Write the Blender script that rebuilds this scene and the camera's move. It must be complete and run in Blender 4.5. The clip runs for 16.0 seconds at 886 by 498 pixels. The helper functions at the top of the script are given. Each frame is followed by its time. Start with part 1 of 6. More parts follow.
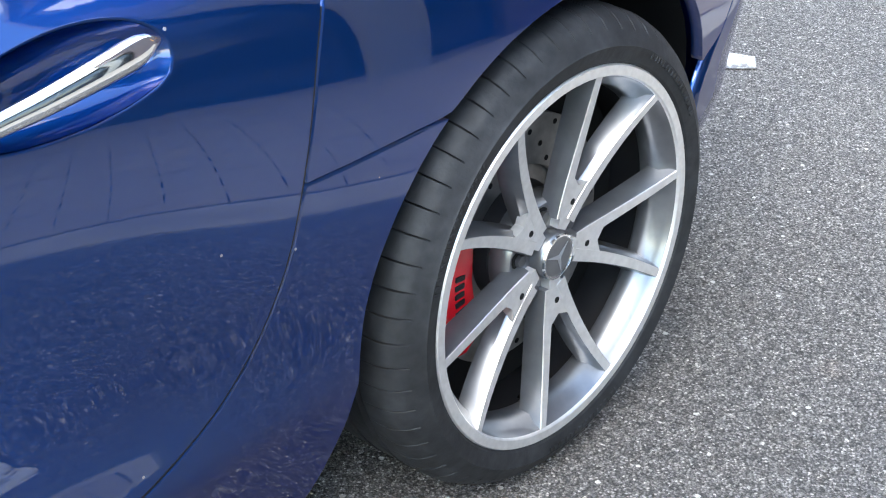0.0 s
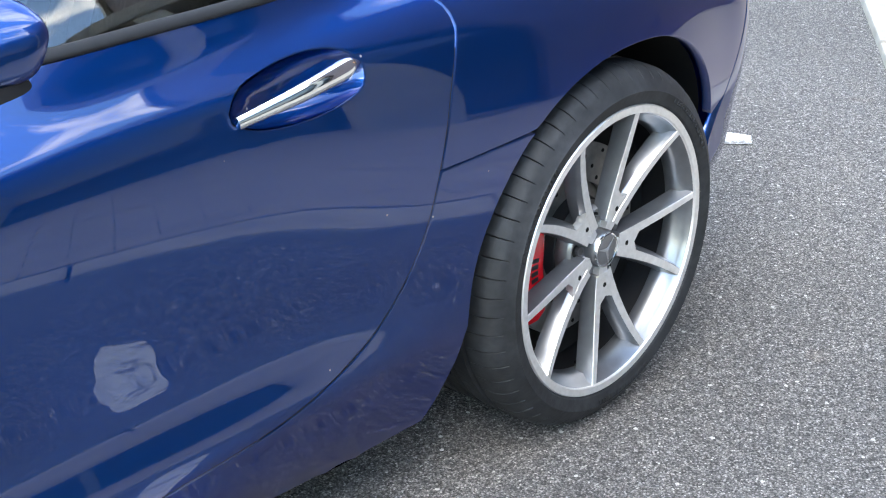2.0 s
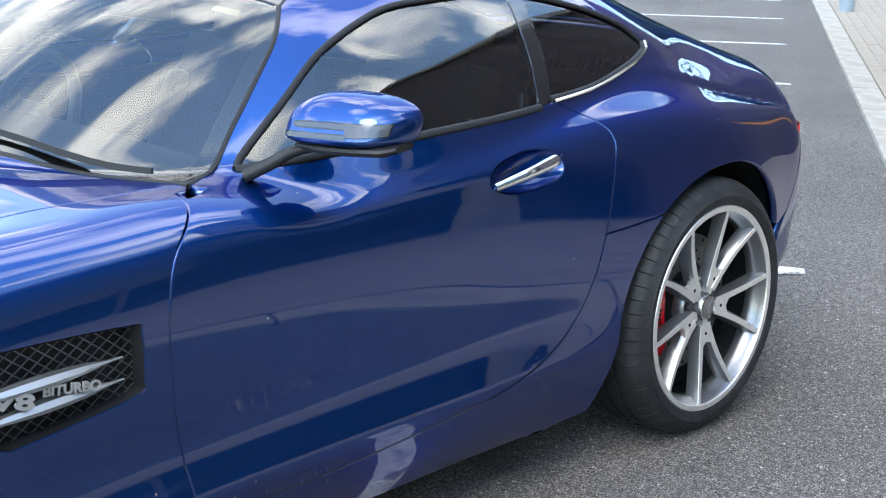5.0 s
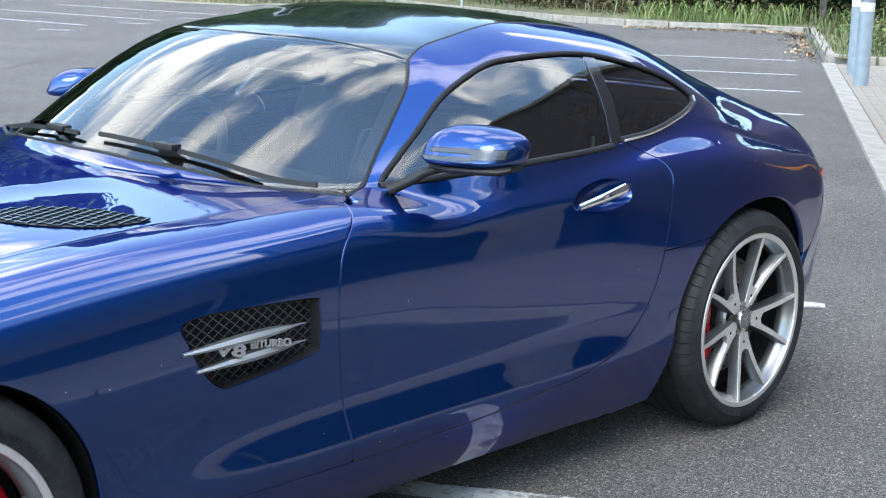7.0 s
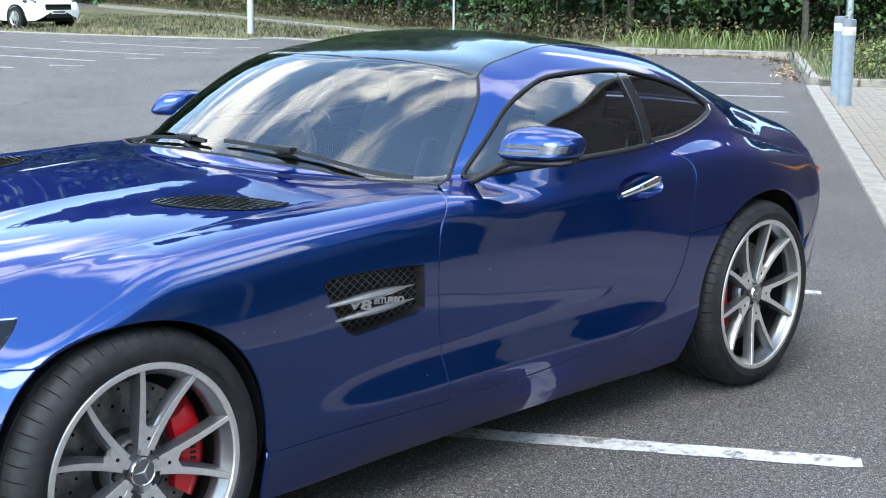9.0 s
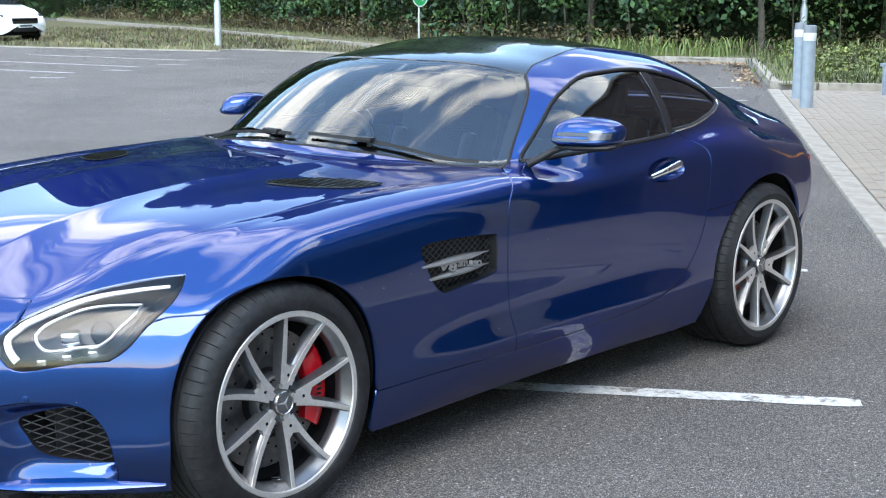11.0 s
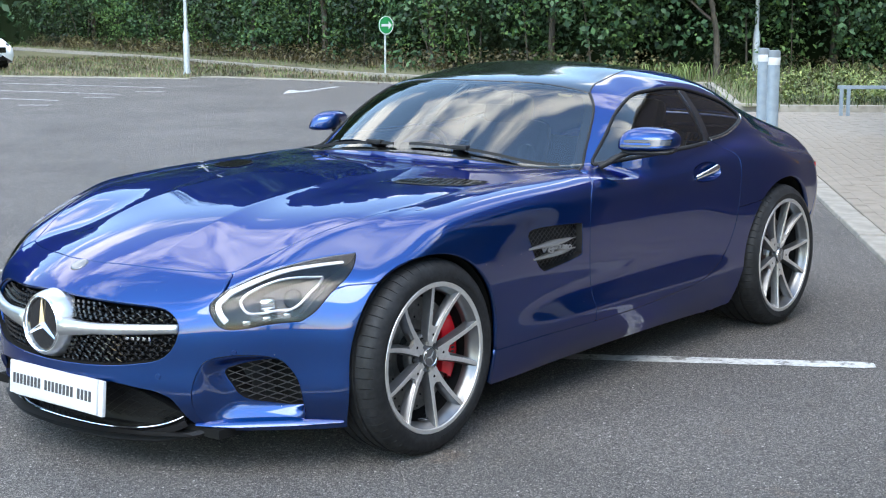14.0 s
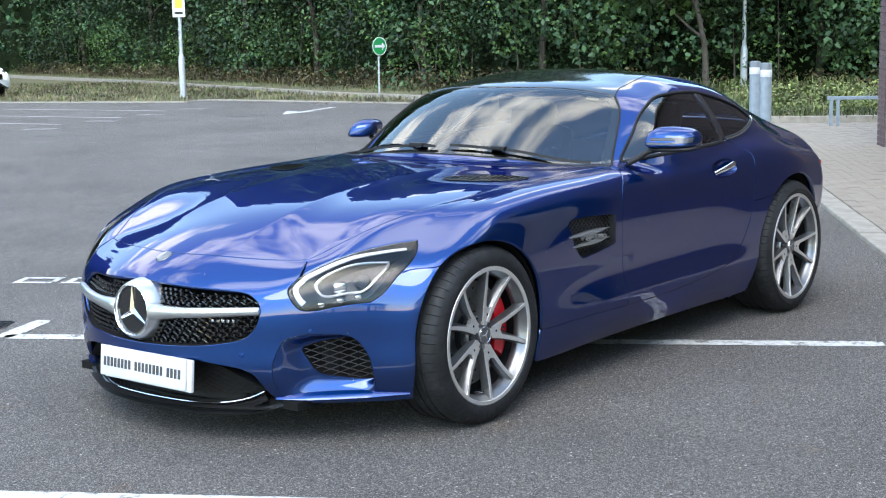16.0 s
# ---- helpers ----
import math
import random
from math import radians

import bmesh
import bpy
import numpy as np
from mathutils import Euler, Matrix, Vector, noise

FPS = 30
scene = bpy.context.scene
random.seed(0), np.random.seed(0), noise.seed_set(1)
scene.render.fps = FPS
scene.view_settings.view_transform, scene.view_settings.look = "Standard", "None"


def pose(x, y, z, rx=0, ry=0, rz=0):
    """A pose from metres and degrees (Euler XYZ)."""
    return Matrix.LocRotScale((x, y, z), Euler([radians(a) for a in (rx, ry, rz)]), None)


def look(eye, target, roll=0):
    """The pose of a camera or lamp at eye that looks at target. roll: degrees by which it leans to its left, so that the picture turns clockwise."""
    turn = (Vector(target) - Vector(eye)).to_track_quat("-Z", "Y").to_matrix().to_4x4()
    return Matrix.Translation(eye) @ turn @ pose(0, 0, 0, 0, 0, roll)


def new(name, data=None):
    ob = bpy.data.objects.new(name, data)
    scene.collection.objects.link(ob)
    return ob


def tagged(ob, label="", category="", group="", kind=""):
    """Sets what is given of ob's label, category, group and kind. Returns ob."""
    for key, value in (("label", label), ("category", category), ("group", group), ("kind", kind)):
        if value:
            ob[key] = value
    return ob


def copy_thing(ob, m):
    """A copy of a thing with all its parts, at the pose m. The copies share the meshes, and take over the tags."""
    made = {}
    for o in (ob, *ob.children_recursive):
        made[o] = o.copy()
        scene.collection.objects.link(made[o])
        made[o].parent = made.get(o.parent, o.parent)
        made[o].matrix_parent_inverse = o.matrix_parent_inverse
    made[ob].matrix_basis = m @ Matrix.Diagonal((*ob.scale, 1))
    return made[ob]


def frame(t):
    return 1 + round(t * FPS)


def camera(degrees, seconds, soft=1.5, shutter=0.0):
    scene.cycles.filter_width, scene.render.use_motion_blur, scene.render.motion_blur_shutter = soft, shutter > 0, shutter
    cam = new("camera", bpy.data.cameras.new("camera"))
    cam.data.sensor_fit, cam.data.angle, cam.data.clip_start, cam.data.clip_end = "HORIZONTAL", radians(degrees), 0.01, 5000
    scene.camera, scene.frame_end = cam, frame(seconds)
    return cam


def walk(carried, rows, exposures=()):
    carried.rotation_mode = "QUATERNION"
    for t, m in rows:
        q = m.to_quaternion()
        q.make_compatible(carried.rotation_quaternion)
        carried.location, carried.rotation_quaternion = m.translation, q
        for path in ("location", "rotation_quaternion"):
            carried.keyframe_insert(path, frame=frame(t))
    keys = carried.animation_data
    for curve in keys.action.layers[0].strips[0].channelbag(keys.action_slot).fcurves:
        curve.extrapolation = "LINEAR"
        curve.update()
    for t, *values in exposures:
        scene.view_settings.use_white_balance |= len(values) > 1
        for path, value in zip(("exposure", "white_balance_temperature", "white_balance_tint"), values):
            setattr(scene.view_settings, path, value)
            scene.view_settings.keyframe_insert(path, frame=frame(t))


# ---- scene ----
cam = camera(34.8, 16.0, soft=1.15)
PATH = [
    (0, (1.343, 1.904, 1.263), (0.024, 0.756, 0.291), 0.7),
    (0.5, (1.502, 1.981, 1.296), (0.18, 0.816, 0.35), 0.7),
    (1, (1.635, 2.049, 1.318), (0.295, 0.874, 0.409), 0.7),
    (1.5, (1.777, 2.141, 1.33), (0.412, 0.959, 0.471), 0.8),
    (2, (1.934, 2.236, 1.355), (0.554, 1.035, 0.547), 0.9),
    (2.5, (2.137, 2.327, 1.368), (0.751, 1.101, 0.61), 1.0),
    (3, (2.326, 2.422, 1.382), (0.926, 1.178, 0.681), 0.7),
    (3.5, (2.478, 2.536, 1.38), (1.07, 1.274, 0.727), 0.7),
    (4, (2.626, 2.633, 1.396), (1.214, 1.352, 0.792), 0.6),
    (4.5, (2.809, 2.694, 1.404), (1.392, 1.399, 0.841), 0.7),
    (5, (3.004, 2.819, 1.414), (1.594, 1.498, 0.897), 0.8),
    (5.2, (3.061, 2.884, 1.421), (1.66, 1.547, 0.919), 0.9),
    (7.3, (3.768, 3.216, 1.426), (2.352, 1.864, 1.018), 1.4),
    (7.5, (3.833, 3.263, 1.423), (2.416, 1.911, 1.019), 1.2),
    (8, (3.995, 3.359, 1.425), (2.573, 2.009, 1.031), 1.2),
    (8.5, (4.165, 3.428, 1.43), (2.737, 2.08, 1.046), 0.9),
    (9, (4.388, 3.505, 1.432), (2.954, 2.161, 1.058), 0.6),
    (11.3, (5.214, 3.752, 1.439), (3.732, 2.458, 1.08), 0.1),
    (11.5, (5.268, 3.789, 1.441), (3.787, 2.494, 1.082), -0.0),
    (12, (5.456, 3.837, 1.443), (3.96, 2.556, 1.093), 0.1),
    (12.5, (5.647, 3.875, 1.467), (4.138, 2.606, 1.129), 0.2),
    (13, (5.85, 3.847, 1.475), (4.331, 2.589, 1.147), 0.2),
    (13.5, (6.022, 3.838, 1.472), (4.493, 2.589, 1.149), 0.1),
    (14, (6.193, 3.873, 1.454), (4.658, 2.632, 1.132), -0.1),
    (14.5, (6.363, 3.933, 1.463), (4.824, 2.696, 1.145), -0.5),
    (15, (6.493, 3.946, 1.449), (4.951, 2.711, 1.137), -0.7),
    (15.5, (6.632, 3.962, 1.431), (5.085, 2.73, 1.129), -0.9),
    (16, (6.718, 3.986, 1.409), (5.167, 2.757, 1.117), -1.0),
]
walk(cam, [(t, look(eye, target, roll)) for t, eye, target, roll in PATH], exposures=[(0, 2.92, 6700, 7), (2, 2.9, 6700, 7), (5, 2.38, 6700, 7), (9, 2.25, 6800, 7), (16, 2.02, 6800, 7)])

# ---------------------------------------------------------------- sky and sun
world = bpy.data.worlds.new("sky")
scene.world = world
world.use_nodes = True
wn, wl = world.node_tree.nodes, world.node_tree.links
wn.clear()
SUN_EL, SUN_AZ = 50.0, 62.0
sky = wn.new("ShaderNodeTexSky")
sky.sky_type, sky.sun_disc = "NISHITA", False
sky.air_density, sky.dust_density, sky.ozone_density = 1.4, 0.2, 3.5
sky.sun_elevation, sky.sun_rotation = radians(SUN_EL), radians(SUN_AZ)
tc = wn.new("ShaderNodeTexCoord")
# clouds lie on a sheet overhead: direction / (height + .22)
sx = wn.new("ShaderNodeSeparateXYZ")
wl.new(tc.outputs["Generated"], sx.inputs[0])
up = wn.new("ShaderNodeMath")
up.operation, up.inputs[1].default_value = "MAXIMUM", 0.0
wl.new(sx.outputs["Z"], up.inputs[0])
den = wn.new("ShaderNodeMath")
den.operation, den.inputs[1].default_value = "ADD", 0.22
wl.new(up.outputs[0], den.inputs[0])
dv_ = wn.new("ShaderNodeVectorMath")
dv_.operation = "DIVIDE"
cb = wn.new("ShaderNodeCombineXYZ")
for k_ in range(3):
    wl.new(den.outputs[0], cb.inputs[k_])
wl.new(tc.outputs["Generated"], dv_.inputs[0])
wl.new(cb.outputs[0], dv_.inputs[1])
mp = wn.new("ShaderNodeMapping")
mp.inputs["Scale"].default_value = (1.0, 2.0, 0.0)
mp.inputs["Rotation"].default_value = (0, 0, -0.25)
mp.inputs["Location"].default_value = (3.1, 1.7, 0)
wl.new(dv_.outputs[0], mp.inputs["Vector"])
nz = wn.new("ShaderNodeTexNoise")
nz.inputs["Scale"].default_value, nz.inputs["Detail"].default_value, nz.inputs["Roughness"].default_value = 1.35, 9.0, 0.58
nz.inputs["Distortion"].default_value = 0.25
rp = wn.new("ShaderNodeValToRGB")
rp.color_ramp.elements[0].position, rp.color_ramp.elements[1].position = 0.505, 0.59
rp.color_ramp.elements[0].color = (.0, .0, .0, 1)
n2 = wn.new("ShaderNodeTexNoise")
n2.inputs["Scale"].default_value, n2.inputs["Detail"].default_value = 2.6, 5.0
body = wn.new("ShaderNodeMixRGB")
body.inputs[1].default_value, body.inputs[2].default_value = (3.2, 3.5, 4.1, 1), (12.4, 12.6, 12.8, 1)
cloud = wn.new("ShaderNodeMixRGB")
bg = wn.new("ShaderNodeBackground")
bg.inputs["Strength"].default_value = 0.15
wo = wn.new("ShaderNodeOutputWorld")
wl.new(mp.outputs[0], nz.inputs["Vector"])
wl.new(mp.outputs[0], n2.inputs["Vector"])
wl.new(n2.outputs[0], body.inputs[0])
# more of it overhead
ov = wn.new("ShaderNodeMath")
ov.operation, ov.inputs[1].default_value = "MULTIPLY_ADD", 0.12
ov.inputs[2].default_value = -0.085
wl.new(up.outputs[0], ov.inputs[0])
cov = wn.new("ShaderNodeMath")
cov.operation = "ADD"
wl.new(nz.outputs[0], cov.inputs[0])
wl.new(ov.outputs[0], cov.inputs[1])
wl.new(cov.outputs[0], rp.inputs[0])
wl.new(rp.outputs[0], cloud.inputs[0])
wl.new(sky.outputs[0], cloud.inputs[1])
# thinner, greyer towards the horizon
hz = wn.new("ShaderNodeMapRange")
hz.inputs["From Max"].default_value = 0.75
hz.inputs["To Min"].default_value, hz.inputs["To Max"].default_value = 0.80, 0.86
wl.new(up.outputs[0], hz.inputs["Value"])
hv = wn.new("ShaderNodeVectorMath")
hv.operation = "SCALE"
wl.new(body.outputs[0], hv.inputs[0])
wl.new(hz.outputs[0], hv.inputs["Scale"])
wl.new(hv.outputs[0], cloud.inputs[2])
wl.new(cloud.outputs[0], bg.inputs["Color"])
wl.new(bg.outputs[0], wo.inputs["Surface"])
sun = new("sun", bpy.data.lights.new("sun", "SUN"))
sun.data.energy, sun.data.angle, sun.data.color = 0.62, radians(35), (1.0, 0.95, 0.88)
sun.matrix_world = look((30 * math.sin(radians(SUN_AZ)) * math.cos(radians(SUN_EL)), 30 * math.cos(radians(SUN_AZ)) * math.cos(radians(SUN_EL)), 30 * math.sin(radians(SUN_EL))), (0, 0, 0))


# ---------------------------------------------------------------- materials
def mat(name, color, rough=0.5, metal=0.0, coat=0.0, spec=0.5):
    m = bpy.data.materials.new(name)
    m.use_nodes = True
    b = m.node_tree.nodes["Principled BSDF"]
    b.inputs["Base Color"].default_value = (*color, 1)
    b.inputs["Roughness"].default_value, b.inputs["Metallic"].default_value = rough, metal
    b.inputs["Coat Weight"].default_value, b.inputs["Coat Roughness"].default_value = coat, 0.015
    b.inputs["Specular IOR Level"].default_value = spec
    return m


def nodes_of(m):
    return m.node_tree.nodes, m.node_tree.links, m.node_tree.nodes["Principled BSDF"]


def add_noise(m, scale, low, high, detail=6.0, bump=0.0, rough=None, second=None, coord="Object"):
    """Colour between low and high by a noise at that scale, a second noise if given, and a bump from the first."""
    n, l, b = nodes_of(m)
    tc = n.new("ShaderNodeTexCoord")
    nz = n.new("ShaderNodeTexNoise")
    nz.inputs["Scale"].default_value, nz.inputs["Detail"].default_value = scale, detail
    l.new(tc.outputs[coord], nz.inputs["Vector"])
    mx = n.new("ShaderNodeMixRGB")
    mx.inputs[1].default_value, mx.inputs[2].default_value = (*low, 1), (*high, 1)
    rp = n.new("ShaderNodeValToRGB")
    rp.color_ramp.elements[0].position, rp.color_ramp.elements[1].position = 0.3, 0.7
    l.new(nz.outputs[0], rp.inputs[0])
    l.new(rp.outputs[0], mx.inputs[0])
    out = mx.outputs[0]
    if second:
        sc, lo, hi = second
        n2 = n.new("ShaderNodeTexNoise")
        n2.inputs["Scale"].default_value, n2.inputs["Detail"].default_value = sc, 4.0
        l.new(tc.outputs[coord], n2.inputs["Vector"])
        mr = n.new("ShaderNodeMapRange")
        mr.inputs["From Min"].default_value, mr.inputs["From Max"].default_value = 0.3, 0.7
        mr.inputs["To Min"].default_value, mr.inputs["To Max"].default_value = lo, hi
        l.new(n2.outputs[0], mr.inputs["Value"])
        hs = n.new("ShaderNodeVectorMath")
        hs.operation = "MULTIPLY"
        l.new(out, hs.inputs[0])
        l.new(mr.outputs[0], hs.inputs[1])
        out = hs.outputs[0]
    l.new(out, b.inputs["Base Color"])
    if bump:
        bp = n.new("ShaderNodeBump")
        bp.inputs["Strength"].default_value, bp.inputs["Distance"].default_value = min(bump, 1.0), 0.01
        l.new(nz.outputs[0], bp.inputs["Height"])
        l.new(bp.outputs[0], b.inputs["Normal"])
    if rough:
        mr = n.new("ShaderNodeMapRange")
        mr.inputs["To Min"].default_value, mr.inputs["To Max"].default_value = rough
        l.new(nz.outputs[0], mr.inputs["Value"])
        l.new(mr.outputs[0], b.inputs["Roughness"])
    return m


PAINT = mat("blue_metallic_paint", (0.0013, 0.038, 0.184), 0.37, 0.94, 1.0)
PAINT.node_tree.nodes["Principled BSDF"].inputs["Specular Tint"].default_value = (0.02, 0.09, 0.45, 1)


def add_specks(m, scale, keep, radius, color):
    """Sparse small dust specks and chips."""
    n, l, b = nodes_of(m)
    tc = n.new("ShaderNodeTexCoord")
    vo = n.new("ShaderNodeTexVoronoi")
    vo.inputs["Scale"].default_value = scale
    l.new(tc.outputs["Object"], vo.inputs["Vector"])
    near = n.new("ShaderNodeMath")
    near.operation, near.inputs[1].default_value = "LESS_THAN", radius
    l.new(vo.outputs["Distance"], near.inputs[0])
    sp = n.new("ShaderNodeSeparateColor")
    l.new(vo.outputs["Color"], sp.inputs[0])
    few = n.new("ShaderNodeMath")
    few.operation, few.inputs[1].default_value = "GREATER_THAN", keep
    l.new(sp.outputs[0], few.inputs[0])
    both_ = n.new("ShaderNodeMath")
    both_.operation = "MULTIPLY"
    l.new(near.outputs[0], both_.inputs[0])
    l.new(few.outputs[0], both_.inputs[1])
    mx = n.new("ShaderNodeMixRGB")
    mx.inputs[1].default_value, mx.inputs[2].default_value = b.inputs["Base Color"].default_value, (*color, 1)
    l.new(both_.outputs[0], mx.inputs[0])
    l.new(mx.outputs[0], b.inputs["Base Color"])
    met = n.new("ShaderNodeMath")
    met.operation, met.inputs[0].default_value = "SUBTRACT", b.inputs["Metallic"].default_value
    l.new(both_.outputs[0], met.inputs[1])
    l.new(met.outputs[0], b.inputs["Metallic"])
    # faint orange peel
    nz = n.new("ShaderNodeTexNoise")
    nz.inputs["Scale"].default_value = 260
    l.new(tc.outputs["Object"], nz.inputs["Vector"])
    bp = n.new("ShaderNodeBump")
    bp.inputs["Strength"].default_value, bp.inputs["Distance"].default_value = 0.0005, 0.002
    l.new(nz.outputs[0], bp.inputs["Height"])
    l.new(bp.outputs[0], b.inputs["Coat Normal"])


PAINT.node_tree.nodes["Principled BSDF"].inputs["Coat IOR"].default_value = 1.64
add_specks(PAINT, 42, 0.955, 0.085, (0.20, 0.21, 0.24))
BLACK = mat("gloss_black", (0.008, 0.008, 0.009), 0.12, 0, 0.6)
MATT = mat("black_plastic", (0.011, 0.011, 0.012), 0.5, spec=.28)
VOID = mat("underbody_black", (0.01, 0.01, 0.01), 0.9, 0, 0, 0.1)
RUBBER = add_noise(mat("tyre_rubber", (0.02, 0.02, 0.021), 0.62, spec=.35), 60, (0.006, 0.0065, 0.0075), (0.016, 0.0165, 0.018), bump=0.12, second=(11, 0.65, 1.6))
CHROME = mat("chrome", (0.86, 0.87, 0.88), 0.06, 1.0)
SATIN = mat("satin_silver", (0.52, 0.53, 0.54), 0.32, 0.9)
RIM = add_noise(mat("rim_grey_paint", (0.17, 0.173, 0.182), 0.34, 0.8, 0.5), 30, (0.15, 0.153, 0.162), (0.19, 0.193, 0.202), second=(5, .85, 1.1))
CUT = add_noise(mat("machined_alloy", (0.60, 0.585, 0.57), 0.36, 0.7), 90, (.56, .545, .53), (.66, .645, .63))
BOLT = mat("dark_bolt", (0.10, 0.10, 0.105), 0.35, 0.7)
DISC = add_noise(mat("brake_disc", (0.2, 0.195, 0.19), 0.4, 0.9), 40, (.15, .147, .143), (.25, .245, .238))
RED = mat("red_caliper", (0.62, 0.012, 0.02), 0.25, 0, 0.6)
WHITE = add_noise(mat("white_plastic", (0.6, 0.61, 0.62), 0.35), 14, (.56, .57, .58), (.64, .65, .66))


def glass_mat(name, tint, rough=0.0, ior=2.1):
    m = bpy.data.materials.new(name)
    m.use_nodes = True
    n, l = m.node_tree.nodes, m.node_tree.links
    n.clear()
    tr = n.new("ShaderNodeBsdfTransparent")
    tr.inputs[0].default_value = (*tint, 1)
    gl = n.new("ShaderNodeBsdfGlossy")
    gl.inputs["Roughness"].default_value = rough
    fr = n.new("ShaderNodeFresnel")
    fr.inputs[0].default_value = ior
    mx = n.new("ShaderNodeMixShader")
    o = n.new("ShaderNodeOutputMaterial")
    l.new(fr.outputs[0], mx.inputs[0])
    l.new(tr.outputs[0], mx.inputs[1])
    l.new(gl.outputs[0], mx.inputs[2])
    l.new(mx.outputs[0], o.inputs[0])
    return m


GLASS = glass_mat("car_glass", (0.72, 0.80, 0.80))
TINT = glass_mat("tinted_glass", (0.34, 0.38, 0.38))
LENS = glass_mat("lamp_lens", (0.96, 0.97, 0.98), 0.0, 1.5)
def asphalt_mat():
    """Stones of mixed grey in dark binder, with wide worn and brownish patches."""
    m = mat("asphalt", (.15, .15, .15), .82, 0, 0, .35)
    n, l, b = nodes_of(m)
    tc = n.new("ShaderNodeTexCoord")
    wob = n.new("ShaderNodeTexNoise")
    wob.inputs["Scale"].default_value = 110
    vm = n.new("ShaderNodeVectorMath")
    vm.operation = "MULTIPLY_ADD"
    vm.inputs[1].default_value = (.006, .006, .006)
    l.new(tc.outputs["Object"], wob.inputs["Vector"])
    l.new(wob.outputs["Color"], vm.inputs[0])
    l.new(tc.outputs["Object"], vm.inputs[2])
    vo = n.new("ShaderNodeTexVoronoi")
    vo.inputs["Scale"].default_value = 270
    l.new(vm.outputs[0], vo.inputs["Vector"])
    sp = n.new("ShaderNodeSeparateColor")
    l.new(vo.outputs["Color"], sp.inputs[0])
    rp = n.new("ShaderNodeValToRGB")
    e = rp.color_ramp.elements
    e[0].position, e[0].color = 0.0, (.070, .065, .061, 1)
    e[1].position, e[1].color = 1.0, (.52, .47, .42, 1)
    for pos, c in ((.45, (.155, .142, .131)), (.80, (.245, .224, .206)), (.95, (.37, .34, .312))):
        x = e.new(pos)
        x.color = (*c, 1)
    l.new(sp.outputs[0], rp.inputs[0])
    gap = n.new("ShaderNodeMapRange")
    gap.inputs["From Min"].default_value, gap.inputs["From Max"].default_value = .35, .75
    gap.inputs["To Min"].default_value, gap.inputs["To Max"].default_value = 1.0, .35
    l.new(vo.outputs["Distance"], gap.inputs["Value"])
    big = n.new("ShaderNodeTexNoise")
    big.inputs["Scale"].default_value, big.inputs["Detail"].default_value, big.inputs["Roughness"].default_value = .55, 12, .68
    l.new(tc.outputs["Object"], big.inputs["Vector"])
    wear = n.new("ShaderNodeMapRange")
    wear.inputs["From Min"].default_value, wear.inputs["From Max"].default_value = .32, .68
    wear.inputs["To Min"].default_value, wear.inputs["To Max"].default_value = .74, 1.12
    l.new(big.outputs[0], wear.inputs["Value"])
    # coarse mottling between stones and whole patches
    mid = n.new("ShaderNodeTexNoise")
    mid.inputs["Scale"].default_value, mid.inputs["Detail"].default_value, mid.inputs["Roughness"].default_value = 55, 8, .85
    l.new(tc.outputs["Object"], mid.inputs["Vector"])
    mot = n.new("ShaderNodeMapRange")
    mot.inputs["From Min"].default_value, mot.inputs["From Max"].default_value = .34, .66
    mot.inputs["To Min"].default_value, mot.inputs["To Max"].default_value = .38, 1.72
    l.new(mid.outputs[0], mot.inputs["Value"])
    m0 = n.new("ShaderNodeMath")
    m0.operation = "MULTIPLY"
    l.new(gap.outputs[0], m0.inputs[0])
    l.new(mot.outputs[0], m0.inputs[1])
    mu = n.new("ShaderNodeMath")
    mu.operation = "MULTIPLY"
    l.new(m0.outputs[0], mu.inputs[0])
    l.new(wear.outputs[0], mu.inputs[1])
    sc = n.new("ShaderNodeVectorMath")
    sc.operation = "SCALE"
    l.new(rp.outputs[0], sc.inputs[0])
    l.new(mu.outputs[0], sc.inputs["Scale"])
    st = n.new("ShaderNodeTexNoise")
    st.inputs["Scale"].default_value, st.inputs["Detail"].default_value = 3.2, 5
    l.new(tc.outputs["Object"], st.inputs["Vector"])
    sr = n.new("ShaderNodeMapRange")
    sr.inputs["From Min"].default_value, sr.inputs["From Max"].default_value = .66, .76
    sr.inputs["To Max"].default_value = .55
    l.new(st.outputs[0], sr.inputs["Value"])
    mx = n.new("ShaderNodeMixRGB")
    mx.blend_type = "MULTIPLY"
    mx.inputs[2].default_value = (1.15, .86, .62, 1)
    l.new(sr.outputs[0], mx.inputs[0])
    l.new(sc.outputs[0], mx.inputs[1])
    # scattered pale chippings
    vc = n.new("ShaderNodeTexVoronoi")
    vc.inputs["Scale"].default_value = 30
    l.new(vm.outputs[0], vc.inputs["Vector"])
    close = n.new("ShaderNodeMath")
    close.operation, close.inputs[1].default_value = "LESS_THAN", .13
    l.new(vc.outputs["Distance"], close.inputs[0])
    sc2 = n.new("ShaderNodeSeparateColor")
    l.new(vc.outputs["Color"], sc2.inputs[0])
    few = n.new("ShaderNodeMath")
    few.operation, few.inputs[1].default_value = "GREATER_THAN", .74
    l.new(sc2.outputs[0], few.inputs[0])
    chip = n.new("ShaderNodeMath")
    chip.operation = "MULTIPLY"
    l.new(close.outputs[0], chip.inputs[0])
    l.new(few.outputs[0], chip.inputs[1])
    cm = n.new("ShaderNodeMixRGB")
    cm.inputs[2].default_value = (.50, .465, .42, 1)
    l.new(chip.outputs[0], cm.inputs[0])
    l.new(mx.outputs[0], cm.inputs[1])
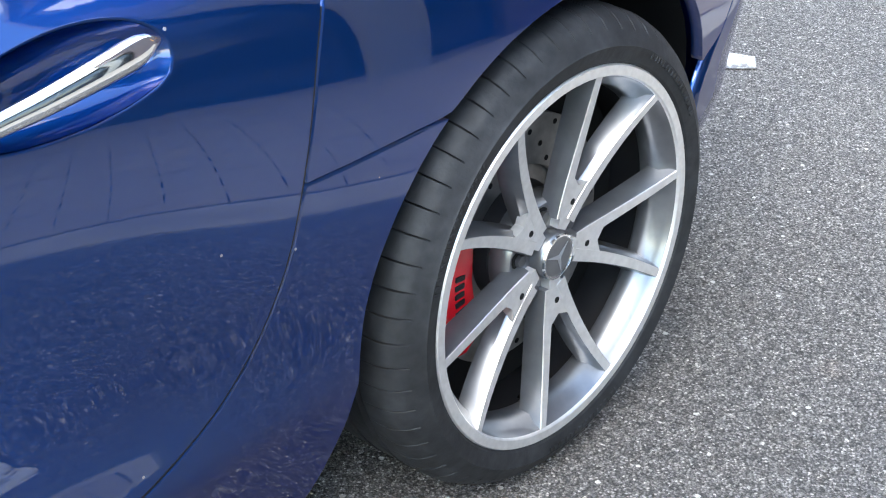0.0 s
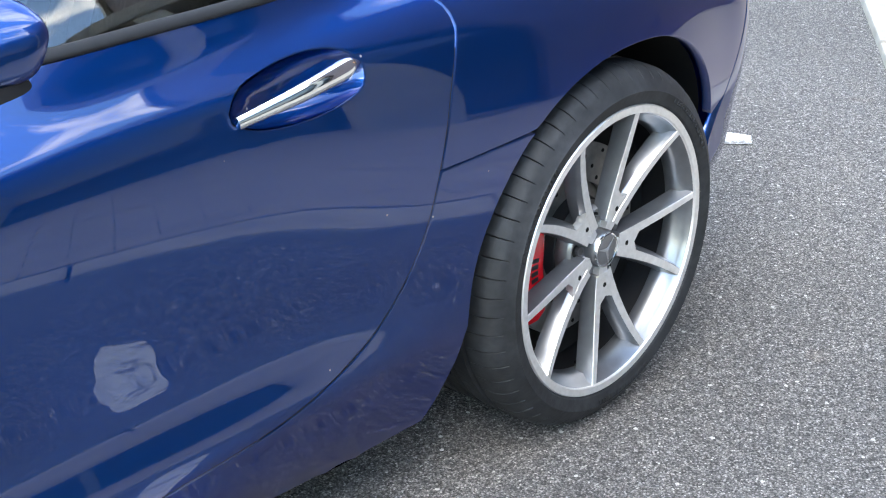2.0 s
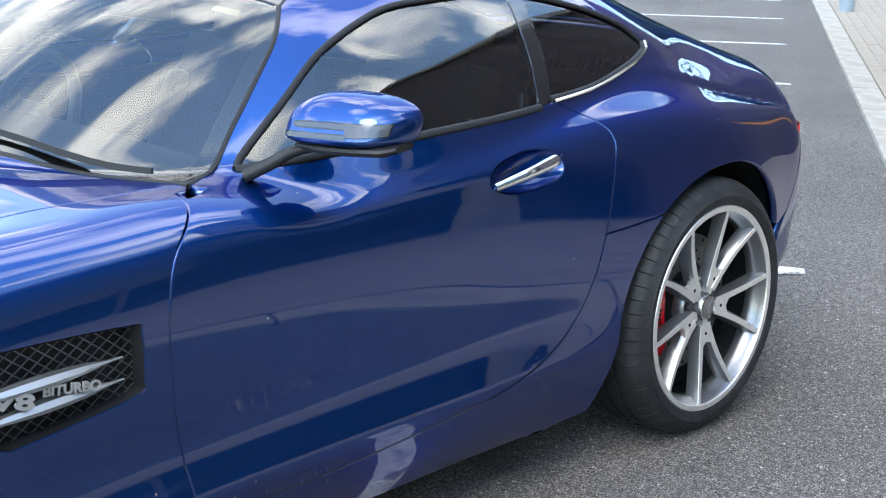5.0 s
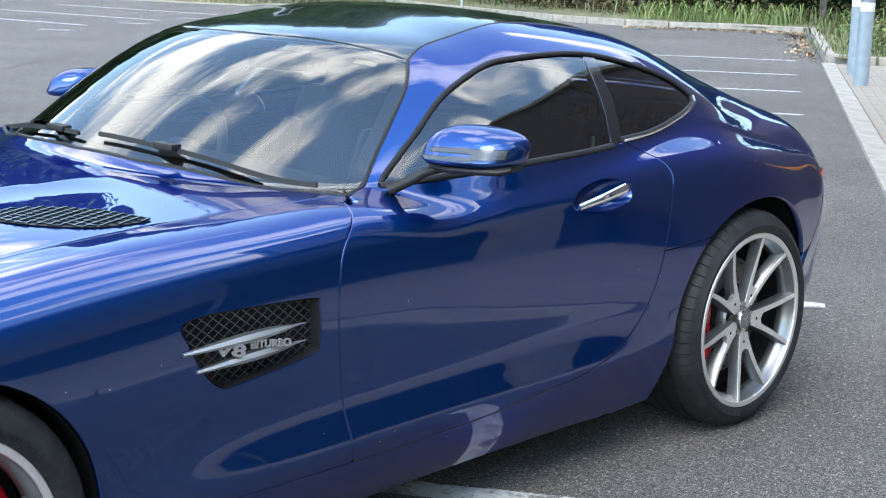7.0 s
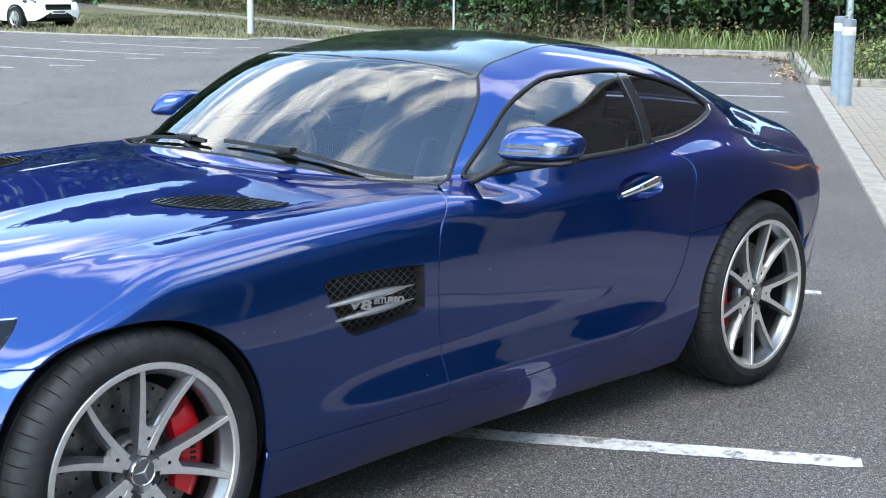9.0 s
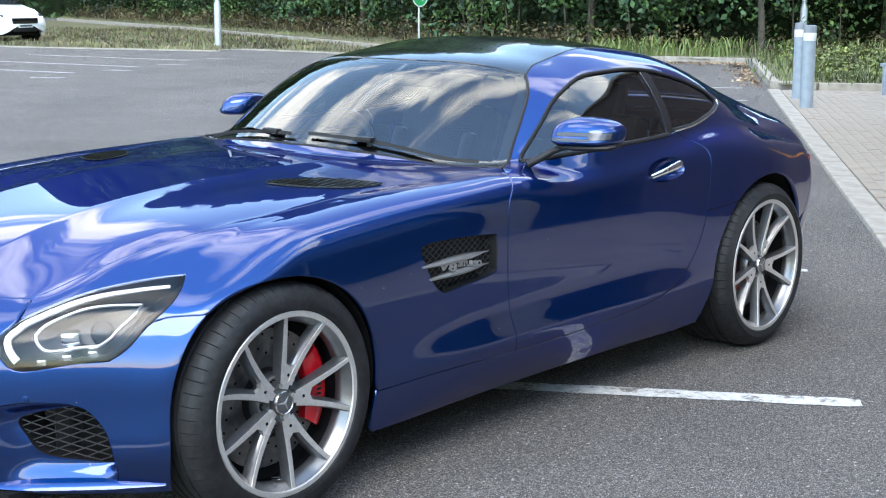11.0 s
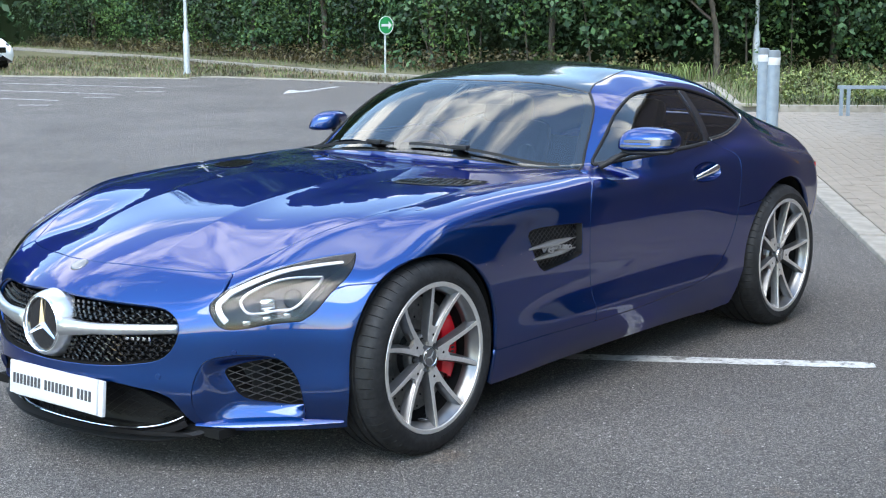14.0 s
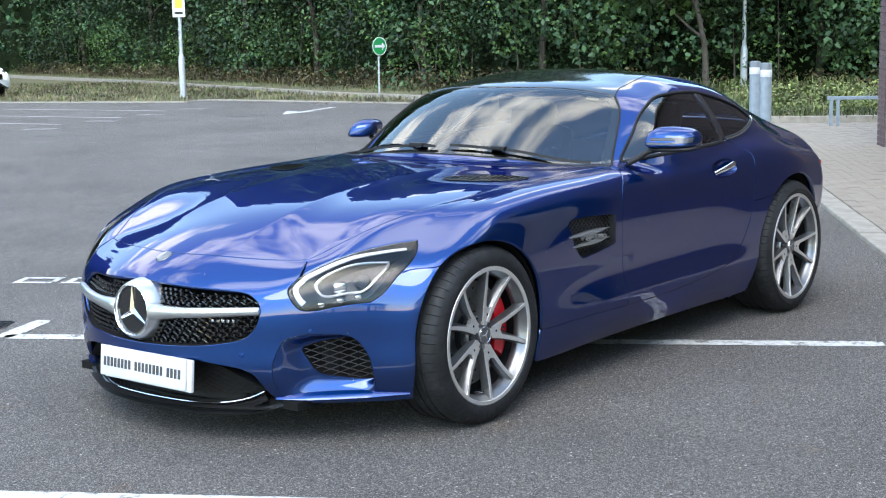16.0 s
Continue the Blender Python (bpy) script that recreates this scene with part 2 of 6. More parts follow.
    l.new(cm.outputs[0], b.inputs["Base Color"])
    bp = n.new("ShaderNodeBump")
    bp.inputs["Strength"].default_value, bp.inputs["Distance"].default_value = .9, .005
    bp.invert = True
    l.new(vo.outputs["Distance"], bp.inputs["Height"])
    l.new(bp.outputs[0], b.inputs["Normal"])
    return m


ASPHALT = asphalt_mat()
LINE = add_noise(mat("white_road_paint", (0.7, 0.7, 0.68), 0.7), 45, (0.40, 0.395, 0.375), (0.64, 0.635, 0.61))


def wear_off(m, scale, lo, hi, color):
    """Paint worn through to what lies under it, in ragged patches."""
    n, l, b = nodes_of(m)
    src = b.inputs["Base Color"].links[0].from_socket
    tc = n.new("ShaderNodeTexCoord")
    nz = n.new("ShaderNodeTexNoise")
    nz.inputs["Scale"].default_value, nz.inputs["Detail"].default_value, nz.inputs["Roughness"].default_value = scale, 9, .75
    l.new(tc.outputs["Object"], nz.inputs["Vector"])
    mr = n.new("ShaderNodeMapRange")
    mr.inputs["From Min"].default_value, mr.inputs["From Max"].default_value = lo, hi
    l.new(nz.outputs[0], mr.inputs["Value"])
    mx = n.new("ShaderNodeMixRGB")
    mx.inputs[2].default_value = (*color, 1)
    l.new(mr.outputs[0], mx.inputs[0])
    l.new(src, mx.inputs[1])
    l.new(mx.outputs[0], b.inputs["Base Color"])
    return m


wear_off(LINE, 11, .525, .60, (.15, .14, .128))
KERB = add_noise(mat("kerb_concrete", (0.4, 0.39, 0.36), 0.85), 9, (0.235, 0.212, 0.18), (0.345, 0.315, 0.27))
PAVE = add_noise(mat("block_paving", (0.35, 0.34, 0.32), 0.9), 5, (0.235, 0.20, 0.163), (0.30, 0.258, 0.21))
def leaf_mat(name, dark, light, rough=0.55, patch=.55):
    """Leaves that differ one from the next."""
    m = mat(name, dark, rough, 0, 0, 0.35)
    n, l, b = nodes_of(m)
    ge = n.new("ShaderNodeNewGeometry")
    mx = n.new("ShaderNodeMixRGB")
    mx.inputs[1].default_value, mx.inputs[2].default_value = (*dark, 1), (*light, 1)
    l.new(ge.outputs["Random Per Island"], mx.inputs[0])
    # broad patches put sunlit clumps and dark gaps of foliage into the leaf colour
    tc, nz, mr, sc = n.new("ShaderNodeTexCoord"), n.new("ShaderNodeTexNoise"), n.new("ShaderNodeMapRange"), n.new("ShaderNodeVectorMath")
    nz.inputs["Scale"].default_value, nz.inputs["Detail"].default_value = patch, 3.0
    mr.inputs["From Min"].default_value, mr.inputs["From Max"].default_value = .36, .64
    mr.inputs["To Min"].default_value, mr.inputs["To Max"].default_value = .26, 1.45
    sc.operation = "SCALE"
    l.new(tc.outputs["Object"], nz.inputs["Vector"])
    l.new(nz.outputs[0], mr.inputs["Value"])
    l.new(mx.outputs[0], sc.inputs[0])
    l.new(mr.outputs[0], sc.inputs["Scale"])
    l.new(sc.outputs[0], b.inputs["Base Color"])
    return m


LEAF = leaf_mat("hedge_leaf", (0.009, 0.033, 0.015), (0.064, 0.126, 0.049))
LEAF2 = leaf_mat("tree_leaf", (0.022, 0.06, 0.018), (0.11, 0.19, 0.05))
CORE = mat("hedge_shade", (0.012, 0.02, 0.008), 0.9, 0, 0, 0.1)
BLADE = leaf_mat("long_grass", (0.05, 0.09, 0.02), (0.17, 0.20, 0.07))
DRY = leaf_mat("dry_weeds", (0.08, 0.062, 0.036), (0.24, 0.19, 0.115))
WEED = leaf_mat("weed_leaf", (0.07, 0.11, 0.03), (0.24, 0.27, 0.09), patch=1.6)
BRAMBLE = leaf_mat("bramble_leaf", (0.05, 0.038, 0.018), (0.13, 0.115, 0.05), patch=1.2)
LITTER = leaf_mat("fallen_leaves", (0.17, 0.10, 0.055), (0.42, 0.30, 0.19))
SOIL = add_noise(mat("verge_soil", (0.1, 0.09, 0.05), 0.95), 2.5, (0.10, 0.085, 0.05), (0.17, 0.17, 0.075), bump=0.4, second=(0.4, 0.7, 1.2))
BARK = add_noise(mat("bark", (0.1, 0.08, 0.06), 0.9), 8, (0.035, 0.03, 0.024), (0.09, 0.076, 0.06), bump=0.5)
POST = add_noise(mat("galvanised_steel", (0.42, 0.44, 0.46), 0.45, 0.3), 14, (0.36, 0.39, 0.41), (0.48, 0.50, 0.52))
BOLLARD = add_noise(mat("grey_blue_paint", (0.25, 0.29, 0.33), 0.45), 10, (0.20, 0.25, 0.30), (0.27, 0.32, 0.37))
BRICK = add_noise(mat("dark_brick", (0.2, 0.12, 0.12), 0.9), 12, (0.085, 0.055, 0.062), (0.15, 0.10, 0.10), bump=0.3)
MORTAR = add_noise(mat("mortar", (0.2, 0.18, 0.17), 0.95), 20, (0.13, 0.12, 0.115), (0.19, 0.18, 0.17))
GREEN = mat("green_sign", (0.015, 0.24, 0.07), 0.4)
ORANGE = mat("orange_panel", (0.80, 0.30, 0.02), 0.45)
YELLOW = mat("yellow_sign", (0.75, 0.55, 0.05), 0.4)
WCAR = mat("white_car_paint", (0.80, 0.81, 0.82), 0.25, 0, 0.8)

def brick_wall_mat():
    """Courses of purple-brown brick, 75 mm high, in dark joints."""
    m = mat("brick_courses", (.13, .095, .095), .85)
    n, l, b = nodes_of(m)
    tc, mp_ = n.new("ShaderNodeTexCoord"), n.new("ShaderNodeMapping")
    mp_.inputs["Rotation"].default_value = (radians(90), 0, 0)
    br = n.new("ShaderNodeTexBrick")
    br.inputs["Color1"].default_value, br.inputs["Color2"].default_value, br.inputs["Mortar"].default_value = (.125, .092, .092, 1), (.08, .058, .06, 1), (.03, .028, .028, 1)
    br.inputs["Scale"].default_value, br.inputs["Mortar Size"].default_value = 1.0, .007
    br.inputs["Brick Width"].default_value, br.inputs["Row Height"].default_value = .225, .075
    bp = n.new("ShaderNodeBump")
    bp.inputs["Strength"].default_value, bp.inputs["Distance"].default_value = .6, .008
    l.new(tc.outputs["Object"], mp_.inputs["Vector"])
    l.new(mp_.outputs[0], br.inputs["Vector"])
    l.new(br.outputs["Color"], b.inputs["Base Color"])
    l.new(br.outputs["Fac"], bp.inputs["Height"])
    bp.invert = True
    l.new(bp.outputs[0], b.inputs["Normal"])
    return m


WALLBRICK = brick_wall_mat()
GLAZED = mat("dark_glazing", (.03, .034, .04), .12, 0, .4)
CLAD = add_noise(mat("grey_cladding", (0.12, 0.12, 0.125), 0.6), 9, (0.095, 0.096, 0.10), (0.145, 0.146, 0.15))


# ---------------------------------------------------------------- the car's form
# Car axes: x forward from the rear axle, y to its left, z up. The skin is where form() is 0.


def curve(*pts):
    """A smooth curve (natural cubic spline) through pairs of (place, value)."""
    xs = np.array([p[0] for p in pts], float)
    vs = np.array([p[1] for p in pts], float)
    n, h = len(xs), np.diff(xs)
    a, b = np.eye(n), np.zeros(n)
    for i in range(1, n - 1):
        a[i, i - 1], a[i, i], a[i, i + 1] = h[i - 1], 2 * (h[i - 1] + h[i]), h[i]
        b[i] = 6 * ((vs[i + 1] - vs[i]) / h[i] - (vs[i] - vs[i - 1]) / h[i - 1])
    m = np.linalg.solve(a, b)
    s0 = (vs[1] - vs[0]) / h[0] - h[0] * (2 * m[0] + m[1]) / 6
    s1 = (vs[-1] - vs[-2]) / h[-1] + h[-1] * (2 * m[-1] + m[-2]) / 6

    def f(x):
        x = np.asarray(x, float)
        c = np.clip(x, xs[0], xs[-1])
        i = np.clip(np.searchsorted(xs, c) - 1, 0, n - 2)
        l, r, w = xs[i], xs[i + 1], h[i]
        v = (m[i] * (r - c) ** 3 + m[i + 1] * (c - l) ** 3) / (6 * w) + (vs[i] / w - m[i] * w / 6) * (r - c) + (vs[i + 1] / w - m[i + 1] * w / 6) * (c - l)
        return v + np.where(x < xs[0], (x - xs[0]) * s0, 0) + np.where(x > xs[-1], (x - xs[-1]) * s1, 0)
    return f


def smax(a, b, k):
    h = np.maximum(k - np.abs(a - b), 0) / k
    return np.maximum(a, b) + h ** 3 * k / 6


def smin(a, b, k):
    return -smax(-a, -b, k)


def ease(a, b, x):
    t = np.clip((x - a) / (b - a), 0, 1)
    return t * t * t * (t * (6 * t - 15) + 10)


# flank: the greatest half-width along the car, and how far the flank falls in below and above it
plan_w = curve((-1, 0.794), (-0.8, 0.826), (-0.5, 0.867), (-0.2, 0.934), (0.1, 0.960), (0.45, 0.949), (0.9, 0.935), (1.4, 0.936), (1.8, 0.946), (2.2, 0.960), (2.6, 0.970), (2.85, 0.963), (3.05, 0.939), (3.4, 0.859))
tuck_d = curve((.08, .14), (.14, .074), (.20, .029), (.26, .004), (.30, -.0065), (.323, -.0125), (.337, -.0135), (.36, -.009), (.40, .003), (.44, .0085), (.50, .0065), (.58, .0025), (.66, .0), (.74, .004), (.80, .013), (.85, .029), (.90, .055), (1.0, .15))
tuck_w = curve((.08, .09), (.14, .05), (.20, .035), (.30, .02), (.45, .006), (.55, .0), (.64, .002), (.72, .011), (.80, .030), (.86, .056), (.90, .084), (1.0, .22))
# upper faces: centre of the bonnet, its shoulder, and the wing's crown
deck_c = curve((-1.05, 0.688), (-0.9, 0.783), (-0.6, 0.828), (0, 0.868), (0.8, 0.871), (1.4, 0.882), (1.8, 0.880), (2.2, 0.864), (2.6, 0.828), (2.9, 0.782), (3.1, 0.733), (3.25, 0.683), (3.4, 0.618))
deck_m = curve((-1.05, 0.703), (-0.9, 0.805), (-0.6, 0.874), (0, 0.907), (0.8, 0.874), (1.4, 0.872), (1.8, 0.869), (2.2, 0.861), (2.6, 0.833), (2.9, 0.770), (3.1, 0.684), (3.25, 0.617), (3.4, 0.520))
deck_f = curve((-1.05, 0.656), (-0.9, 0.748), (-0.6, 0.817), (-0.3, 0.866), (0, 0.912), (0.3, 0.924), (0.8, 0.895), (1.4, 0.866), (1.8, 0.852), (2.2, 0.840), (2.6, 0.808), (2.8, 0.780), (3, 0.724), (3.2, 0.617), (3.4, 0.489))
# nose and tail in plan, and the nose's profile
nose_p = curve((0, 3.479), (0.15, 3.469), (0.3, 3.431), (0.45, 3.355), (0.56, 3.285), (0.66, 3.197), (0.76, 3.100), (0.86, 3.012), (0.95, 2.944), (1.05, 2.839))
nose_z = curve((.05, -.10), (.15, -.05), (.25, .0), (.36, .005), (.46, .004), (.54, -.012), (.60, -.045), (.65, -.10), (.70, -.2))
tail_p = curve((0, -0.963), (0.3, -0.925), (0.5, -0.870), (0.7, -0.767), (0.82, -0.671), (0.92, -0.544), (1, -0.391))
# cabin: roof line along the middle, half-width at the belt
roof_c = curve((-1, 0.779), (-0.8, 0.873), (-0.5, 0.998), (-0.2, 1.106), (0.1, 1.197), (0.4, 1.240), (0.7, 1.255), (0.95, 1.228), (1.2, 1.193), (1.45, 1.083), (1.7, 0.925), (2, 0.735))
cab_w = curve((-1, 0.438), (-0.6, 0.547), (-0.3, 0.613), (0, 0.728), (0.3, 0.786), (0.6, 0.819), (0.9, 0.834), (1.2, 0.824), (1.45, 0.784), (1.8, 0.702))
cab_t = curve((0.8, -0.072), (0.9, -0.022), (1, 0.046), (1.1, 0.147), (1.2, 0.258), (1.3, 0.411))

ridge = curve((1.7, .30), (2.3, .245), (2.9, .245), (3.1, .235), (3.3, .21))
rill = curve((1.7, .74), (2.2, .735), (2.55, .732), (2.8, .675), (2.97, .612), (3.135, .535), (3.3, .45))


def form(x, y, z):
    y = np.abs(y)
    wheel = np.exp(-(x / .62) ** 4) + np.exp(-((x - 2.63) / .62) ** 4)
    flank = y - plan_w(x) + (1 - wheel) * tuck_d(z) + wheel * tuck_w(z)
    # the tail falls in towards its foot
    flank = flank + .11 * (1 - ease(-.85, -.30, x)) * (1 - ease(.12, .62, z))
    c, m, f = deck_c(x), deck_m(x), deck_f(x)
    # across: even in y, through the centre, the shoulder at .42 and the crown at .74
    t = np.minimum(y / .74, 1.05) ** 2
    q = .3222
    top = c + ((m - c) / q - (f - c) * q) / (1 - q) * t + ((f - c) - (m - c) / q) / (1 - q) * t * t
    # a crease along the bonnet's dome, and a groove along its edge
    s = np.clip((y - ridge(x)) / .14, 0, 1)
    top = top - .0075 * (1 - (1 - s) ** 2) * (1 - ease(-.03, .055, y - rill(x))) * ease(1.72, 2.0, x) * (1 - ease(3.02, 3.22, x))
    # a ledge falls outward from the foot of the side glass
    upper = z - top + .45 * np.maximum(y - .755, 0) * ease(-.6, -.1, x) * (1 - ease(1.2, 1.7, x))
    # a tighter shoulder under the side glass
    body = smax(flank, upper, .17 - .095 * ease(-.55, -.05, x) * (1 - ease(1.25, 1.75, x)))
    nose = (x - nose_p(y) - nose_z(z)) / 1.25
    body = smax(body, nose, .09)
    tail = (tail_p(y) + .25 * np.maximum(z - .62, 0) - x) / 1.2
    body = smax(body, tail, .12)
    bow = .36 * y * y * ease(.5, 1.3, x)
    roof = (z - roof_c(x + bow) + .10 * y * y + .25 * y ** 4) * .88
    cab = (y - cab_w(x) + cab_t(z)) * .75
    cabin = np.maximum(smax(roof, cab, .10), (.80 - z) * 2)
    return smin(body, cabin, .03 + .13 * (1 - ease(-.2, .35, x)))


# ---------------------------------------------------------------- mesh tools
from mathutils.geometry import delaunay_2d_cdt


def mesh_object(name, verts, faces, material, parent=None, normals=None, smooth=True, label=""):
    me = bpy.data.meshes.new(name)
    me.from_pydata([tuple(v) for v in verts], [], [tuple(f) for f in faces])
    me.materials.append(material)
    if smooth:
        me.polygons.foreach_set("use_smooth", [True] * len(me.polygons))
    if normals is not None:
        me.normals_split_custom_set_from_vertices([tuple(v) for v in normals])
    ob = new(name, me)
    ob.parent = parent
    if label:
        tagged(ob, label)
    return ob


def part(name, bm, material, parent, label="", smooth=True, sharp=40):
    me = bpy.data.meshes.new(name)
    bm.normal_update()
    if smooth:
        for f in bm.faces:
            f.smooth = True
        lim = radians(sharp)
        for e in bm.edges:
            if len(e.link_faces) != 2 or e.calc_face_angle(0) > lim:
                e.smooth = False
    bm.to_mesh(me)
    bm.free()
    me.materials.append(material)
    ob = new(name, me)
    ob.parent = parent
    if label:
        tagged(ob, label)
    return ob


def empty(name, label, category, m=None, group="", kind=""):
    ob = new(name)
    ob.empty_display_size = 0.1
    if m is not None:
        ob.matrix_basis = m
    return tagged(ob, label, category, group, kind)


def box(bm, c, s, rot=None, bevel=0.0):
    m = Matrix.Translation(c) @ (rot.to_4x4() if rot else Matrix.Identity(4)) @ Matrix.Diagonal((*s, 1))
    r = bmesh.ops.create_cube(bm, size=1, matrix=m)
    if bevel:
        es = list({e for v in r["verts"] for e in v.link_edges})
        bmesh.ops.bevel(bm, geom=es, offset=bevel, segments=2, affect="EDGES", profile=0.6)
    return bm


def tube(bm, p0, p1, r0, r1=None, seg=16, caps=True):
    """A round bar from p0 to p1."""
    p0, p1 = Vector(p0), Vector(p1)
    d = p1 - p0
    m = Matrix.Translation((p0 + p1) / 2) @ d.to_track_quat("Z", "Y").to_matrix().to_4x4()
    bmesh.ops.create_cone(bm, cap_ends=caps, segments=seg, radius1=r0, radius2=r0 if r1 is None else r1, depth=d.length, matrix=m)
    return bm


def lathe(bm, prof, seg=64, axis="y", close=False):
    """Turn a profile of (radius, place along the axis) round the axis."""
    rings = []
    for i in range(seg):
        a = 2 * math.pi * i / seg
        c, s = math.cos(a), math.sin(a)
        rings.append([bm.verts.new((r * c, p, r * s) if axis == "y" else (r * c, r * s, p)) for r, p in prof])
    n = len(prof)
    for i in range(seg):
        a, b = rings[i], rings[(i + 1) % seg]
        for j in range(n if close else n - 1):
            k = (j + 1) % n
            vs = [a[j], a[k], b[k], b[j]] if axis == "y" else [a[j], b[j], b[k], a[k]]
            try:
                bm.faces.new(vs)
            except ValueError:
                pass
    return bm


def sweep(bm, path, section, closed=False, up=(0, 0, 1), scales=None):
    """Carry a section of (side, up) offsets along a path of points."""
    path = [Vector(p) for p in path]
    n = len(path)
    rings = []
    for i, p in enumerate(path):
        a = path[(i - 1) % n] if closed or i else p
        b = path[(i + 1) % n] if closed or i < n - 1 else p
        t = (b - a).normalized()
        side = t.cross(Vector(up)).normalized()
        u = side.cross(t).normalized()
        k = scales[i] if scales else 1.0
        rings.append([bm.verts.new(p + side * (s * k) + u * (v * k)) for s, v in section])
    m = len(section)
    for i in range(n if closed else n - 1):
        a, b = rings[i], rings[(i + 1) % n]
        for j in range(m):
            bm.faces.new((a[j], a[(j + 1) % m], b[(j + 1) % m], b[j]))
    if not closed:
        bm.faces.new(rings[0][::-1])
        bm.faces.new(rings[-1])
    return bm


def ring_section(r, n=8, ry=None):
    return [(r * math.cos(2 * math.pi * i / n), (ry or r) * math.sin(2 * math.pi * i / n)) for i in range(n)]


# ---- skin panels: an outline on the form, filled with a fine net that lies on the form
def grad(p, e=0.002, f=None):
    f = f or form
    x, y, z = p[:, 0], p[:, 1], p[:, 2]
    g = np.stack([f(x + e, y, z) - f(x - e, y, z), f(x, y + e, z) - f(x, y - e, z), f(x, y, z + e) - f(x, y, z - e)], 1)
    return g / np.linalg.norm(g, axis=1, keepdims=True)


def march(o, d, a, b, steps=70, f=None):
    """Where rays o + s d first enter the form, between s = a and s = b."""
    f = f or form
    s = np.linspace(a, b, steps)
    val = np.stack([f(*(o + k * d).T) for k in s], 1)
    hit = val < 0
    i = np.where(hit.any(1), np.argmax(hit, 1), np.argmin(val, 1))
    i = np.clip(i, 1, steps - 1)
    lo, hi = s[i - 1], s[i]
    for _ in range(18):
        m = (lo + hi) / 2
        inside = f(*(o + m[:, None] * d).T) < 0
        hi, lo = np.where(inside, m, hi), np.where(inside, lo, m)
    return o + lo[:, None] * d


def on_side(pts, dense=True):
    """Points (x, z) of the left flank."""
    p = np.array(pts, float)
    o = np.stack([p[:, 0], 0 * p[:, 0] + 1.3, p[:, 1]], 1)
    return march(o, np.array([0, -1.0, 0]), 0, 1.2)


def on_top(pts):
    """Points (x, y) seen from above."""
    p = np.array(pts, float)
    o = np.stack([p[:, 0], p[:, 1], 0 * p[:, 0] + 1.6], 1)
    return march(o, np.array([0, 0, -1.0]), 0, 1.5)


def on_nose(pts):
    """Points (y, z) seen from the front."""
    p = np.array(pts, float)
    o = np.stack([0 * p[:, 0] + 4, p[:, 0], p[:, 1]], 1)
    return march(o, np.array([-1.0, 0, 0]), 0, 2)


def smooth_line(pts, n=40, closed=False):
    """A smooth line (Catmull-Rom) through points of any dimension."""
    p = np.array(pts, float)
    m = len(p)
    out = []
    for i in range(m if closed else m - 1):
        if closed:
            a, b, c, d = p[(i - 1) % m], p[i], p[(i + 1) % m], p[(i + 2) % m]
        else:
            a, b, c, d = p[max(i - 1, 0)], p[i], p[i + 1], p[min(i + 2, m - 1)]
        for t in np.linspace(0, 1, n, endpoint=False):
            out.append(.5 * (2 * b + (c - a) * t + (2 * a - 5 * b + 4 * c - d) * t * t + (3 * b - a - 3 * c + d) * t ** 3))
    if not closed:
        out.append(p[-1])
    return np.array(out)


def resample(p, h, closed=True):
    q = np.vstack([p, p[:1]]) if closed else p
    l = np.r_[0, np.cumsum(np.linalg.norm(np.diff(q, axis=0), axis=1))]
    n = max(int(round(l[-1] / h)), 3)
    s = np.linspace(0, l[-1], n + 1)[:-1] if closed else np.linspace(0, l[-1], n + 1)
    return np.stack([np.interp(s, l, q[:, k]) for k in range(q.shape[1])], 1)


def inside_poly(p, poly):
    x, y = p[:, 0], p[:, 1]
    r = np.zeros(len(p), bool)
    n = len(poly)
    for i in range(n):
        (x0, y0), (x1, y1) = poly[i], poly[(i + 1) % n]
        if y0 == y1:
            continue
        c = (y0 > y) != (y1 > y)
        r ^= c & (x < (x1 - x0) * (y - y0) / (y1 - y0) + x0)
    return r


class Slant:
    """Look at the form along one direction (towards -d)."""
    def __init__(self, d, up=(0, 0, 1)):
        self.d = np.array(d, float) / np.linalg.norm(d)
        u = np.cross(up, self.d)
        self.u = u / np.linalg.norm(u)
        self.v = np.cross(self.d, self.u)

    def flat(self, p):
        return np.stack([p @ self.u, p @ self.v], 1)

    def lift(self, q, ref, f=None):
        dep = ref @ self.d
        o = q[:, :1] * self.u + q[:, 1:] * self.v + (dep.max() + .14) * self.d
        return march(o, -self.d, 0, dep.max() - dep.min() + .34, f=f)


class Core:
    """Look at the form from a point within it."""
    def __init__(self, c, ahead=1.0):
        self.c, self.k = np.array(c, float), ahead

    def flat(self, p):
        q = p - self.c
        az = np.arctan2(q[:, 1], q[:, 0] * self.k)
        return np.stack([az, np.arctan2(q[:, 2], np.hypot(q[:, 0], q[:, 1]))], 1)

    def lift(self, q, ref, f=None):
        d = np.stack([self.k * np.cos(q[:, 1]) * np.cos(q[:, 0]), np.cos(q[:, 1]) * np.sin(q[:, 0]), np.sin(q[:, 1])], 1)
        r = np.linalg.norm(ref - self.c, axis=1)
        top = r.max() + .2
        return march(self.c + d * top, -d, 0, top - r.min() + .2, f=f)


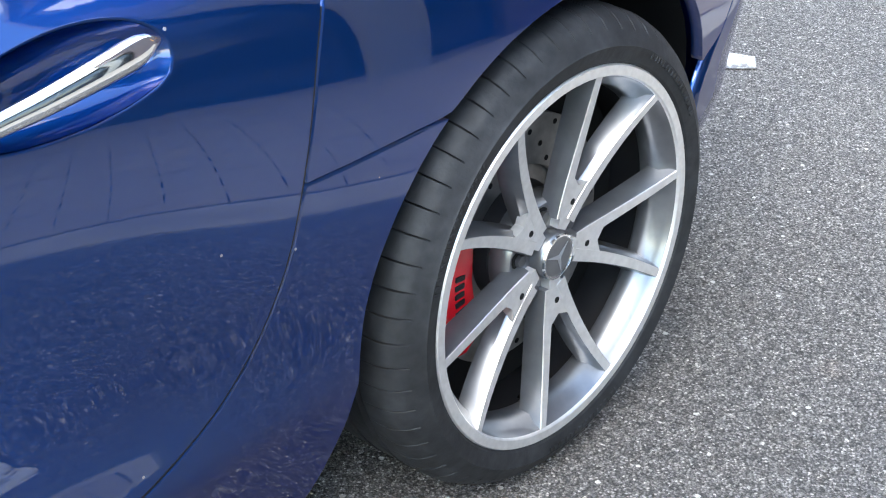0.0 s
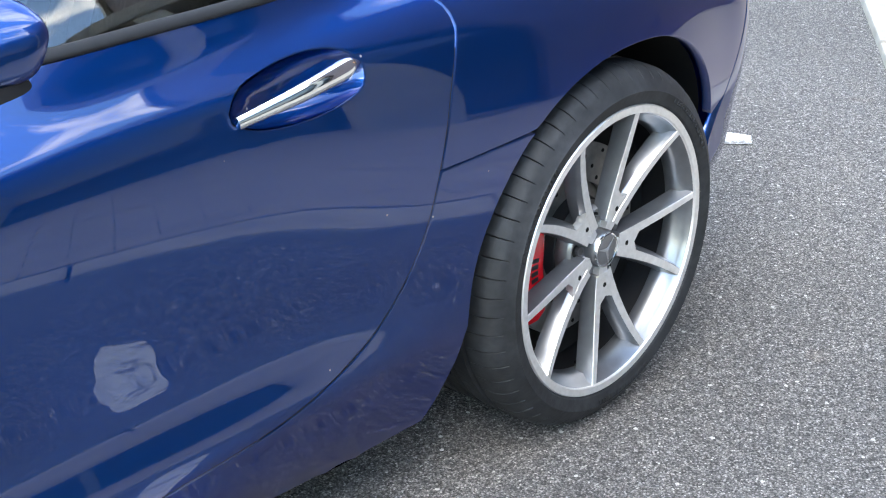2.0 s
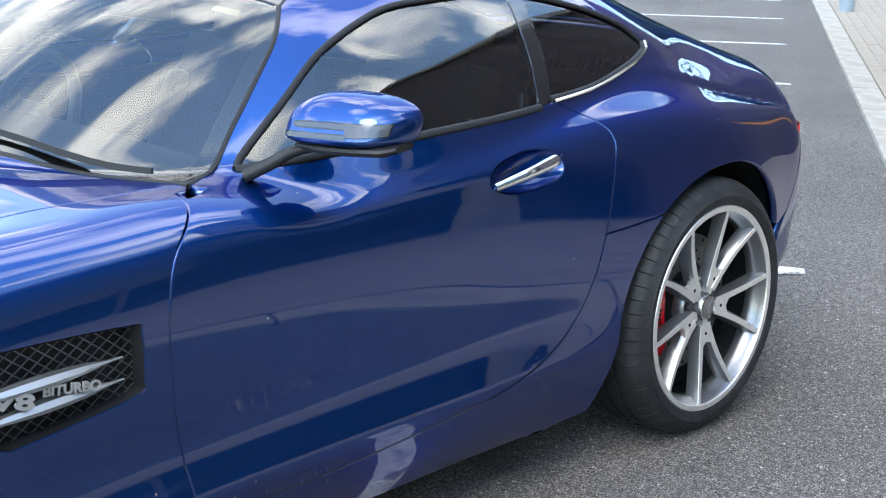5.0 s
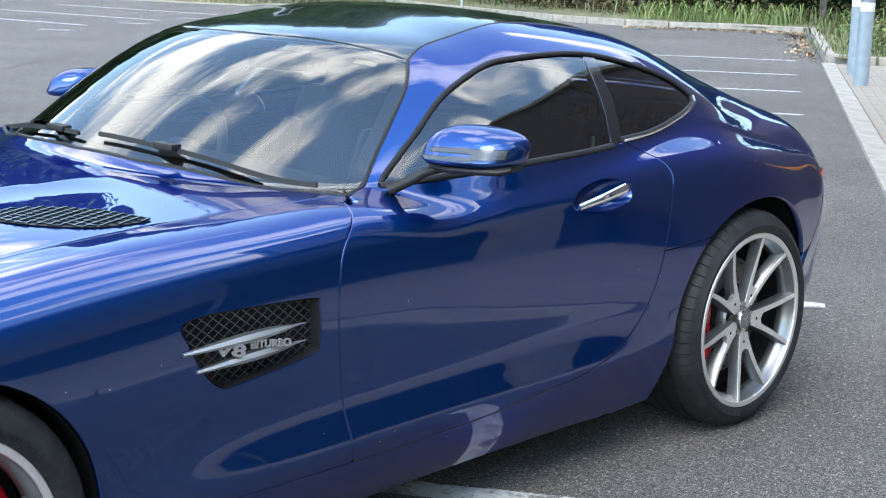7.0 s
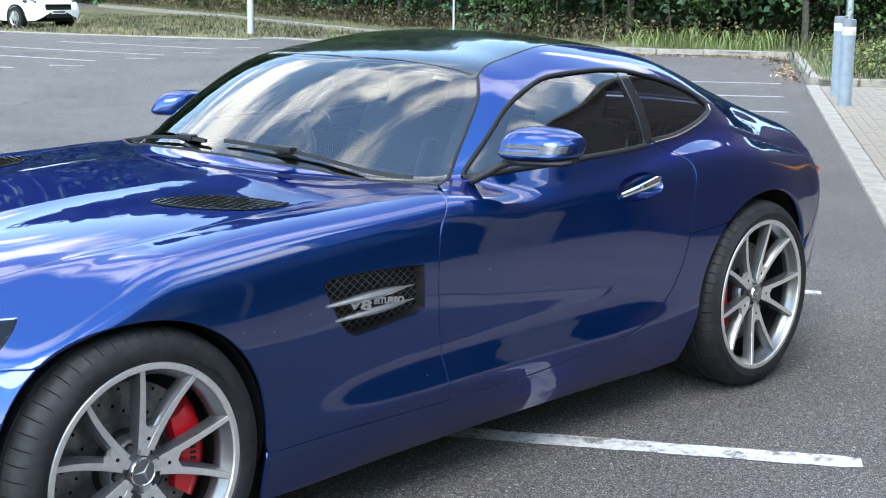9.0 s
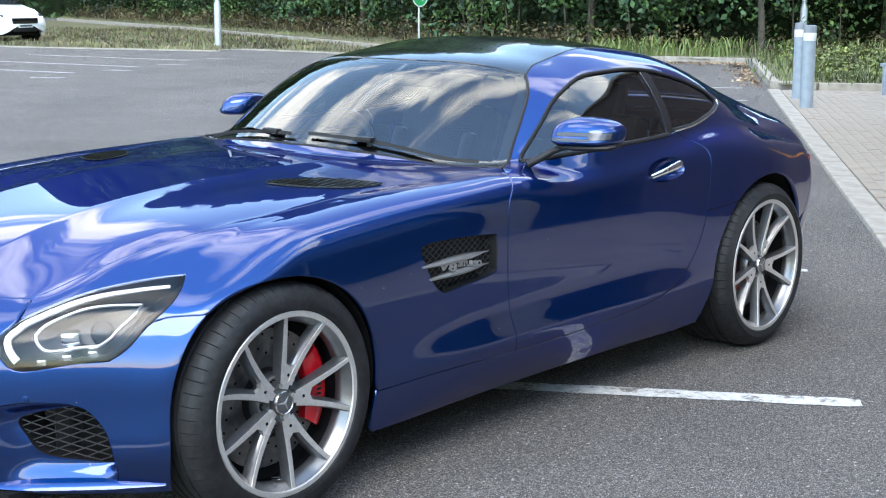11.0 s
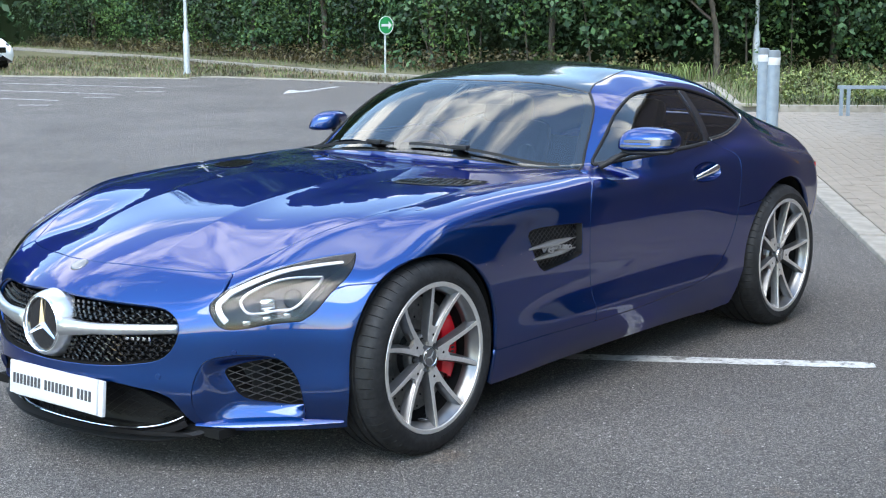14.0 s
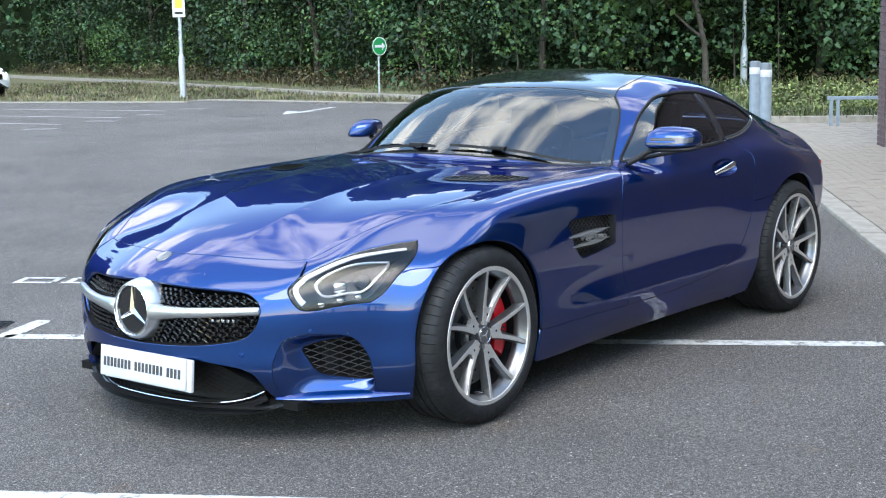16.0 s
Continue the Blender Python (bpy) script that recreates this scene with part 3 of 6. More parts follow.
def net(outer, holes, view, h, scale=1.0, f=None):
    """Fills the outline: points, triangles and the form's normals."""
    loops = [resample(outer, h)] + [resample(k, h * .7) for k in holes]
    flat = [view.flat(k) for k in loops]
    hh = h / scale
    lo, hi = flat[0].min(0), flat[0].max(0)
    gx, gy = np.meshgrid(np.arange(lo[0], hi[0], hh), np.arange(lo[1], hi[1], hh * .866))
    gx = gx + (np.arange(gx.shape[0]) % 2)[:, None] * hh / 2
    g = np.stack([gx.ravel(), gy.ravel()], 1)
    keep = inside_poly(g, flat[0])
    for k in flat[1:]:
        keep &= ~inside_poly(g, k)
    g = g[keep]
    edge = np.vstack(flat)
    near = np.ones(len(g), bool)
    for i in range(0, len(g), 2000):
        d = ((g[i:i + 2000, None] - edge[None]) ** 2).sum(2).min(1)
        near[i:i + 2000] = d > (.55 * hh) ** 2
    g = g[near]
    allp = np.vstack([edge, g])
    es, k = [], 0
    for q in flat:
        n = len(q)
        es += [(k + i, k + (i + 1) % n) for i in range(n)]
        k += n
    vs, _, fs, *_ = delaunay_2d_cdt([Vector(p) for p in allp], es, [], 0, 1e-7)
    v2 = np.array([tuple(v) for v in vs])
    fs = np.array([t for t in fs if len(t) == 3])
    cen = v2[fs].mean(1)
    ok = inside_poly(cen, flat[0])
    for q in flat[1:]:
        ok &= ~inside_poly(cen, q)
    fs = fs[ok]
    ref = np.vstack(loops)
    p = view.lift(v2, ref, f)
    n = grad(p, f=f)
    a = np.cross(p[fs[:, 1]] - p[fs[:, 0]], p[fs[:, 2]] - p[fs[:, 0]])
    flip = (a * n[fs[:, 0]]).sum(1) < 0
    fs[flip] = fs[flip][:, ::-1]
    return p, fs, n


def panel(name, outer, material, parent, view, holes=(), h=.02, thick=.018, sink=0.0, scale=1.0, label="", mirror=False, f=None, lip=.0010, gap=.0023):
    p, fs, n = net(outer, list(holes), view, h, scale, f)
    p = p - n * sink
    count = {}
    for t in fs:
        for i in range(3):
            a, b = int(t[i]), int(t[(i + 1) % 3])
            count[(a, b)] = 1
    rim = [(a, b) for a, b in count if (b, a) not in count]
    # rounded edge and a return flange
    out = np.zeros_like(p)
    for a, b in rim:
        o = np.cross(p[b] - p[a], n[a])
        out[a] += o
        out[b] += o
    ids = sorted({i for e in rim for i in e})
    o = out[ids] / np.maximum(np.linalg.norm(out[ids], axis=1, keepdims=True), 1e-9)
    p[ids] -= o * (lip + gap)
    r1 = p[ids] + o * lip - n[ids] * lip
    r2 = r1 - n[ids] * thick
    k = len(p)
    m1 = {v: k + i for i, v in enumerate(ids)}
    m2 = {v: k + len(ids) + i for i, v in enumerate(ids)}
    faces = [tuple(int(i) for i in t) for t in fs]
    faces += [(b, a, m1[a], m1[b]) for a, b in rim] + [(m1[b], m1[a], m2[a], m2[b]) for a, b in rim]
    verts = np.vstack([p, r1, r2])
    nn = n[ids] + o * .35
    normals = np.vstack([n, nn / np.linalg.norm(nn, axis=1, keepdims=True), o])
    obs = [mesh_object(name, verts, faces, material, parent, normals, label=label)]
    if mirror:
        s = np.array([1, -1, 1])
        obs.append(mesh_object(name, verts * s, [t[::-1] for t in faces], material, parent, normals * s, label=label))
    return obs


def raw_mesh(name, verts, quads, material, parent=None, smooth=False):
    """A mesh from arrays of corners and four-cornered faces."""
    me = bpy.data.meshes.new(name)
    nv, nf = len(verts), len(quads)
    me.vertices.add(nv)
    me.vertices.foreach_set("co", np.asarray(verts, np.float32).ravel())
    me.loops.add(nf * 4)
    me.loops.foreach_set("vertex_index", np.asarray(quads, np.int32).ravel())
    me.polygons.add(nf)
    me.polygons.foreach_set("loop_start", np.arange(0, nf * 4, 4, dtype=np.int32))
    if smooth:
        me.polygons.foreach_set("use_smooth", np.ones(nf, bool))
    me.update(calc_edges=True)
    me.materials.append(material)
    ob = new(name, me)
    ob.parent = parent
    return ob


# ---------------------------------------------------------------- the coupe
car = empty("car", "dark blue metallic two-door sports coupe parked across bay lines", "car")
SIDE = Slant((0, .80, .60))
REAR = Slant((-.25, .74, .62))
TOP = Slant((0, 0, 1), up=(0, 1, 0))
NOSE = Core((2.35, 0, .40))


def cat(*ls):
    return np.vstack([np.asarray(k) for k in ls])


def flip_y(p):
    return (p * np.array([1, -1, 1]))[::-1]


def arc(cx, cz, rx, rz, a, b, n=40):
    c, s = np.cos(np.radians(np.linspace(a, b, n))), np.sin(np.radians(np.linspace(a, b, n)))
    return list(zip(cx + rx * np.sign(c) * np.abs(c) ** .93, cz + rz * np.sign(s) * np.abs(s) ** .93))


def wheel_arch(cx, cz, ahead, behind, rz, a, b, n=40):
    """An arch with its own reach ahead of and behind its middle."""
    c, s = np.cos(np.radians(np.linspace(a, b, n))), np.sin(np.radians(np.linspace(a, b, n)))
    k = np.where(c > 0, .80, .93)
    return list(zip(cx + np.where(c > 0, ahead, behind) * np.sign(c) * np.abs(c) ** k, cz + rz * np.sign(s) * np.abs(s) ** k))


arch_front = wheel_arch(2.66, .334, .325, .383, .352, -26, 205, 60)
arch_rear = arc(-.038, .343, .416, .365, -24, 202)

# seams, each along the skin
hood_edge = on_top(smooth_line([(3.135, .535), (2.97, .612), (2.82, .668), (2.70, .708), (2.56, .732), (2.40, .740), (2.22, .735), (2.02, .728), (1.85, .728), (1.65, .748), (1.50, .776)], 8))
hood_front = on_top(smooth_line([(3.31, 0.0), (3.30, .10), (3.25, .27), (3.195, .41), (3.135, .535)], 8))
cowl = on_top(smooth_line([(1.50, .776), (1.545, .69), (1.63, .50), (1.71, .25), (1.735, 0)], 8))
door_front = on_side(smooth_line([(1.545, .857), (1.60, .82), (1.648, .77), (1.668, .676), (1.662, .549), (1.646, .431), (1.634, .334), (1.622, .288)], 8))
door_foot = on_side(smooth_line([(1.622, .288), (1.30, .288), (1.03, .302), (.79, .328), (.625, .376), (.543, .434), (.491, .520), (.457, .629), (.428, .734), (.405, .795), (.396, .818)], 8))
door_top = smooth_line(cat(on_top([(.396, .902), (.432, .862)]), on_side([(.505, .909), (.575, .911), (.80, .905), (.95, .900), (1.15, .891), (1.30, .878), (1.385, .868)]), on_top([(1.49, .808), (1.545, .838)])), 8)
door = cat(door_front, door_foot[1:], door_top[1:-1])
handle_line = on_side(smooth_line([(.836, .788), (.805, .815), (.712, .833), (.638, .830), (.599, .808), (.606, .774), (.683, .755), (.772, .756), (.828, .772)], 5, True))
door_l, door_r = panel("door", door, PAINT, car, SIDE, holes=[handle_line], mirror=True)

# front wing
skirt_top = on_side([(1.622, .288), (1.82, .292), (2.03, .294), (2.268, .290)])
head_low = on_nose(smooth_line([(.535, .648), (.562, .60), (.551, .566), (.577, .521), (.603, .493), (.64, .489), (.714, .505), (.785, .512)], 6))
head_out = on_side(smooth_line([(3.08, .512), (3.045, .54), (2.985, .605), (2.878, .682), (2.843, .710)], 6))
head_top = on_top(smooth_line([(2.841, .809), (2.908, .754), (3.012, .684), (3.119, .616), (3.20, .568)], 6))
seam_b = on_side([(2.985, .606), (2.95, .618), (2.915, .622), (2.893, .622)])
arch_f3 = on_side(arch_front)
hit = [i for i, (x, z) in enumerate(arch_front) if x < 2.893 and z > .5][0]
hit2 = [i for i, (x, z) in enumerate(arch_front) if z < .296 and x < 2.5][0]
vent_hole = on_side(smooth_line([(2.085, .690), (1.98, .698), (1.745, .686), (1.726, .672), (1.722, .585), (1.74, .562), (1.94, .540), (1.99, .542), (2.035, .58), (2.075, .65)], 5, True))
wing = cat(hood_edge, on_top([(1.53, .81)]), door_front, skirt_top[1:], arch_f3[hit:hit2][::-1], seam_b[::-1], head_out[3 * 6 - 6:], head_top[1:])
panel("front_wing", wing, PAINT, car, SIDE, holes=[vent_hole], mirror=True)

# bonnet
panel("bonnet", cat(flip_y(hood_front)[:-1], hood_front[:-1], hood_edge[:-1], cowl[:-1], flip_y(cowl)[:-1], flip_y(hood_edge)[:-1]), PAINT, car, TOP)

# front bumper with its openings
low_half = on_nose([(.505, .150), (.49, .19), (.463, .262), (.42, .284), (.29, .307), (.15, .313), (0, .314)])
chin = on_nose([(.80, .145), (.70, .145), (.60, .148), (.515, .150)])
half = cat(hood_front, head_low[1:], head_out[1:3 * 6 - 5], seam_b[1:], arch_f3[:hit + 1][::-1], chin, low_half[1:])
grille_half = [(0, .577), (.18, .567), (.33, .558), (.42, .549), (.470, .522), (.487, .49), (.476, .436), (.434, .391), (.36, .373), (.275, .363), (.14, .356), (0, .353)]
grille_line = smooth_line(grille_half, 5)
grille_hole = on_nose(cat(grille_line, grille_line[1:-1][::-1] * np.array([-1, 1])))
fog_line = smooth_line([(.591, .350), (.644, .374), (.701, .383), (.759, .365), (.784, .303), (.775, .232), (.694, .240), (.633, .259), (.607, .305)], 5, True)
scoop_line = smooth_line([(.560, .385), (.610, .402), (.66, .404), (.714, .397), (.748, .372), (.777, .310), (.781, .235), (.768, .188), (.713, .177), (.62, .173), (.548, .174), (.524, .205), (.522, .27), (.535, .335)], 5, True)


def polar(line, n=72, mid=(.672, .295)):
    """The outline again, at even turns about its middle."""
    d = line - np.array(mid)
    a, r = np.arctan2(d[:, 1], d[:, 0]), np.hypot(d[:, 0], d[:, 1])
    i = np.argsort(a)
    t = np.linspace(-math.pi, math.pi, n, endpoint=False)
    k = np.interp(t, np.r_[a[i] - 2 * math.pi, a[i], a[i] + 2 * math.pi], np.tile(r[i], 3))
    return np.array(mid) + np.stack([np.cos(t) * k, np.sin(t) * k], 1)


scoop_rim, mesh_rim = on_nose(polar(scoop_line)), on_nose(polar(fog_line))
SCOOP = np.array([-.045, -.014, 0])
fog_hole = scoop_rim
bumper = cat(half[:-1], flip_y(half)[:-1])
panel("front_bumper", bumper, PAINT, car, NOSE, holes=[grille_hole, fog_hole, flip_y(fog_hole)], scale=1.0, h=.02)

# side skirt
sk = cat(on_side([(2.262, .30)])[:0], skirt_top[::-1], door_foot[1:56], on_side([(.40, .6172), (.33, .6215), (.243, .6265)]), on_side(arc(-.038, .343, .416, .365, 49, -2, 12)), on_side([(.392, .275), (.425, .21), (.452, .168), (.58, .160), (.7, .157), (.9, .156), (1.2, .156), (1.45, .156), (1.7, .156), (1.9, .156), (2.1, .156), (2.275, .160), (2.275, .22)]))
panel("side_skirt", sk, PAINT, car, Slant((0, 1, .1)), mirror=True)

# side of the cabin, rear quarter
dlo_top = on_side(smooth_line([(1.382, .868), (1.243, .970), (1.098, 1.064), (.908, 1.124), (.751, 1.142), (.560, 1.146), (.399, 1.135), (.26, 1.110), (.136, 1.077), (.03, 1.035), (-.018, .992)], 6))
dlo_rear = on_side(smooth_line([(-.018, .992), (.005, .977), (.15, .949), (.336, .922), (.52, .912)], 6))
screen_edge = on_top(smooth_line([(1.50, .776), (1.36, .711), (1.275, .677), (1.165, .624), (1.093, .556)], 6))
rail = on_top(smooth_line([(1.093, .556), (.99, .515), (.80, .487), (.60, .462), (.3, .445), (0, .43), (-.3, .41), (-.6, .39), (-.80, .36)], 8))
tail_edge = on_top([(-.80, .36), (-.80, .48), (-.74, .62), (-.63, .74)])
arch_r3 = on_side(arch_rear)
rear_low = on_side([(-.60, .68), (-.565, .58), (-.51, .49), (-.451, .40)])
cut = [i for i, (x, z) in enumerate(arch_rear) if z > .40][-1]
cut2 = [i for i, (x, z) in enumerate(arch_rear) if z > .63][0]
quarter = cat(screen_edge[:-1], rail[:-1], tail_edge, rear_low[:-1], arch_r3[cut2:cut][::-1], on_side([(.243, .6265), (.33, .6215), (.40, .6172)]), door_foot[55:], door_top[1:17], dlo_rear[::-1][1:-1], dlo_top[::-1], on_top([(1.40, .806), (1.48, .806)]))
panel("body_side", quarter, PAINT, car, REAR, mirror=True, h=.02)
# rear bumper and hatch, seen edge-on past the wheel
TAIL = Core((-.1, 0, .45), -1.0)
tl_half = cat(on_top([(-.80, 0), (-.80, .2), (-.80, .36)]), tail_edge[1:], rear_low[1:], on_side([(-.452, .30), (-.43, .21)]))
tl_low = np.array([(-.55, .74, .19), (-.8, .6, .19), (-.93, .3, .19), (-.95, 0, .19)])
tlh = cat(tl_half, tl_low)
panel("rear_bumper", cat(tlh[:-1], flip_y(tlh)[:-1]), PAINT, car, TAIL, h=.03)
roof_head = on_top(smooth_line([(1.093, .556), (1.165, .33), (1.215, .14), (1.225, 0)], 8))
hatch_top = on_top([(-.30, .41), (-.30, .2), (-.30, 0)])
rail_a = rail[:49]
panel("roof", cat(roof_head[::-1][:-1], rail_a[:-1], hatch_top[:-1], flip_y(hatch_top)[:-1], flip_y(rail_a)[:-1], flip_y(roof_head[::-1])[:-1]), BLACK, car, TOP, label="black glass roof")
rail_g, rail_b = rail[48:57], rail[56:]
hatch_low = on_top([(-.60, .39), (-.60, .2), (-.60, 0)])
tl_top = on_top([(-.80, .36), (-.80, .2), (-.80, 0)])
panel("rear_screen", cat(hatch_top[::-1][:-1], rail_g[:-1], hatch_low[:-1], flip_y(hatch_low)[:-1], flip_y(rail_g)[:-1], flip_y(hatch_top[::-1])[:-1]), GLASS, car, TOP, thick=.004, sink=.002, label="sloping glass rear screen")
panel("tailgate", cat(hatch_low[::-1][:-1], rail_b[:-1], tl_top[:-1], flip_y(tl_top)[:-1], flip_y(rail_b)[:-1], flip_y(hatch_low[::-1])[:-1]), PAINT, car, TOP)
# glass
scr = cat(screen_edge[:-1], roof_head[:-1], flip_y(roof_head)[:-1], flip_y(screen_edge)[:-1], flip_y(cowl)[:-1], cowl[::-1][:-1])
panel("windscreen", scr, GLASS, car, TOP, thick=.004, sink=.003)
win_low = on_side(smooth_line([(.575, .910), (.75, .904), (.95, .899), (1.15, .89), (1.375, .868)], 6))
front_win = cat(dlo_top[:33], on_side([(.44, 1.138), (.515, 1.02), (.575, .910)]), win_low[1:-1])
panel("side_window", front_win, GLASS, car, SIDE, thick=.004, sink=.004, mirror=True)
rear_win = cat(on_side([(.52, .912), (.46, 1.02), (.385, 1.133)]), dlo_top[39:], dlo_rear[1:-1])
panel("quarter_window", rear_win, TINT, car, SIDE, thick=.004, sink=.004, mirror=True)


# ---------------------------------------------------------------- wheels: axis along +y, the outer face at y = 0
def tyre_mesh(R, rim, w):
    """A low tyre with four grooves round the tread and short cuts across its shoulders."""
    seg, bm = 240, bmesh.new()
    d = .007
    prof = [(rim - .012, -w * .90), (rim + .012, -w * .98), (rim + .045, -w * 1.0), (R - .022, -w * .975), (R - .008, -w * .93), (R - .002, -w * .88)]
    for k in (.74, .58, .42, .26):
        c = -w * k
        prof += [(R, c - .007), (R - d, c - .005), (R - d, c + .005), (R, c + .007)]
    prof += [(R - .002, -w * .13), (R - .006, -w * .09), (R - .013, -w * .05), (R - .024, -w * .012), (R - .040, .004), (rim + .028, .007), (rim + .014, .004), (rim + .007, .002), (rim + .001, -.004), (rim - .014, -.012)]
    cut = {4, 5, 22, 23, 24}
    place = (0, .04, .08, .54)
    rings = []
    for i in range(seg):
        a = 2 * math.pi * (i // 4 + place[i % 4]) / (seg / 4)
        g = .0055 if i % 4 == 1 else 0
        rings.append([bm.verts.new(((r - (g if j in cut else 0)) * math.cos(a), p, (r - (g if j in cut else 0)) * math.sin(a))) for j, (r, p) in enumerate(prof)])
    for i in range(seg):
        a, b = rings[i], rings[(i + 1) % seg]
        for j in range(len(prof) - 1):
            bm.faces.new((a[j], a[j + 1], b[j + 1], b[j]))
    # raised bars round the sidewall where writing is moulded
    rnd = random.Random(3)
    for base in (200, 330, 75):
        a = base
        for _ in range(18):
            wd = rnd.uniform(.6, 1.3)
            t = radians(a)
            r = rim + .022
            box(bm, (r * math.cos(t), .0062, r * math.sin(t)), (.007, .003, wd * .0042), Euler((0, -t, 0)).to_matrix())
            a += wd + .9
    return bm


def spoke_path(R, side):
    """The middle line of a spoke's face: (radius, angle from the pair's middle, y)."""
    rows = []
    for t in np.linspace(0, 1, 9):
        r = .052 + (R - .012 - .052) * t
        rows.append((r, side * radians(13.4 + 4.4 * t ** 1.5), -.031 + .027 * t ** 1.6))
    return rows


def wheel(name, label, R, rim, w, m, front):
    top = empty(name, label, "wheel", m)
    tyre = part("tyre", tyre_mesh(R, rim, w), RUBBER, top, sharp=28)
    bm = bmesh.new()
    lathe(bm, [(rim - .0135, -.0038), (rim - .018, -.014), (rim - .029, -.024), (rim - .033, -.050), (rim - .031, -.055), (rim - .020, -.058), (rim - .010, -.060), (rim - .004, -.02), (rim + .004, -.006)], 96)
    barrel = part("rim", bm, RIM, top)
    # the barrel's inner part is matt black: its shade is put into the colour
    part("inner_barrel", lathe(bmesh.new(), [(rim - .019, -.0585), (rim - .013, -.062), (rim - .013, -w * .93), (rim - .002, -w * .95), (rim - .002, -w * .93), (rim - .009, -.13), (rim - .009, -.061)], 72), MATT, top, "inner wheel barrel coloured black for the shade inside it")
    part("rim_lip", lathe(bmesh.new(), [(rim - .0138, -.0036), (rim - .0132, -.001), (rim - .0115, .0008), (rim + .001, .0012), (rim + .004, -.003)], 120), CUT, top, "machined bright rim lip")
    # spokes in five pairs
    for k in range(5):
        mid = radians(72 * k + 72)
        for side in (-1, 1):
            rows = spoke_path(rim, side)
            bm, bf = bmesh.new(), bmesh.new()
            ra, rf = [], []
            for i, (r, da, y) in enumerate(rows):
                t = i / 8
                a = mid + da
                er, et = Vector((math.cos(a), 0, math.sin(a))), Vector((-math.sin(a), 0, math.cos(a)))
                fw = .0100 - .0030 * t          # half-width of the face
                bw = fw + .0058            # half-width at the back
                dp = .026 + .008 * t            # depth
                c = er * r
                o = et * (-side)                # towards the pair's inside
                step = .0035 + .003 * (1 - t)
                sec = [(-fw, 0), (fw, 0), (fw + .002, -.006), (fw + step, -.010), (bw + .003, -dp), (-bw, -dp), (-fw - .003, -.012)]
                ra.append([bm.verts.new(c + o * s + Vector((0, y + v, 0))) for s, v in sec])
                rf.append([bf.verts.new(c + o * s + Vector((0, y + v, 0))) for s, v in ((-fw, -.001), (-fw + .001, .0012), (fw - .001, .0012), (fw, -.001))])
            for rr, b in ((ra, bm), (rf, bf)):
                n = len(rr[0])
                for i in range(8):
                    for j in range(n):
                        f = (rr[i][j], rr[i][(j + 1) % n], rr[i + 1][(j + 1) % n], rr[i + 1][j])
                        b.faces.new(f if side > 0 else f[::-1])
                b.faces.new(rr[0] if side > 0 else rr[0][::-1])
                b.faces.new(rr[-1][::-1] if side > 0 else rr[-1])
                bmesh.ops.recalc_face_normals(b, faces=b.faces)
            sp = part("spoke", bm, RIM, top, sharp=25)
            part("spoke_face", bf, CUT, sp)
        # web between the pair, with its hole
        er = Vector((math.cos(mid), 0, math.sin(mid)))
        bm = bmesh.new()
        et = Vector((-math.sin(mid), 0, math.cos(mid)))
        vs = [bm.verts.new(er * r + et * s + Vector((0, y, 0))) for r, s, y in ((.036, -.010, -.0316), (.036, .010, -.0316), (.075, .0185, -.0298), (.110, .0215, -.0266), (.104, .0105, -.0272), (.099, 0, -.0277), (.104, -.0105, -.0272), (.110, -.0215, -.0266), (.075, -.0185, -.0298))]
        bm.faces.new(vs[::-1])
        r = bmesh.ops.extrude_face_region(bm, geom=bm.faces[:])
        bmesh.ops.translate(bm, verts=[v for v in r["geom"] if isinstance(v, bmesh.types.BMVert)], vec=(0, -.016, 0))
        bmesh.ops.recalc_face_normals(bm, faces=bm.faces)
        part("spoke_root", bm, CUT, top)
        bm = tube(bmesh.new(), er * .076 + Vector((0, -.035, 0)), er * .076 + Vector((0, -.0288, 0)), .0048, seg=14)
        part("root_hole", bm, VOID, top)
        # lug bolts between the pairs
        a = mid + radians(36)
        e = Vector((math.cos(a), 0, math.sin(a)))
        part("bolt_well", tube(bmesh.new(), e * .056 + Vector((0, -.07, 0)), e * .056 + Vector((0, -.0462, 0)), .0135, seg=20), VOID, top)
        part("wheel_bolt", tube(bmesh.new(), e * .056 + Vector((0, -.06, 0)), e * .056 + Vector((0, -.040, 0)), .0098, .0088, seg=6), BOLT, top)
    part("hub", lathe(bmesh.new(), [(.0001, -.045), (.050, -.0455), (.072, -.048), (.078, -.056), (.080, -.085), (.0001, -.09)], 48), RIM, top)
    cap = part("hub_cap", lathe(bmesh.new(), [(.0001, -.0215), (.024, -.0217), (.028, -.022), (.0315, -.024), (.034, -.030), (.034, -.05), (.0001, -.05)], 48), RIM, top, "grey round hub cap with a raised emblem")
    part("cap_ring", lathe(bmesh.new(), [(.0285, -.022), (.030, -.0206), (.032, -.0212), (.033, -.024)], 48), CHROME, cap)
    bm = bmesh.new()
    for q in range(3):
        a = radians(90 + 120 * q)
        v = Vector((math.cos(a), 0, math.sin(a)))
        s = Vector((-v.z, 0, v.x))
        p = [bm.verts.new(x) for x in (s * .004 + Vector((0, -.021, 0)), -s * .004 + Vector((0, -.021, 0)), v * .028 + Vector((0, -.021, 0)), Vector((0, -.0185, 0)))]
        bm.faces.new((p[0], p[3], p[2]))
        bm.faces.new((p[3], p[1], p[2]))
    bmesh.ops.recalc_face_normals(bm, faces=bm.faces)
    part("emblem", bm, SATIN, cap, smooth=False)
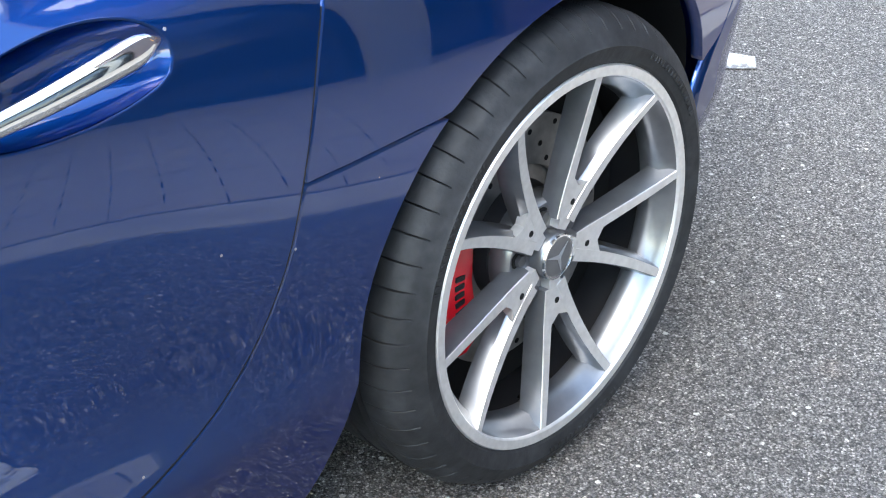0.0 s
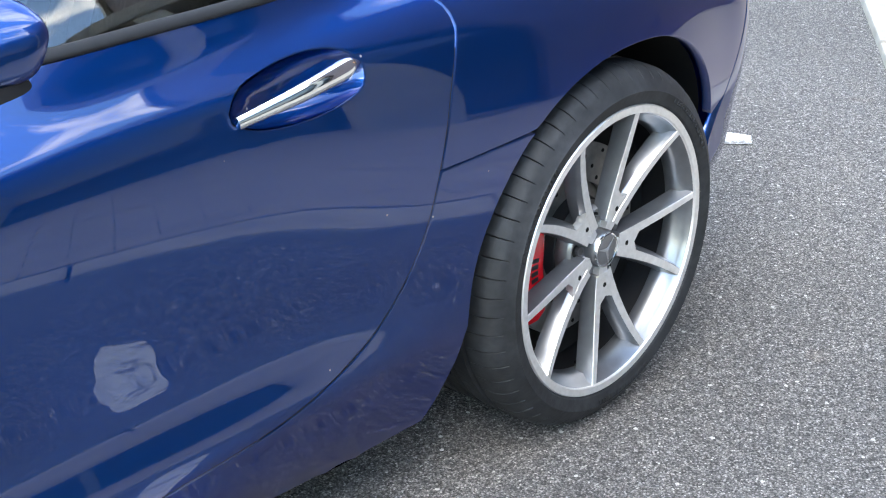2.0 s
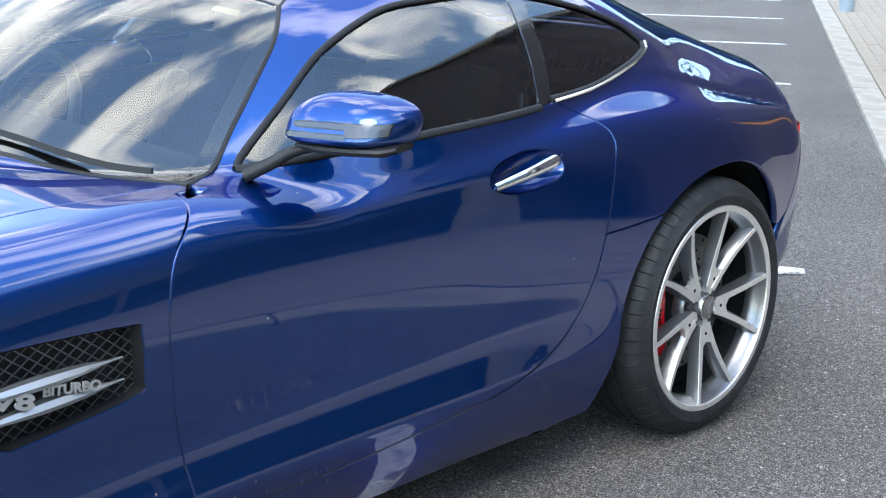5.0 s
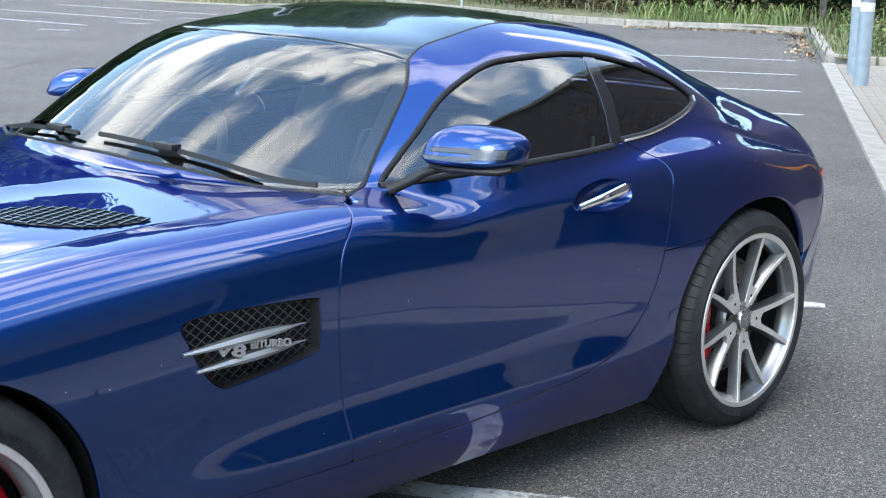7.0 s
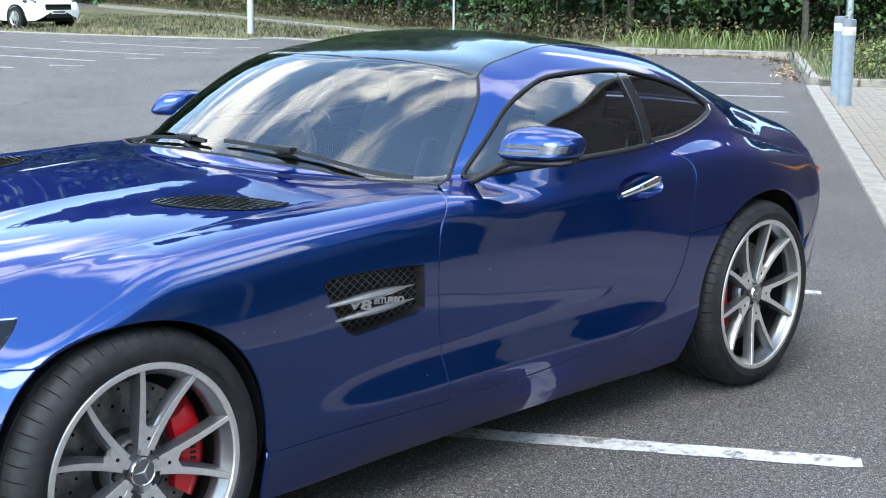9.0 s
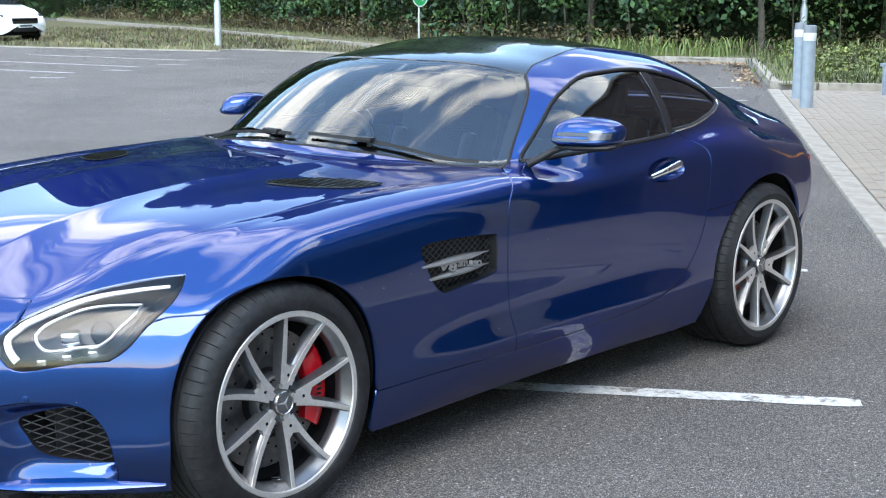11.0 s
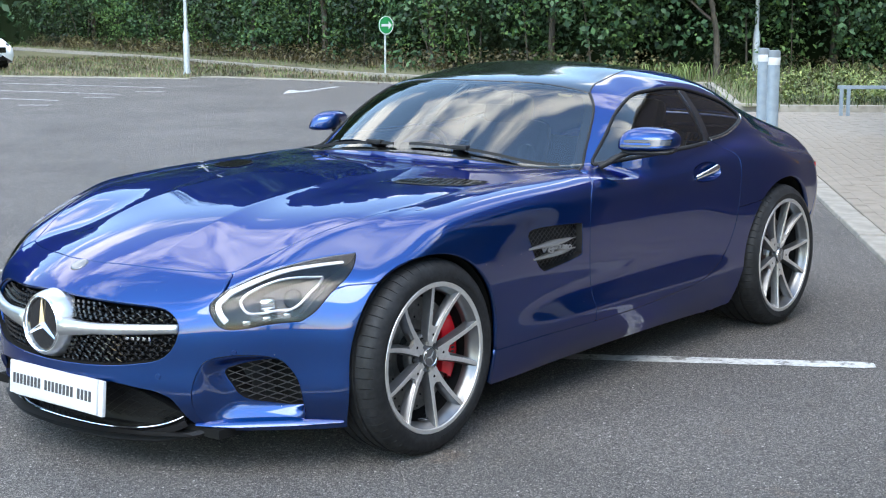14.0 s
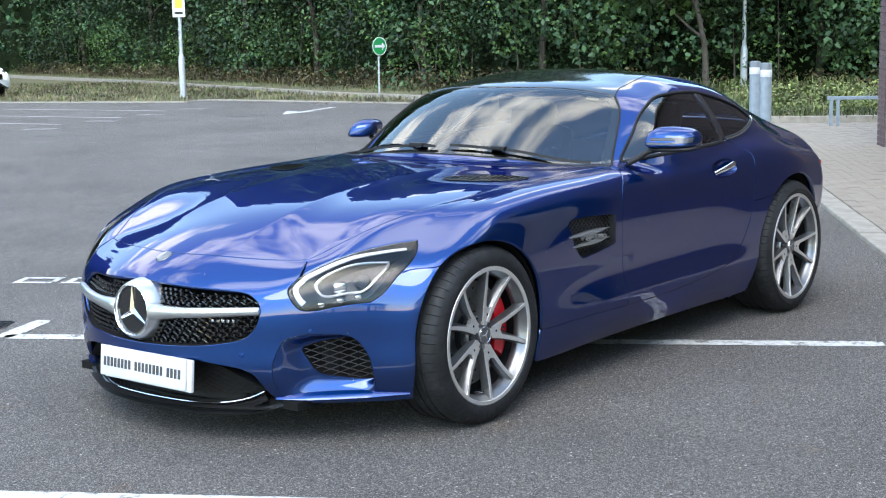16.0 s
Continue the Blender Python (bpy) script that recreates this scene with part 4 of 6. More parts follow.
    # valve
    v = Vector((math.cos(radians(-118)), 0, math.sin(radians(-118)))) if front else Vector((math.cos(radians(-128)), 0, math.sin(radians(-128))))
    part("valve", tube(bmesh.new(), v * (rim - .036) + Vector((0, -.055, 0)), v * (rim - .046) + Vector((0, -.020, 0)), .0055, .0045, 12), CHROME, top)
    return top


def brake(m, r, front):
    top = empty("brake", "drilled steel brake disc with a red caliper behind the wheel spokes", "brake", m)
    disc = part("disc", lathe(bmesh.new(), [(.085, -.10), (r * .60, -.105), (r * .60, -.095), (r, -.095), (r, -.125), (r * .55, -.125)], 72), DISC, top)
    hole = None
    for k in range(48):
        for j, rr in enumerate((.66, .76, .86, .94)):
            if (k + j * 2) % 4 == 0:
                a = 2 * math.pi * (k + .5 * j) / 48
                p = Vector((math.cos(a) * r * rr, -.0955, math.sin(a) * r * rr))
                if hole is None:
                    hole = part("drill_hole", tube(bmesh.new(), Vector((0, 0, 0)), Vector((0, .0012, 0)), .0042, seg=8), VOID, disc).data
                    o = disc.children[0]
                else:
                    o = new("drill_hole", hole)
                    o.parent = disc
                o.matrix_basis = Matrix.Translation(p)
    part("backing_plate", lathe(bmesh.new(), [(r * .9, -.108), (.236, -.108), (.238, -.135), (.0001, -.137)], 48), VOID, top)
    part("disc_bell", lathe(bmesh.new(), [(.0001, -.07), (.07, -.072), (.082, -.08), (.088, -.11)], 48), MATT, top)
    s = -1 if front else 1
    span = 36 if front else 31
    bm = bmesh.new()
    rows = []
    for t in np.linspace(-span, span, 13):
        a = radians((180 if s < 0 else 0) + t + (-2 if front else -6))
        e = Vector((math.cos(a), 0, math.sin(a)))
        edge = 1 - .22 * (abs(t) / span) ** 4
        r0, r1 = r * (1 - .36 * edge), r * 1.07
        rows.append([bm.verts.new(e * q + Vector((0, y, 0))) for q, y in ((r0, -.10), (r0 + .004, -.072), (r0 + .02, -.064), (r1 - .02, -.064), (r1, -.078), (r1 + .006, -.10), (r1 + .006, -.15), (r0, -.15))])
    for a, b in zip(rows, rows[1:]):
        for j in range(8):
            bm.faces.new((a[j], a[(j + 1) % 8], b[(j + 1) % 8], b[j]))
    bm.faces.new(rows[0])
    bm.faces.new(rows[-1][::-1])
    bmesh.ops.recalc_face_normals(bm, faces=bm.faces)
    cal = part("caliper", bm, RED, top, "glossy red brake caliper")
    bm = bmesh.new()
    for k in range(6):
        a = radians((180 if s < 0 else 0) - 11 + 4.6 * k + (-2 if front else -6))
        e = Vector((math.cos(a), 0, math.sin(a)))
        box(bm, e * r * .86 + Vector((0, -.0632, 0)), (.017 if k > 1 else .02, .002, .007 if k > 1 else .004), Euler((0, -a, 0)).to_matrix())
    part("caliper_mark", bm, MATT, cal)
    return top


YF = .962
for x, R, rim, w, front in ((2.63, .334, .2545, .262, True), (0, .338, .2675, .292, False)):
    name = "front_wheel" if front else "rear_wheel"
    lab = "ten-spoke grey alloy wheel with bright spoke faces and low black tyre"
    turn = -34 if front else -45
    a = wheel("wheel", lab, R, rim, w, pose(x, YF, R, 0, turn, 0), front)
    a.name = "wheel"
    copy_thing(a, pose(x, -YF, R, 0, 0, 180))
    b = brake(pose(x, YF, R), .195 if front else .180, front)
    copy_thing(b, pose(x, -YF, R) @ Matrix.Diagonal((1, -1, 1, 1)))


# ---------------------------------------------------------------- the coupe's details
def skin_side(x, z, off=0.0):
    p = on_side([(x, z)])
    return Vector((p + grad(p) * off)[0])


def lift_off(p, off):
    return p + grad(p) * off


def both(name, make, material, label="", parent=None, **kw):
    """A part on the left and its mirror on the right. make() gives a bmesh for the left side."""
    bm = make()
    l = part(name, bm, material, parent or car, label, **kw)
    bm = make()
    bmesh.ops.scale(bm, vec=(1, -1, 1), verts=bm.verts)
    bmesh.ops.reverse_faces(bm, faces=bm.faces)
    r = part(name, bm, material, parent or car, label, **kw)
    return l, r


def lattice(bm, poly, lift, pitch, angles, r, deep=0.0, squash=1.0):
    """Crossing bars that fill a flat outline; lift() carries flat points to space."""
    poly = np.asarray(poly)
    c = poly.mean(0)
    R = np.linalg.norm(poly - c, axis=1).max()
    runs = []
    for ang in angles:
        d = np.array([math.cos(radians(ang)), math.sin(radians(ang)) * squash])
        d /= np.linalg.norm(d)
        n = np.array([-d[1], d[0]])
        for k in range(-int(R / pitch) - 1, int(R / pitch) + 2):
            p = c + n * (k * pitch) + np.arange(-R, R, .008)[:, None] * d
            ok = np.r_[False, inside_poly(p, poly), False].astype(int)
            for i, j in zip(np.where(np.diff(ok) == 1)[0], np.where(np.diff(ok) == -1)[0]):
                if j - i > 2:
                    runs.append(p[np.unique(np.linspace(i, j - 1, 7).astype(int))])
    got = lift(np.vstack(runs))
    k = 0
    for run in runs:
        sweep(bm, got[k:k + len(run)], ring_section(r, 4), up=(.3, .8, .5))
        k += len(run)
    return bm


# ---- door handles in their bowls
def bowl():
    bm = bmesh.new()
    ring = resample(handle_line, .012)
    n = grad(ring)
    c = ring.mean(0)
    prev = [bm.verts.new(p - q * .002) for p, q in zip(ring, n)]
    nm = n.mean(0)
    for k in (.93, .8, .6, .35, .12):
        cur = [bm.verts.new(c + (p - c) * k - nm * (.004 + .034 * (1 - k ** 2.2) ** .8)) for p in ring]
        for i in range(len(ring)):
            j = (i + 1) % len(ring)
            bm.faces.new((prev[i], prev[j], cur[j], cur[i]))
        prev = cur
    bm.faces.new(prev)
    bmesh.ops.recalc_face_normals(bm, faces=bm.faces)
    bmesh.ops.reverse_faces(bm, faces=bm.faces)
    return bm


def handle_bar():
    bm = bmesh.new()
    xs = np.linspace(.832, .608, 25)
    pts, sc = [], []
    for i, x in enumerate(xs):
        t = i / 24
        z = .777 + .031 * t + .006 * math.sin(math.pi * t)
        p = skin_side(x, z)
        pts.append(p + Vector((0, .005 + .015 * math.sin(math.pi * min(t * 1.02, 1)), .0)))
        sc.append((.62 + .50 * min(t / .8, 1)) * (1 - (max(t - .84, 0) / .16) ** 2 * .72))
    sweep(bm, pts, [(.011 * math.cos(a), .0145 * math.sin(a)) for a in np.linspace(0, 2 * math.pi, 14, endpoint=False)], up=(0, 0, 1), scales=sc)
    bmesh.ops.recalc_face_normals(bm, faces=bm.faces)
    return bm


for nm, mk, ma, la in (("handle_bowl", bowl, PAINT, ""), ("door_handle", handle_bar, CHROME, "chrome door handle bar")):
    l, r = both(nm, mk, ma, la)
    l.parent, r.parent = door_l, door_r


# ---- wing vent: mesh, two blades, script
def vent_back():
    bm = bmesh.new()
    ring = resample(vent_hole, .02)
    n = grad(ring)
    a = [bm.verts.new(p - q * .003) for p, q in zip(ring, n)]
    c = ring.mean(0)
    b = [bm.verts.new(c + (p - c) * .93 - np.array([0, .045, 0])) for p in ring]
    for i in range(len(ring)):
        j = (i + 1) % len(ring)
        bm.faces.new((a[i], a[j], b[j], b[i]))
    bm.faces.new(b)
    bmesh.ops.recalc_face_normals(bm, faces=bm.faces)
    bmesh.ops.reverse_faces(bm, faces=bm.faces)
    return bm


def vent_mesh():
    flat = [(p[0], p[2]) for p in resample(vent_hole, .02)]
    return lattice(bmesh.new(), flat, lambda q: [Vector(p) - Vector((0, .026, 0)) for p in on_side(q)], .017, (38, -34), .0014)


def vent_blade(z0, z1, x0, x1):
    def mk():
        bm = bmesh.new()
        pts, sc = [], []
        for t in np.linspace(0, 1, 11):
            p = skin_side(x0 + (x1 - x0) * t, z0 + (z1 - z0) * t)
            pts.append(p + Vector((0, .004 - .012 * t, 0)))
            sc.append(max(.12, (1 - abs(2 * t - .9) ** 3.0)) if t > .45 else .35 + 1.44 * t)
        sweep(bm, pts, [(-.012, -.0075), (.006, -.0095), (.011, -.001), (.005, .0085), (-.012, .009)], scales=[min(s, 1.0) for s in sc])
        bmesh.ops.recalc_face_normals(bm, faces=bm.faces)
        return bm
    return mk


both("vent_housing", vent_back, MATT)
both("vent_mesh", vent_mesh, BOLT, "black diamond mesh in the wing vent")
both("vent_blade", vent_blade(.632, .636, 2.092, 1.760), SATIN, "satin silver vent blade")
both("vent_blade", vent_blade(.590, .597, 2.060, 1.758), SATIN, "satin silver vent blade")


def text_part(name, body, size, m, material, parent, depth=.0015, sx=1.0, slant=.22):
    c = bpy.data.curves.new(name, "FONT")
    c.body, c.size, c.extrude, c.align_x, c.align_y = body, size, depth, "CENTER", "CENTER"
    c.bevel_depth, c.offset = .0003, size * .03
    tmp = new(name, c)
    dg = bpy.context.evaluated_depsgraph_get()
    me = bpy.data.meshes.new_from_object(tmp.evaluated_get(dg))
    bpy.data.objects.remove(tmp)
    me.materials.clear()
    me.materials.append(material)
    ob = new(name, me)
    ob.parent = parent
    shear = Matrix.Identity(4)
    shear[0][1] = slant
    ob.matrix_basis = m @ Matrix.Diagonal((sx, 1, 1, 1)) @ shear
    return ob


def lying(p, right, up):
    r, u = Vector(right).normalized(), Vector(up)
    n = r.cross(u).normalized()
    u = n.cross(r)
    m = Matrix((r, u, n)).transposed().to_4x4()
    m.translation = p
    return m


for s in (1, -1):
    p = skin_side(1.972, .6165, .002)
    p2 = skin_side(1.865, .6115, .002)
    p.y, p2.y = s * p.y, s * p2.y
    text_part("script", "V8", .032, lying(p, (-s, 0, .02), (0, 0, 1)), SATIN, car, sx=1.95)
    text_part("script", "BITURBO", .0225, lying(p2, (-s, 0, .02), (0, 0, 1)), SATIN, car, sx=1.08)


# ---- grille
def nose_pts(q, off):
    p = on_nose(q)
    return [Vector(v) for v in lift_off(p, off)]


flat_g = np.vstack([grille_line, grille_line[1:-1][::-1] * np.array([-1, 1])])


def grille_back():
    bm = bmesh.new()
    ring = resample(grille_hole, .02)
    a = [bm.verts.new(p - q * .003) for p, q in zip(ring, grad(ring))]
    b = [bm.verts.new((p[0] - .07, p[1] * .98, .466 + (p[2] - .466) * .96)) for p in ring]
    k = [bm.verts.new((3.36 - .32 * p[1] ** 2 * 1.2 - .03, p[1] * .5, .466 + (p[2] - .466) * .5)) for p in ring]
    for i in range(len(ring)):
        j = (i + 1) % len(ring)
        bm.faces.new((a[i], a[j], b[j], b[i]))
        bm.faces.new((b[i], b[j], k[j], k[i]))
    bm.faces.new(k)
    bmesh.ops.recalc_face_normals(bm, faces=bm.faces)
    bmesh.ops.reverse_faces(bm, faces=bm.faces)
    return bm


part("grille_shell", grille_back(), VOID, car)
bm = lattice(bmesh.new(), flat_g, lambda q: nose_pts(q, -.030), .021, (28, -28), .0024)
grille = part("grille", bm, BLACK, car, "black diamond-mesh radiator grille")
bm, studs = bmesh.new(), []
for i in range(-22, 23):
    for j in range(-6, 7):
        studs.append((i * .0224 + (j % 2) * .0112, .466 + j * .0165))
studs = np.array(studs)
for p in nose_pts(studs[inside_poly(studs, flat_g)], -.026):
    box(bm, p, (.012, .011, .0085))
part("grille_studs", bm, BLACK, grille)


def bar_side():
    bm = bmesh.new()
    pts, sc = [], []
    for t in np.linspace(.09, .488, 13):
        p = nose_pts([(t, .468 + .045 * t)], .004)[0]
        pts.append(p)
        sc.append(1.25 - .55 * min((t - .09) / .15, 1) ** .7 - .12 * max(t - .3, 0) / .19)
    sweep(bm, pts, [(-.020, -.022), (.012, -.026), (.020, -.010), (.020, .008), (.010, .024), (-.020, .022)], scales=sc)
    bmesh.ops.bevel(bm, geom=bm.edges[:], offset=.003, segments=1, affect="EDGES")
    bmesh.ops.recalc_face_normals(bm, faces=bm.faces)
    return bm


both("grille_bar", bar_side, SATIN, "satin silver bar across the grille")
ST = pose(3.478, 0, .468, 0, -4, 0) @ pose(0, 0, 0, 0, 0, -90)
o = part("emblem_collar", lathe(bmesh.new(), [(.118, -.055), (.112, -.02), (.104, .006), (.097, .018), (.090, .019), (.088, .012)], 64), SATIN, car, "round satin silver collar in the middle of the grille")
o.matrix_basis = ST
o2 = part("emblem_disc", lathe(bmesh.new(), [(.0001, .014), (.089, .012)], 48), BLACK, o)
o2 = part("emblem_ring", lathe(bmesh.new(), [(.085, .010), (.086, .021), (.090, .025), (.094, .021), (.095, .010)], 64), CHROME, o)
bm = bmesh.new()
for q in range(3):
    a = radians(90 + 120 * q)
    v = Vector((math.cos(a), 0, math.sin(a)))
    s = Vector((-v.z, 0, v.x))
    Y = Vector((0, 1, 0))
    p = [bm.verts.new(x) for x in (s * .012 + Y * .014, -s * .012 + Y * .014, v * .086 + s * .002 + Y * .016, v * .086 - s * .002 + Y * .016, Y * .028, v * .086 + Y * .020)]
    bm.faces.new((p[0], p[4], p[5], p[2]))
    bm.faces.new((p[4], p[1], p[3], p[5]))
bmesh.ops.recalc_face_normals(bm, faces=bm.faces)
part("emblem_bars", bm, CHROME, o, smooth=False)
# small round badge on the nose
p = nose_pts([(0, .644)], .001)[0]
nb = Vector(grad(np.array([p]))[0])
bd = part("nose_badge", lathe(bmesh.new(), [(.0001, .004), (.018, .0038), (.022, .003), (.026, .0035), (.030, .001), (.031, -.002)], 40), RIM, car, "small round silver badge")
bd.matrix_basis = Matrix.Translation(p) @ nb.to_track_quat("Y", "Z").to_matrix().to_4x4()
# mark under the bar
bm = bmesh.new()
for k in range(5):
    q = nose_pts([(.335 + .017 * k, .452)], -.012)[0]
    box(bm, q, (.004, .013, .011 if k > 1 else .009), bevel=.001)
part("grille_mark", bm, CHROME, car)


# ---- lower front: intake, splitter, plate, side intakes
def low_box():
    bm = bmesh.new()
    ys = np.linspace(-.5, .5, 21)
    rows = []
    for y in ys:
        zt = .312 - .10 * max(abs(y) - .30, 0) / .18
        p = nose_pts([(y, .24)], 0)[0]
        rows.append([bm.verts.new(v) for v in ((p.x - .015, y, zt), (p.x - .13, y * .95, zt - .01), (p.x - .13, y * .95, .14), (p.x - .01, y, .135))])
    for a, b in zip(rows, rows[1:]):
        for j in range(3):
            bm.faces.new((a[j], a[j + 1], b[j + 1], b[j]))
    return bm


part("lower_intake", low_box(), MATT, car)
bm = lattice(bmesh.new(), [(-.47, .155), (.47, .155), (.44, .27), (.28, .30), (-.28, .30), (-.44, .27)], lambda q: [Vector((p[0] - .085, p[1], p[2])) for p in on_nose(q)], .02, (30, -30), .0016)
part("intake_mesh", bm, MATT, car)


def lip_path(z, out, y1):
    pts = []
    for y in np.linspace(-y1, y1, 41):
        x = float(nose_p(abs(y))) + out
        pts.append((x, y, z + .05 * (abs(y) / y1) ** 6))
    return pts


bm = sweep(bmesh.new(), lip_path(.112, -.108, .52), [(-.06, -.010), (.055, -.012), (.068, -.004), (.056, .008), (-.06, .012)])
bmesh.ops.recalc_face_normals(bm, faces=bm.faces)
part("splitter", bm, MATT, car, "gloss black front splitter")
bm = sweep(bmesh.new(), lip_path(.124, -.078, .455), [(-.03, -.016), (.022, -.014), (.026, .006), (.015, .016), (-.03, .016)])
bmesh.ops.recalc_face_normals(bm, faces=bm.faces)
part("splitter_beam", bm, BLACK, car)
bm = sweep(bmesh.new(), lip_path(.143, -.048, .462), ring_section(.0028, 6))
part("splitter_trim", bm, CHROME, car, "thin bright trim line above the splitter")


def scoop():
    bm = bmesh.new()
    rings = []
    n = grad(scoop_rim)
    for k in (0, .12, .3, .5, .7, .88, 1):
        e = k * k * (3 - 2 * k)
        rings.append([bm.verts.new(v) for v in scoop_rim + (mesh_rim - scoop_rim) * k + SCOOP * e - n * .003 * (1 - k)])
    for a, b in zip(rings, rings[1:]):
        for i in range(len(a)):
            j = (i + 1) % len(a)
            bm.faces.new((a[i], a[j], b[j], b[i]))
    bmesh.ops.recalc_face_normals(bm, faces=bm.faces)
    if bm.faces[0].normal.x < 0:
        bmesh.ops.reverse_faces(bm, faces=bm.faces)
    return bm


def fog_back():
    bm = bmesh.new()
    c = mesh_rim.mean(0)
    a = [bm.verts.new(p + SCOOP) for p in mesh_rim]
    b = [bm.verts.new(c + (p - c) * .9 + SCOOP + np.array([-.09, -.04, 0])) for p in mesh_rim]
    for i in range(len(a)):
        j = (i + 1) % len(a)
        bm.faces.new((a[i], a[j], b[j], b[i]))
    bm.faces.new(b)
    bmesh.ops.recalc_face_normals(bm, faces=bm.faces)
    bmesh.ops.reverse_faces(bm, faces=bm.faces)
    return bm


def fog_mesh():
    q = polar(fog_line)
    return lattice(bmesh.new(), q * .99 + q.mean(0) * .01, lambda k: [v + Vector(SCOOP) + Vector((-.008, -.003, 0)) for v in nose_pts(k, 0)], .021, (26, -26), .0018)


both("intake_scoop", scoop, PAINT, sharp=60)
both("intake_housing", fog_back, MATT)
both("intake_mesh", fog_mesh, BOLT, "black diamond mesh in the side air intake")


def fog_blade():
    bm = bmesh.new()
    p = nose_pts([(.66, .31)], -.03)[0]
    box(bm, p + Vector((-.075, -.026, 0)), (.05, .006, .12), Euler((0, 0, radians(-25))).to_matrix(), bevel=.002)
    return bm


both("intake_blade", fog_blade, MATT)


def winglet():
    bm = bmesh.new()
    ys = np.linspace(.505, .86, 16)
    pts = nose_pts([(y, .172 + .012 * (y - .5)) for y in ys], .002)
    sc = [min(1.0, .35 + 6 * (y - .505), .25 + 7 * (.86 - y)) for y in ys]
    sweep(bm, pts, [(-.03, -.012), (.017, -.010), (.023, -.003), (.019, .004), (.005, .013), (-.02, .034)], up=(0, 0, 1), scales=sc)
    bmesh.ops.recalc_face_normals(bm, faces=bm.faces)
    return bm


both("front_winglet", winglet, PAINT, "blue blade under the side air intake")
for s in (1, -1):
    for y, z in ((.43, .335), (.63, .415)):
        p = nose_pts([(y, z)], .001)[0]
        nb = Vector(grad(np.array([p]))[0])
        bm = lathe(bmesh.new(), [(.0001, .0015), (.008, .001), (.0095, -.001)], 20)
        o = part("parking_sensor", bm, PAINT, car)
        p.y, nb.y = s * p.y, s * nb.y
        o.matrix_basis = Matrix.Translation(p) @ nb.to_track_quat("Y", "Z").to_matrix().to_4x4()
plate = empty("show_plate", "white rectangular plate on front bumper with dark marks", "plate", pose(3.490, .037, .264, 0, -5, 0))
part("plate_body", box(bmesh.new(), (0, 0, 0), (.008, .466, .112), bevel=.003), WHITE, plate)
part("plate_frame", box(bmesh.new(), (-.012, .02, -.004), (.014, .47, .116), bevel=.004), WHITE, plate)
ink = mat("dark_ink", (.05, .05, .055), .5)
y = -.214
for word in (8, 8, 4):
    for k in range(word):
        part("dark_mark", box(bmesh.new(), (.005, y + .008, -.002), (.0016, .0125, .034)), ink, plate, smooth=False)
        y += .0197
    y += .0165
# bracket behind the plate
part("plate_bracket", box(bmesh.new(), (-.035, 0, 0), (.05, .3, .06)), MATT, plate)


# ---- headlamps
lamp_line = cat(head_low[6:], head_out[1:], head_top[1:])
LAMP = Slant((.62, .55, .56))
panel("headlamp_lens", lamp_line, LENS, car, LAMP, thick=.003, sink=.001, mirror=True, h=.018)


def lamp_back():
    bm = bmesh.new()
    ring = resample(lamp_line, .018)
    n = grad(ring)
    c = ring.mean(0)
    nm = n.mean(0)
    a = [bm.verts.new(p - q * .004) for p, q in zip(ring, n)]
    b = [bm.verts.new(c + (p - c) * .94 - q * .03) for p, q in zip(ring, n)]
    d = [bm.verts.new(c + (p - c) * .55 - nm * .075) for p in ring]
    for i in range(len(ring)):
        j = (i + 1) % len(ring)
        bm.faces.new((a[i], a[j], b[j], b[i]))
        bm.faces.new((b[i], b[j], d[j], d[i]))
    bm.faces.new(d)
    bmesh.ops.recalc_face_normals(bm, faces=bm.faces)
    bmesh.ops.reverse_faces(bm, faces=bm.faces)
    return bm


LAMPIN = mat("lamp_housing", (.012, .0125, .014), .3, .2)
LED = mat("led_strip", (.68, .70, .73), .25)
LED.node_tree.nodes["Principled BSDF"].inputs["Emission Color"].default_value = (1, 1, 1, 1)
LED.node_tree.nodes["Principled BSDF"].inputs["Emission Strength"].default_value = .06
both("headlamp_housing", lamp_back, LAMPIN)
lamp_mid = lamp_line.mean(0)


def inset(line, k, off):
    p = lamp_mid + (line - lamp_mid) * k
    return lift_off(march_to(p), off)


def march_to(p):
    for _ in range(4):
        g = grad(p)
        p = p - g * form(*p.T)[:, None] * 1.1
    return p


def led_strip():
    path = cat(head_top[2:], head_low[6:24:2])
    return sweep(bmesh.new(), inset(path, .88, -.014), [(-.011, -.004), (.011, -.004), (.010, .005), (-.010, .005)], up=(.6, .5, .6), scales=list(np.linspace(.4, .95, len(path))))


def led_eye():
    bm = bmesh.new()
    p = inset(resample(lamp_line, .03), .56, -.02)
    return sweep(bm, p, ring_section(.0045, 6), closed=True, up=(.6, .5, .6))


def led_cubes():
    bm = bmesh.new()
    for y, z in ((.655, .508), (.70, .520), (.745, .530)):
        p = nose_pts([(y, z)], -.022)[0]
        box(bm, p, (.02, .024, .016), Euler((0, 0, .8)).to_matrix(), bevel=.003)
    return bm


def lamp_eye():
    bm = bmesh.new()
    p = nose_pts([(.745, .588)], -.045)[0]
    bmesh.ops.create_uvsphere(bm, u_segments=24, v_segments=14, radius=.034, matrix=Matrix.Translation(p))
    return bm


def lamp_reflector():
    bm = bmesh.new()
    p = nose_pts([(.69, .577)], -.05)[0]
    box(bm, p, (.05, .05, .04), Euler((0, 0, .8)).to_matrix(), bevel=.012)
    return bm


both("daylight_strip", led_strip, LED, "white daytime light strip")
both("lamp_ring", led_eye, SATIN)
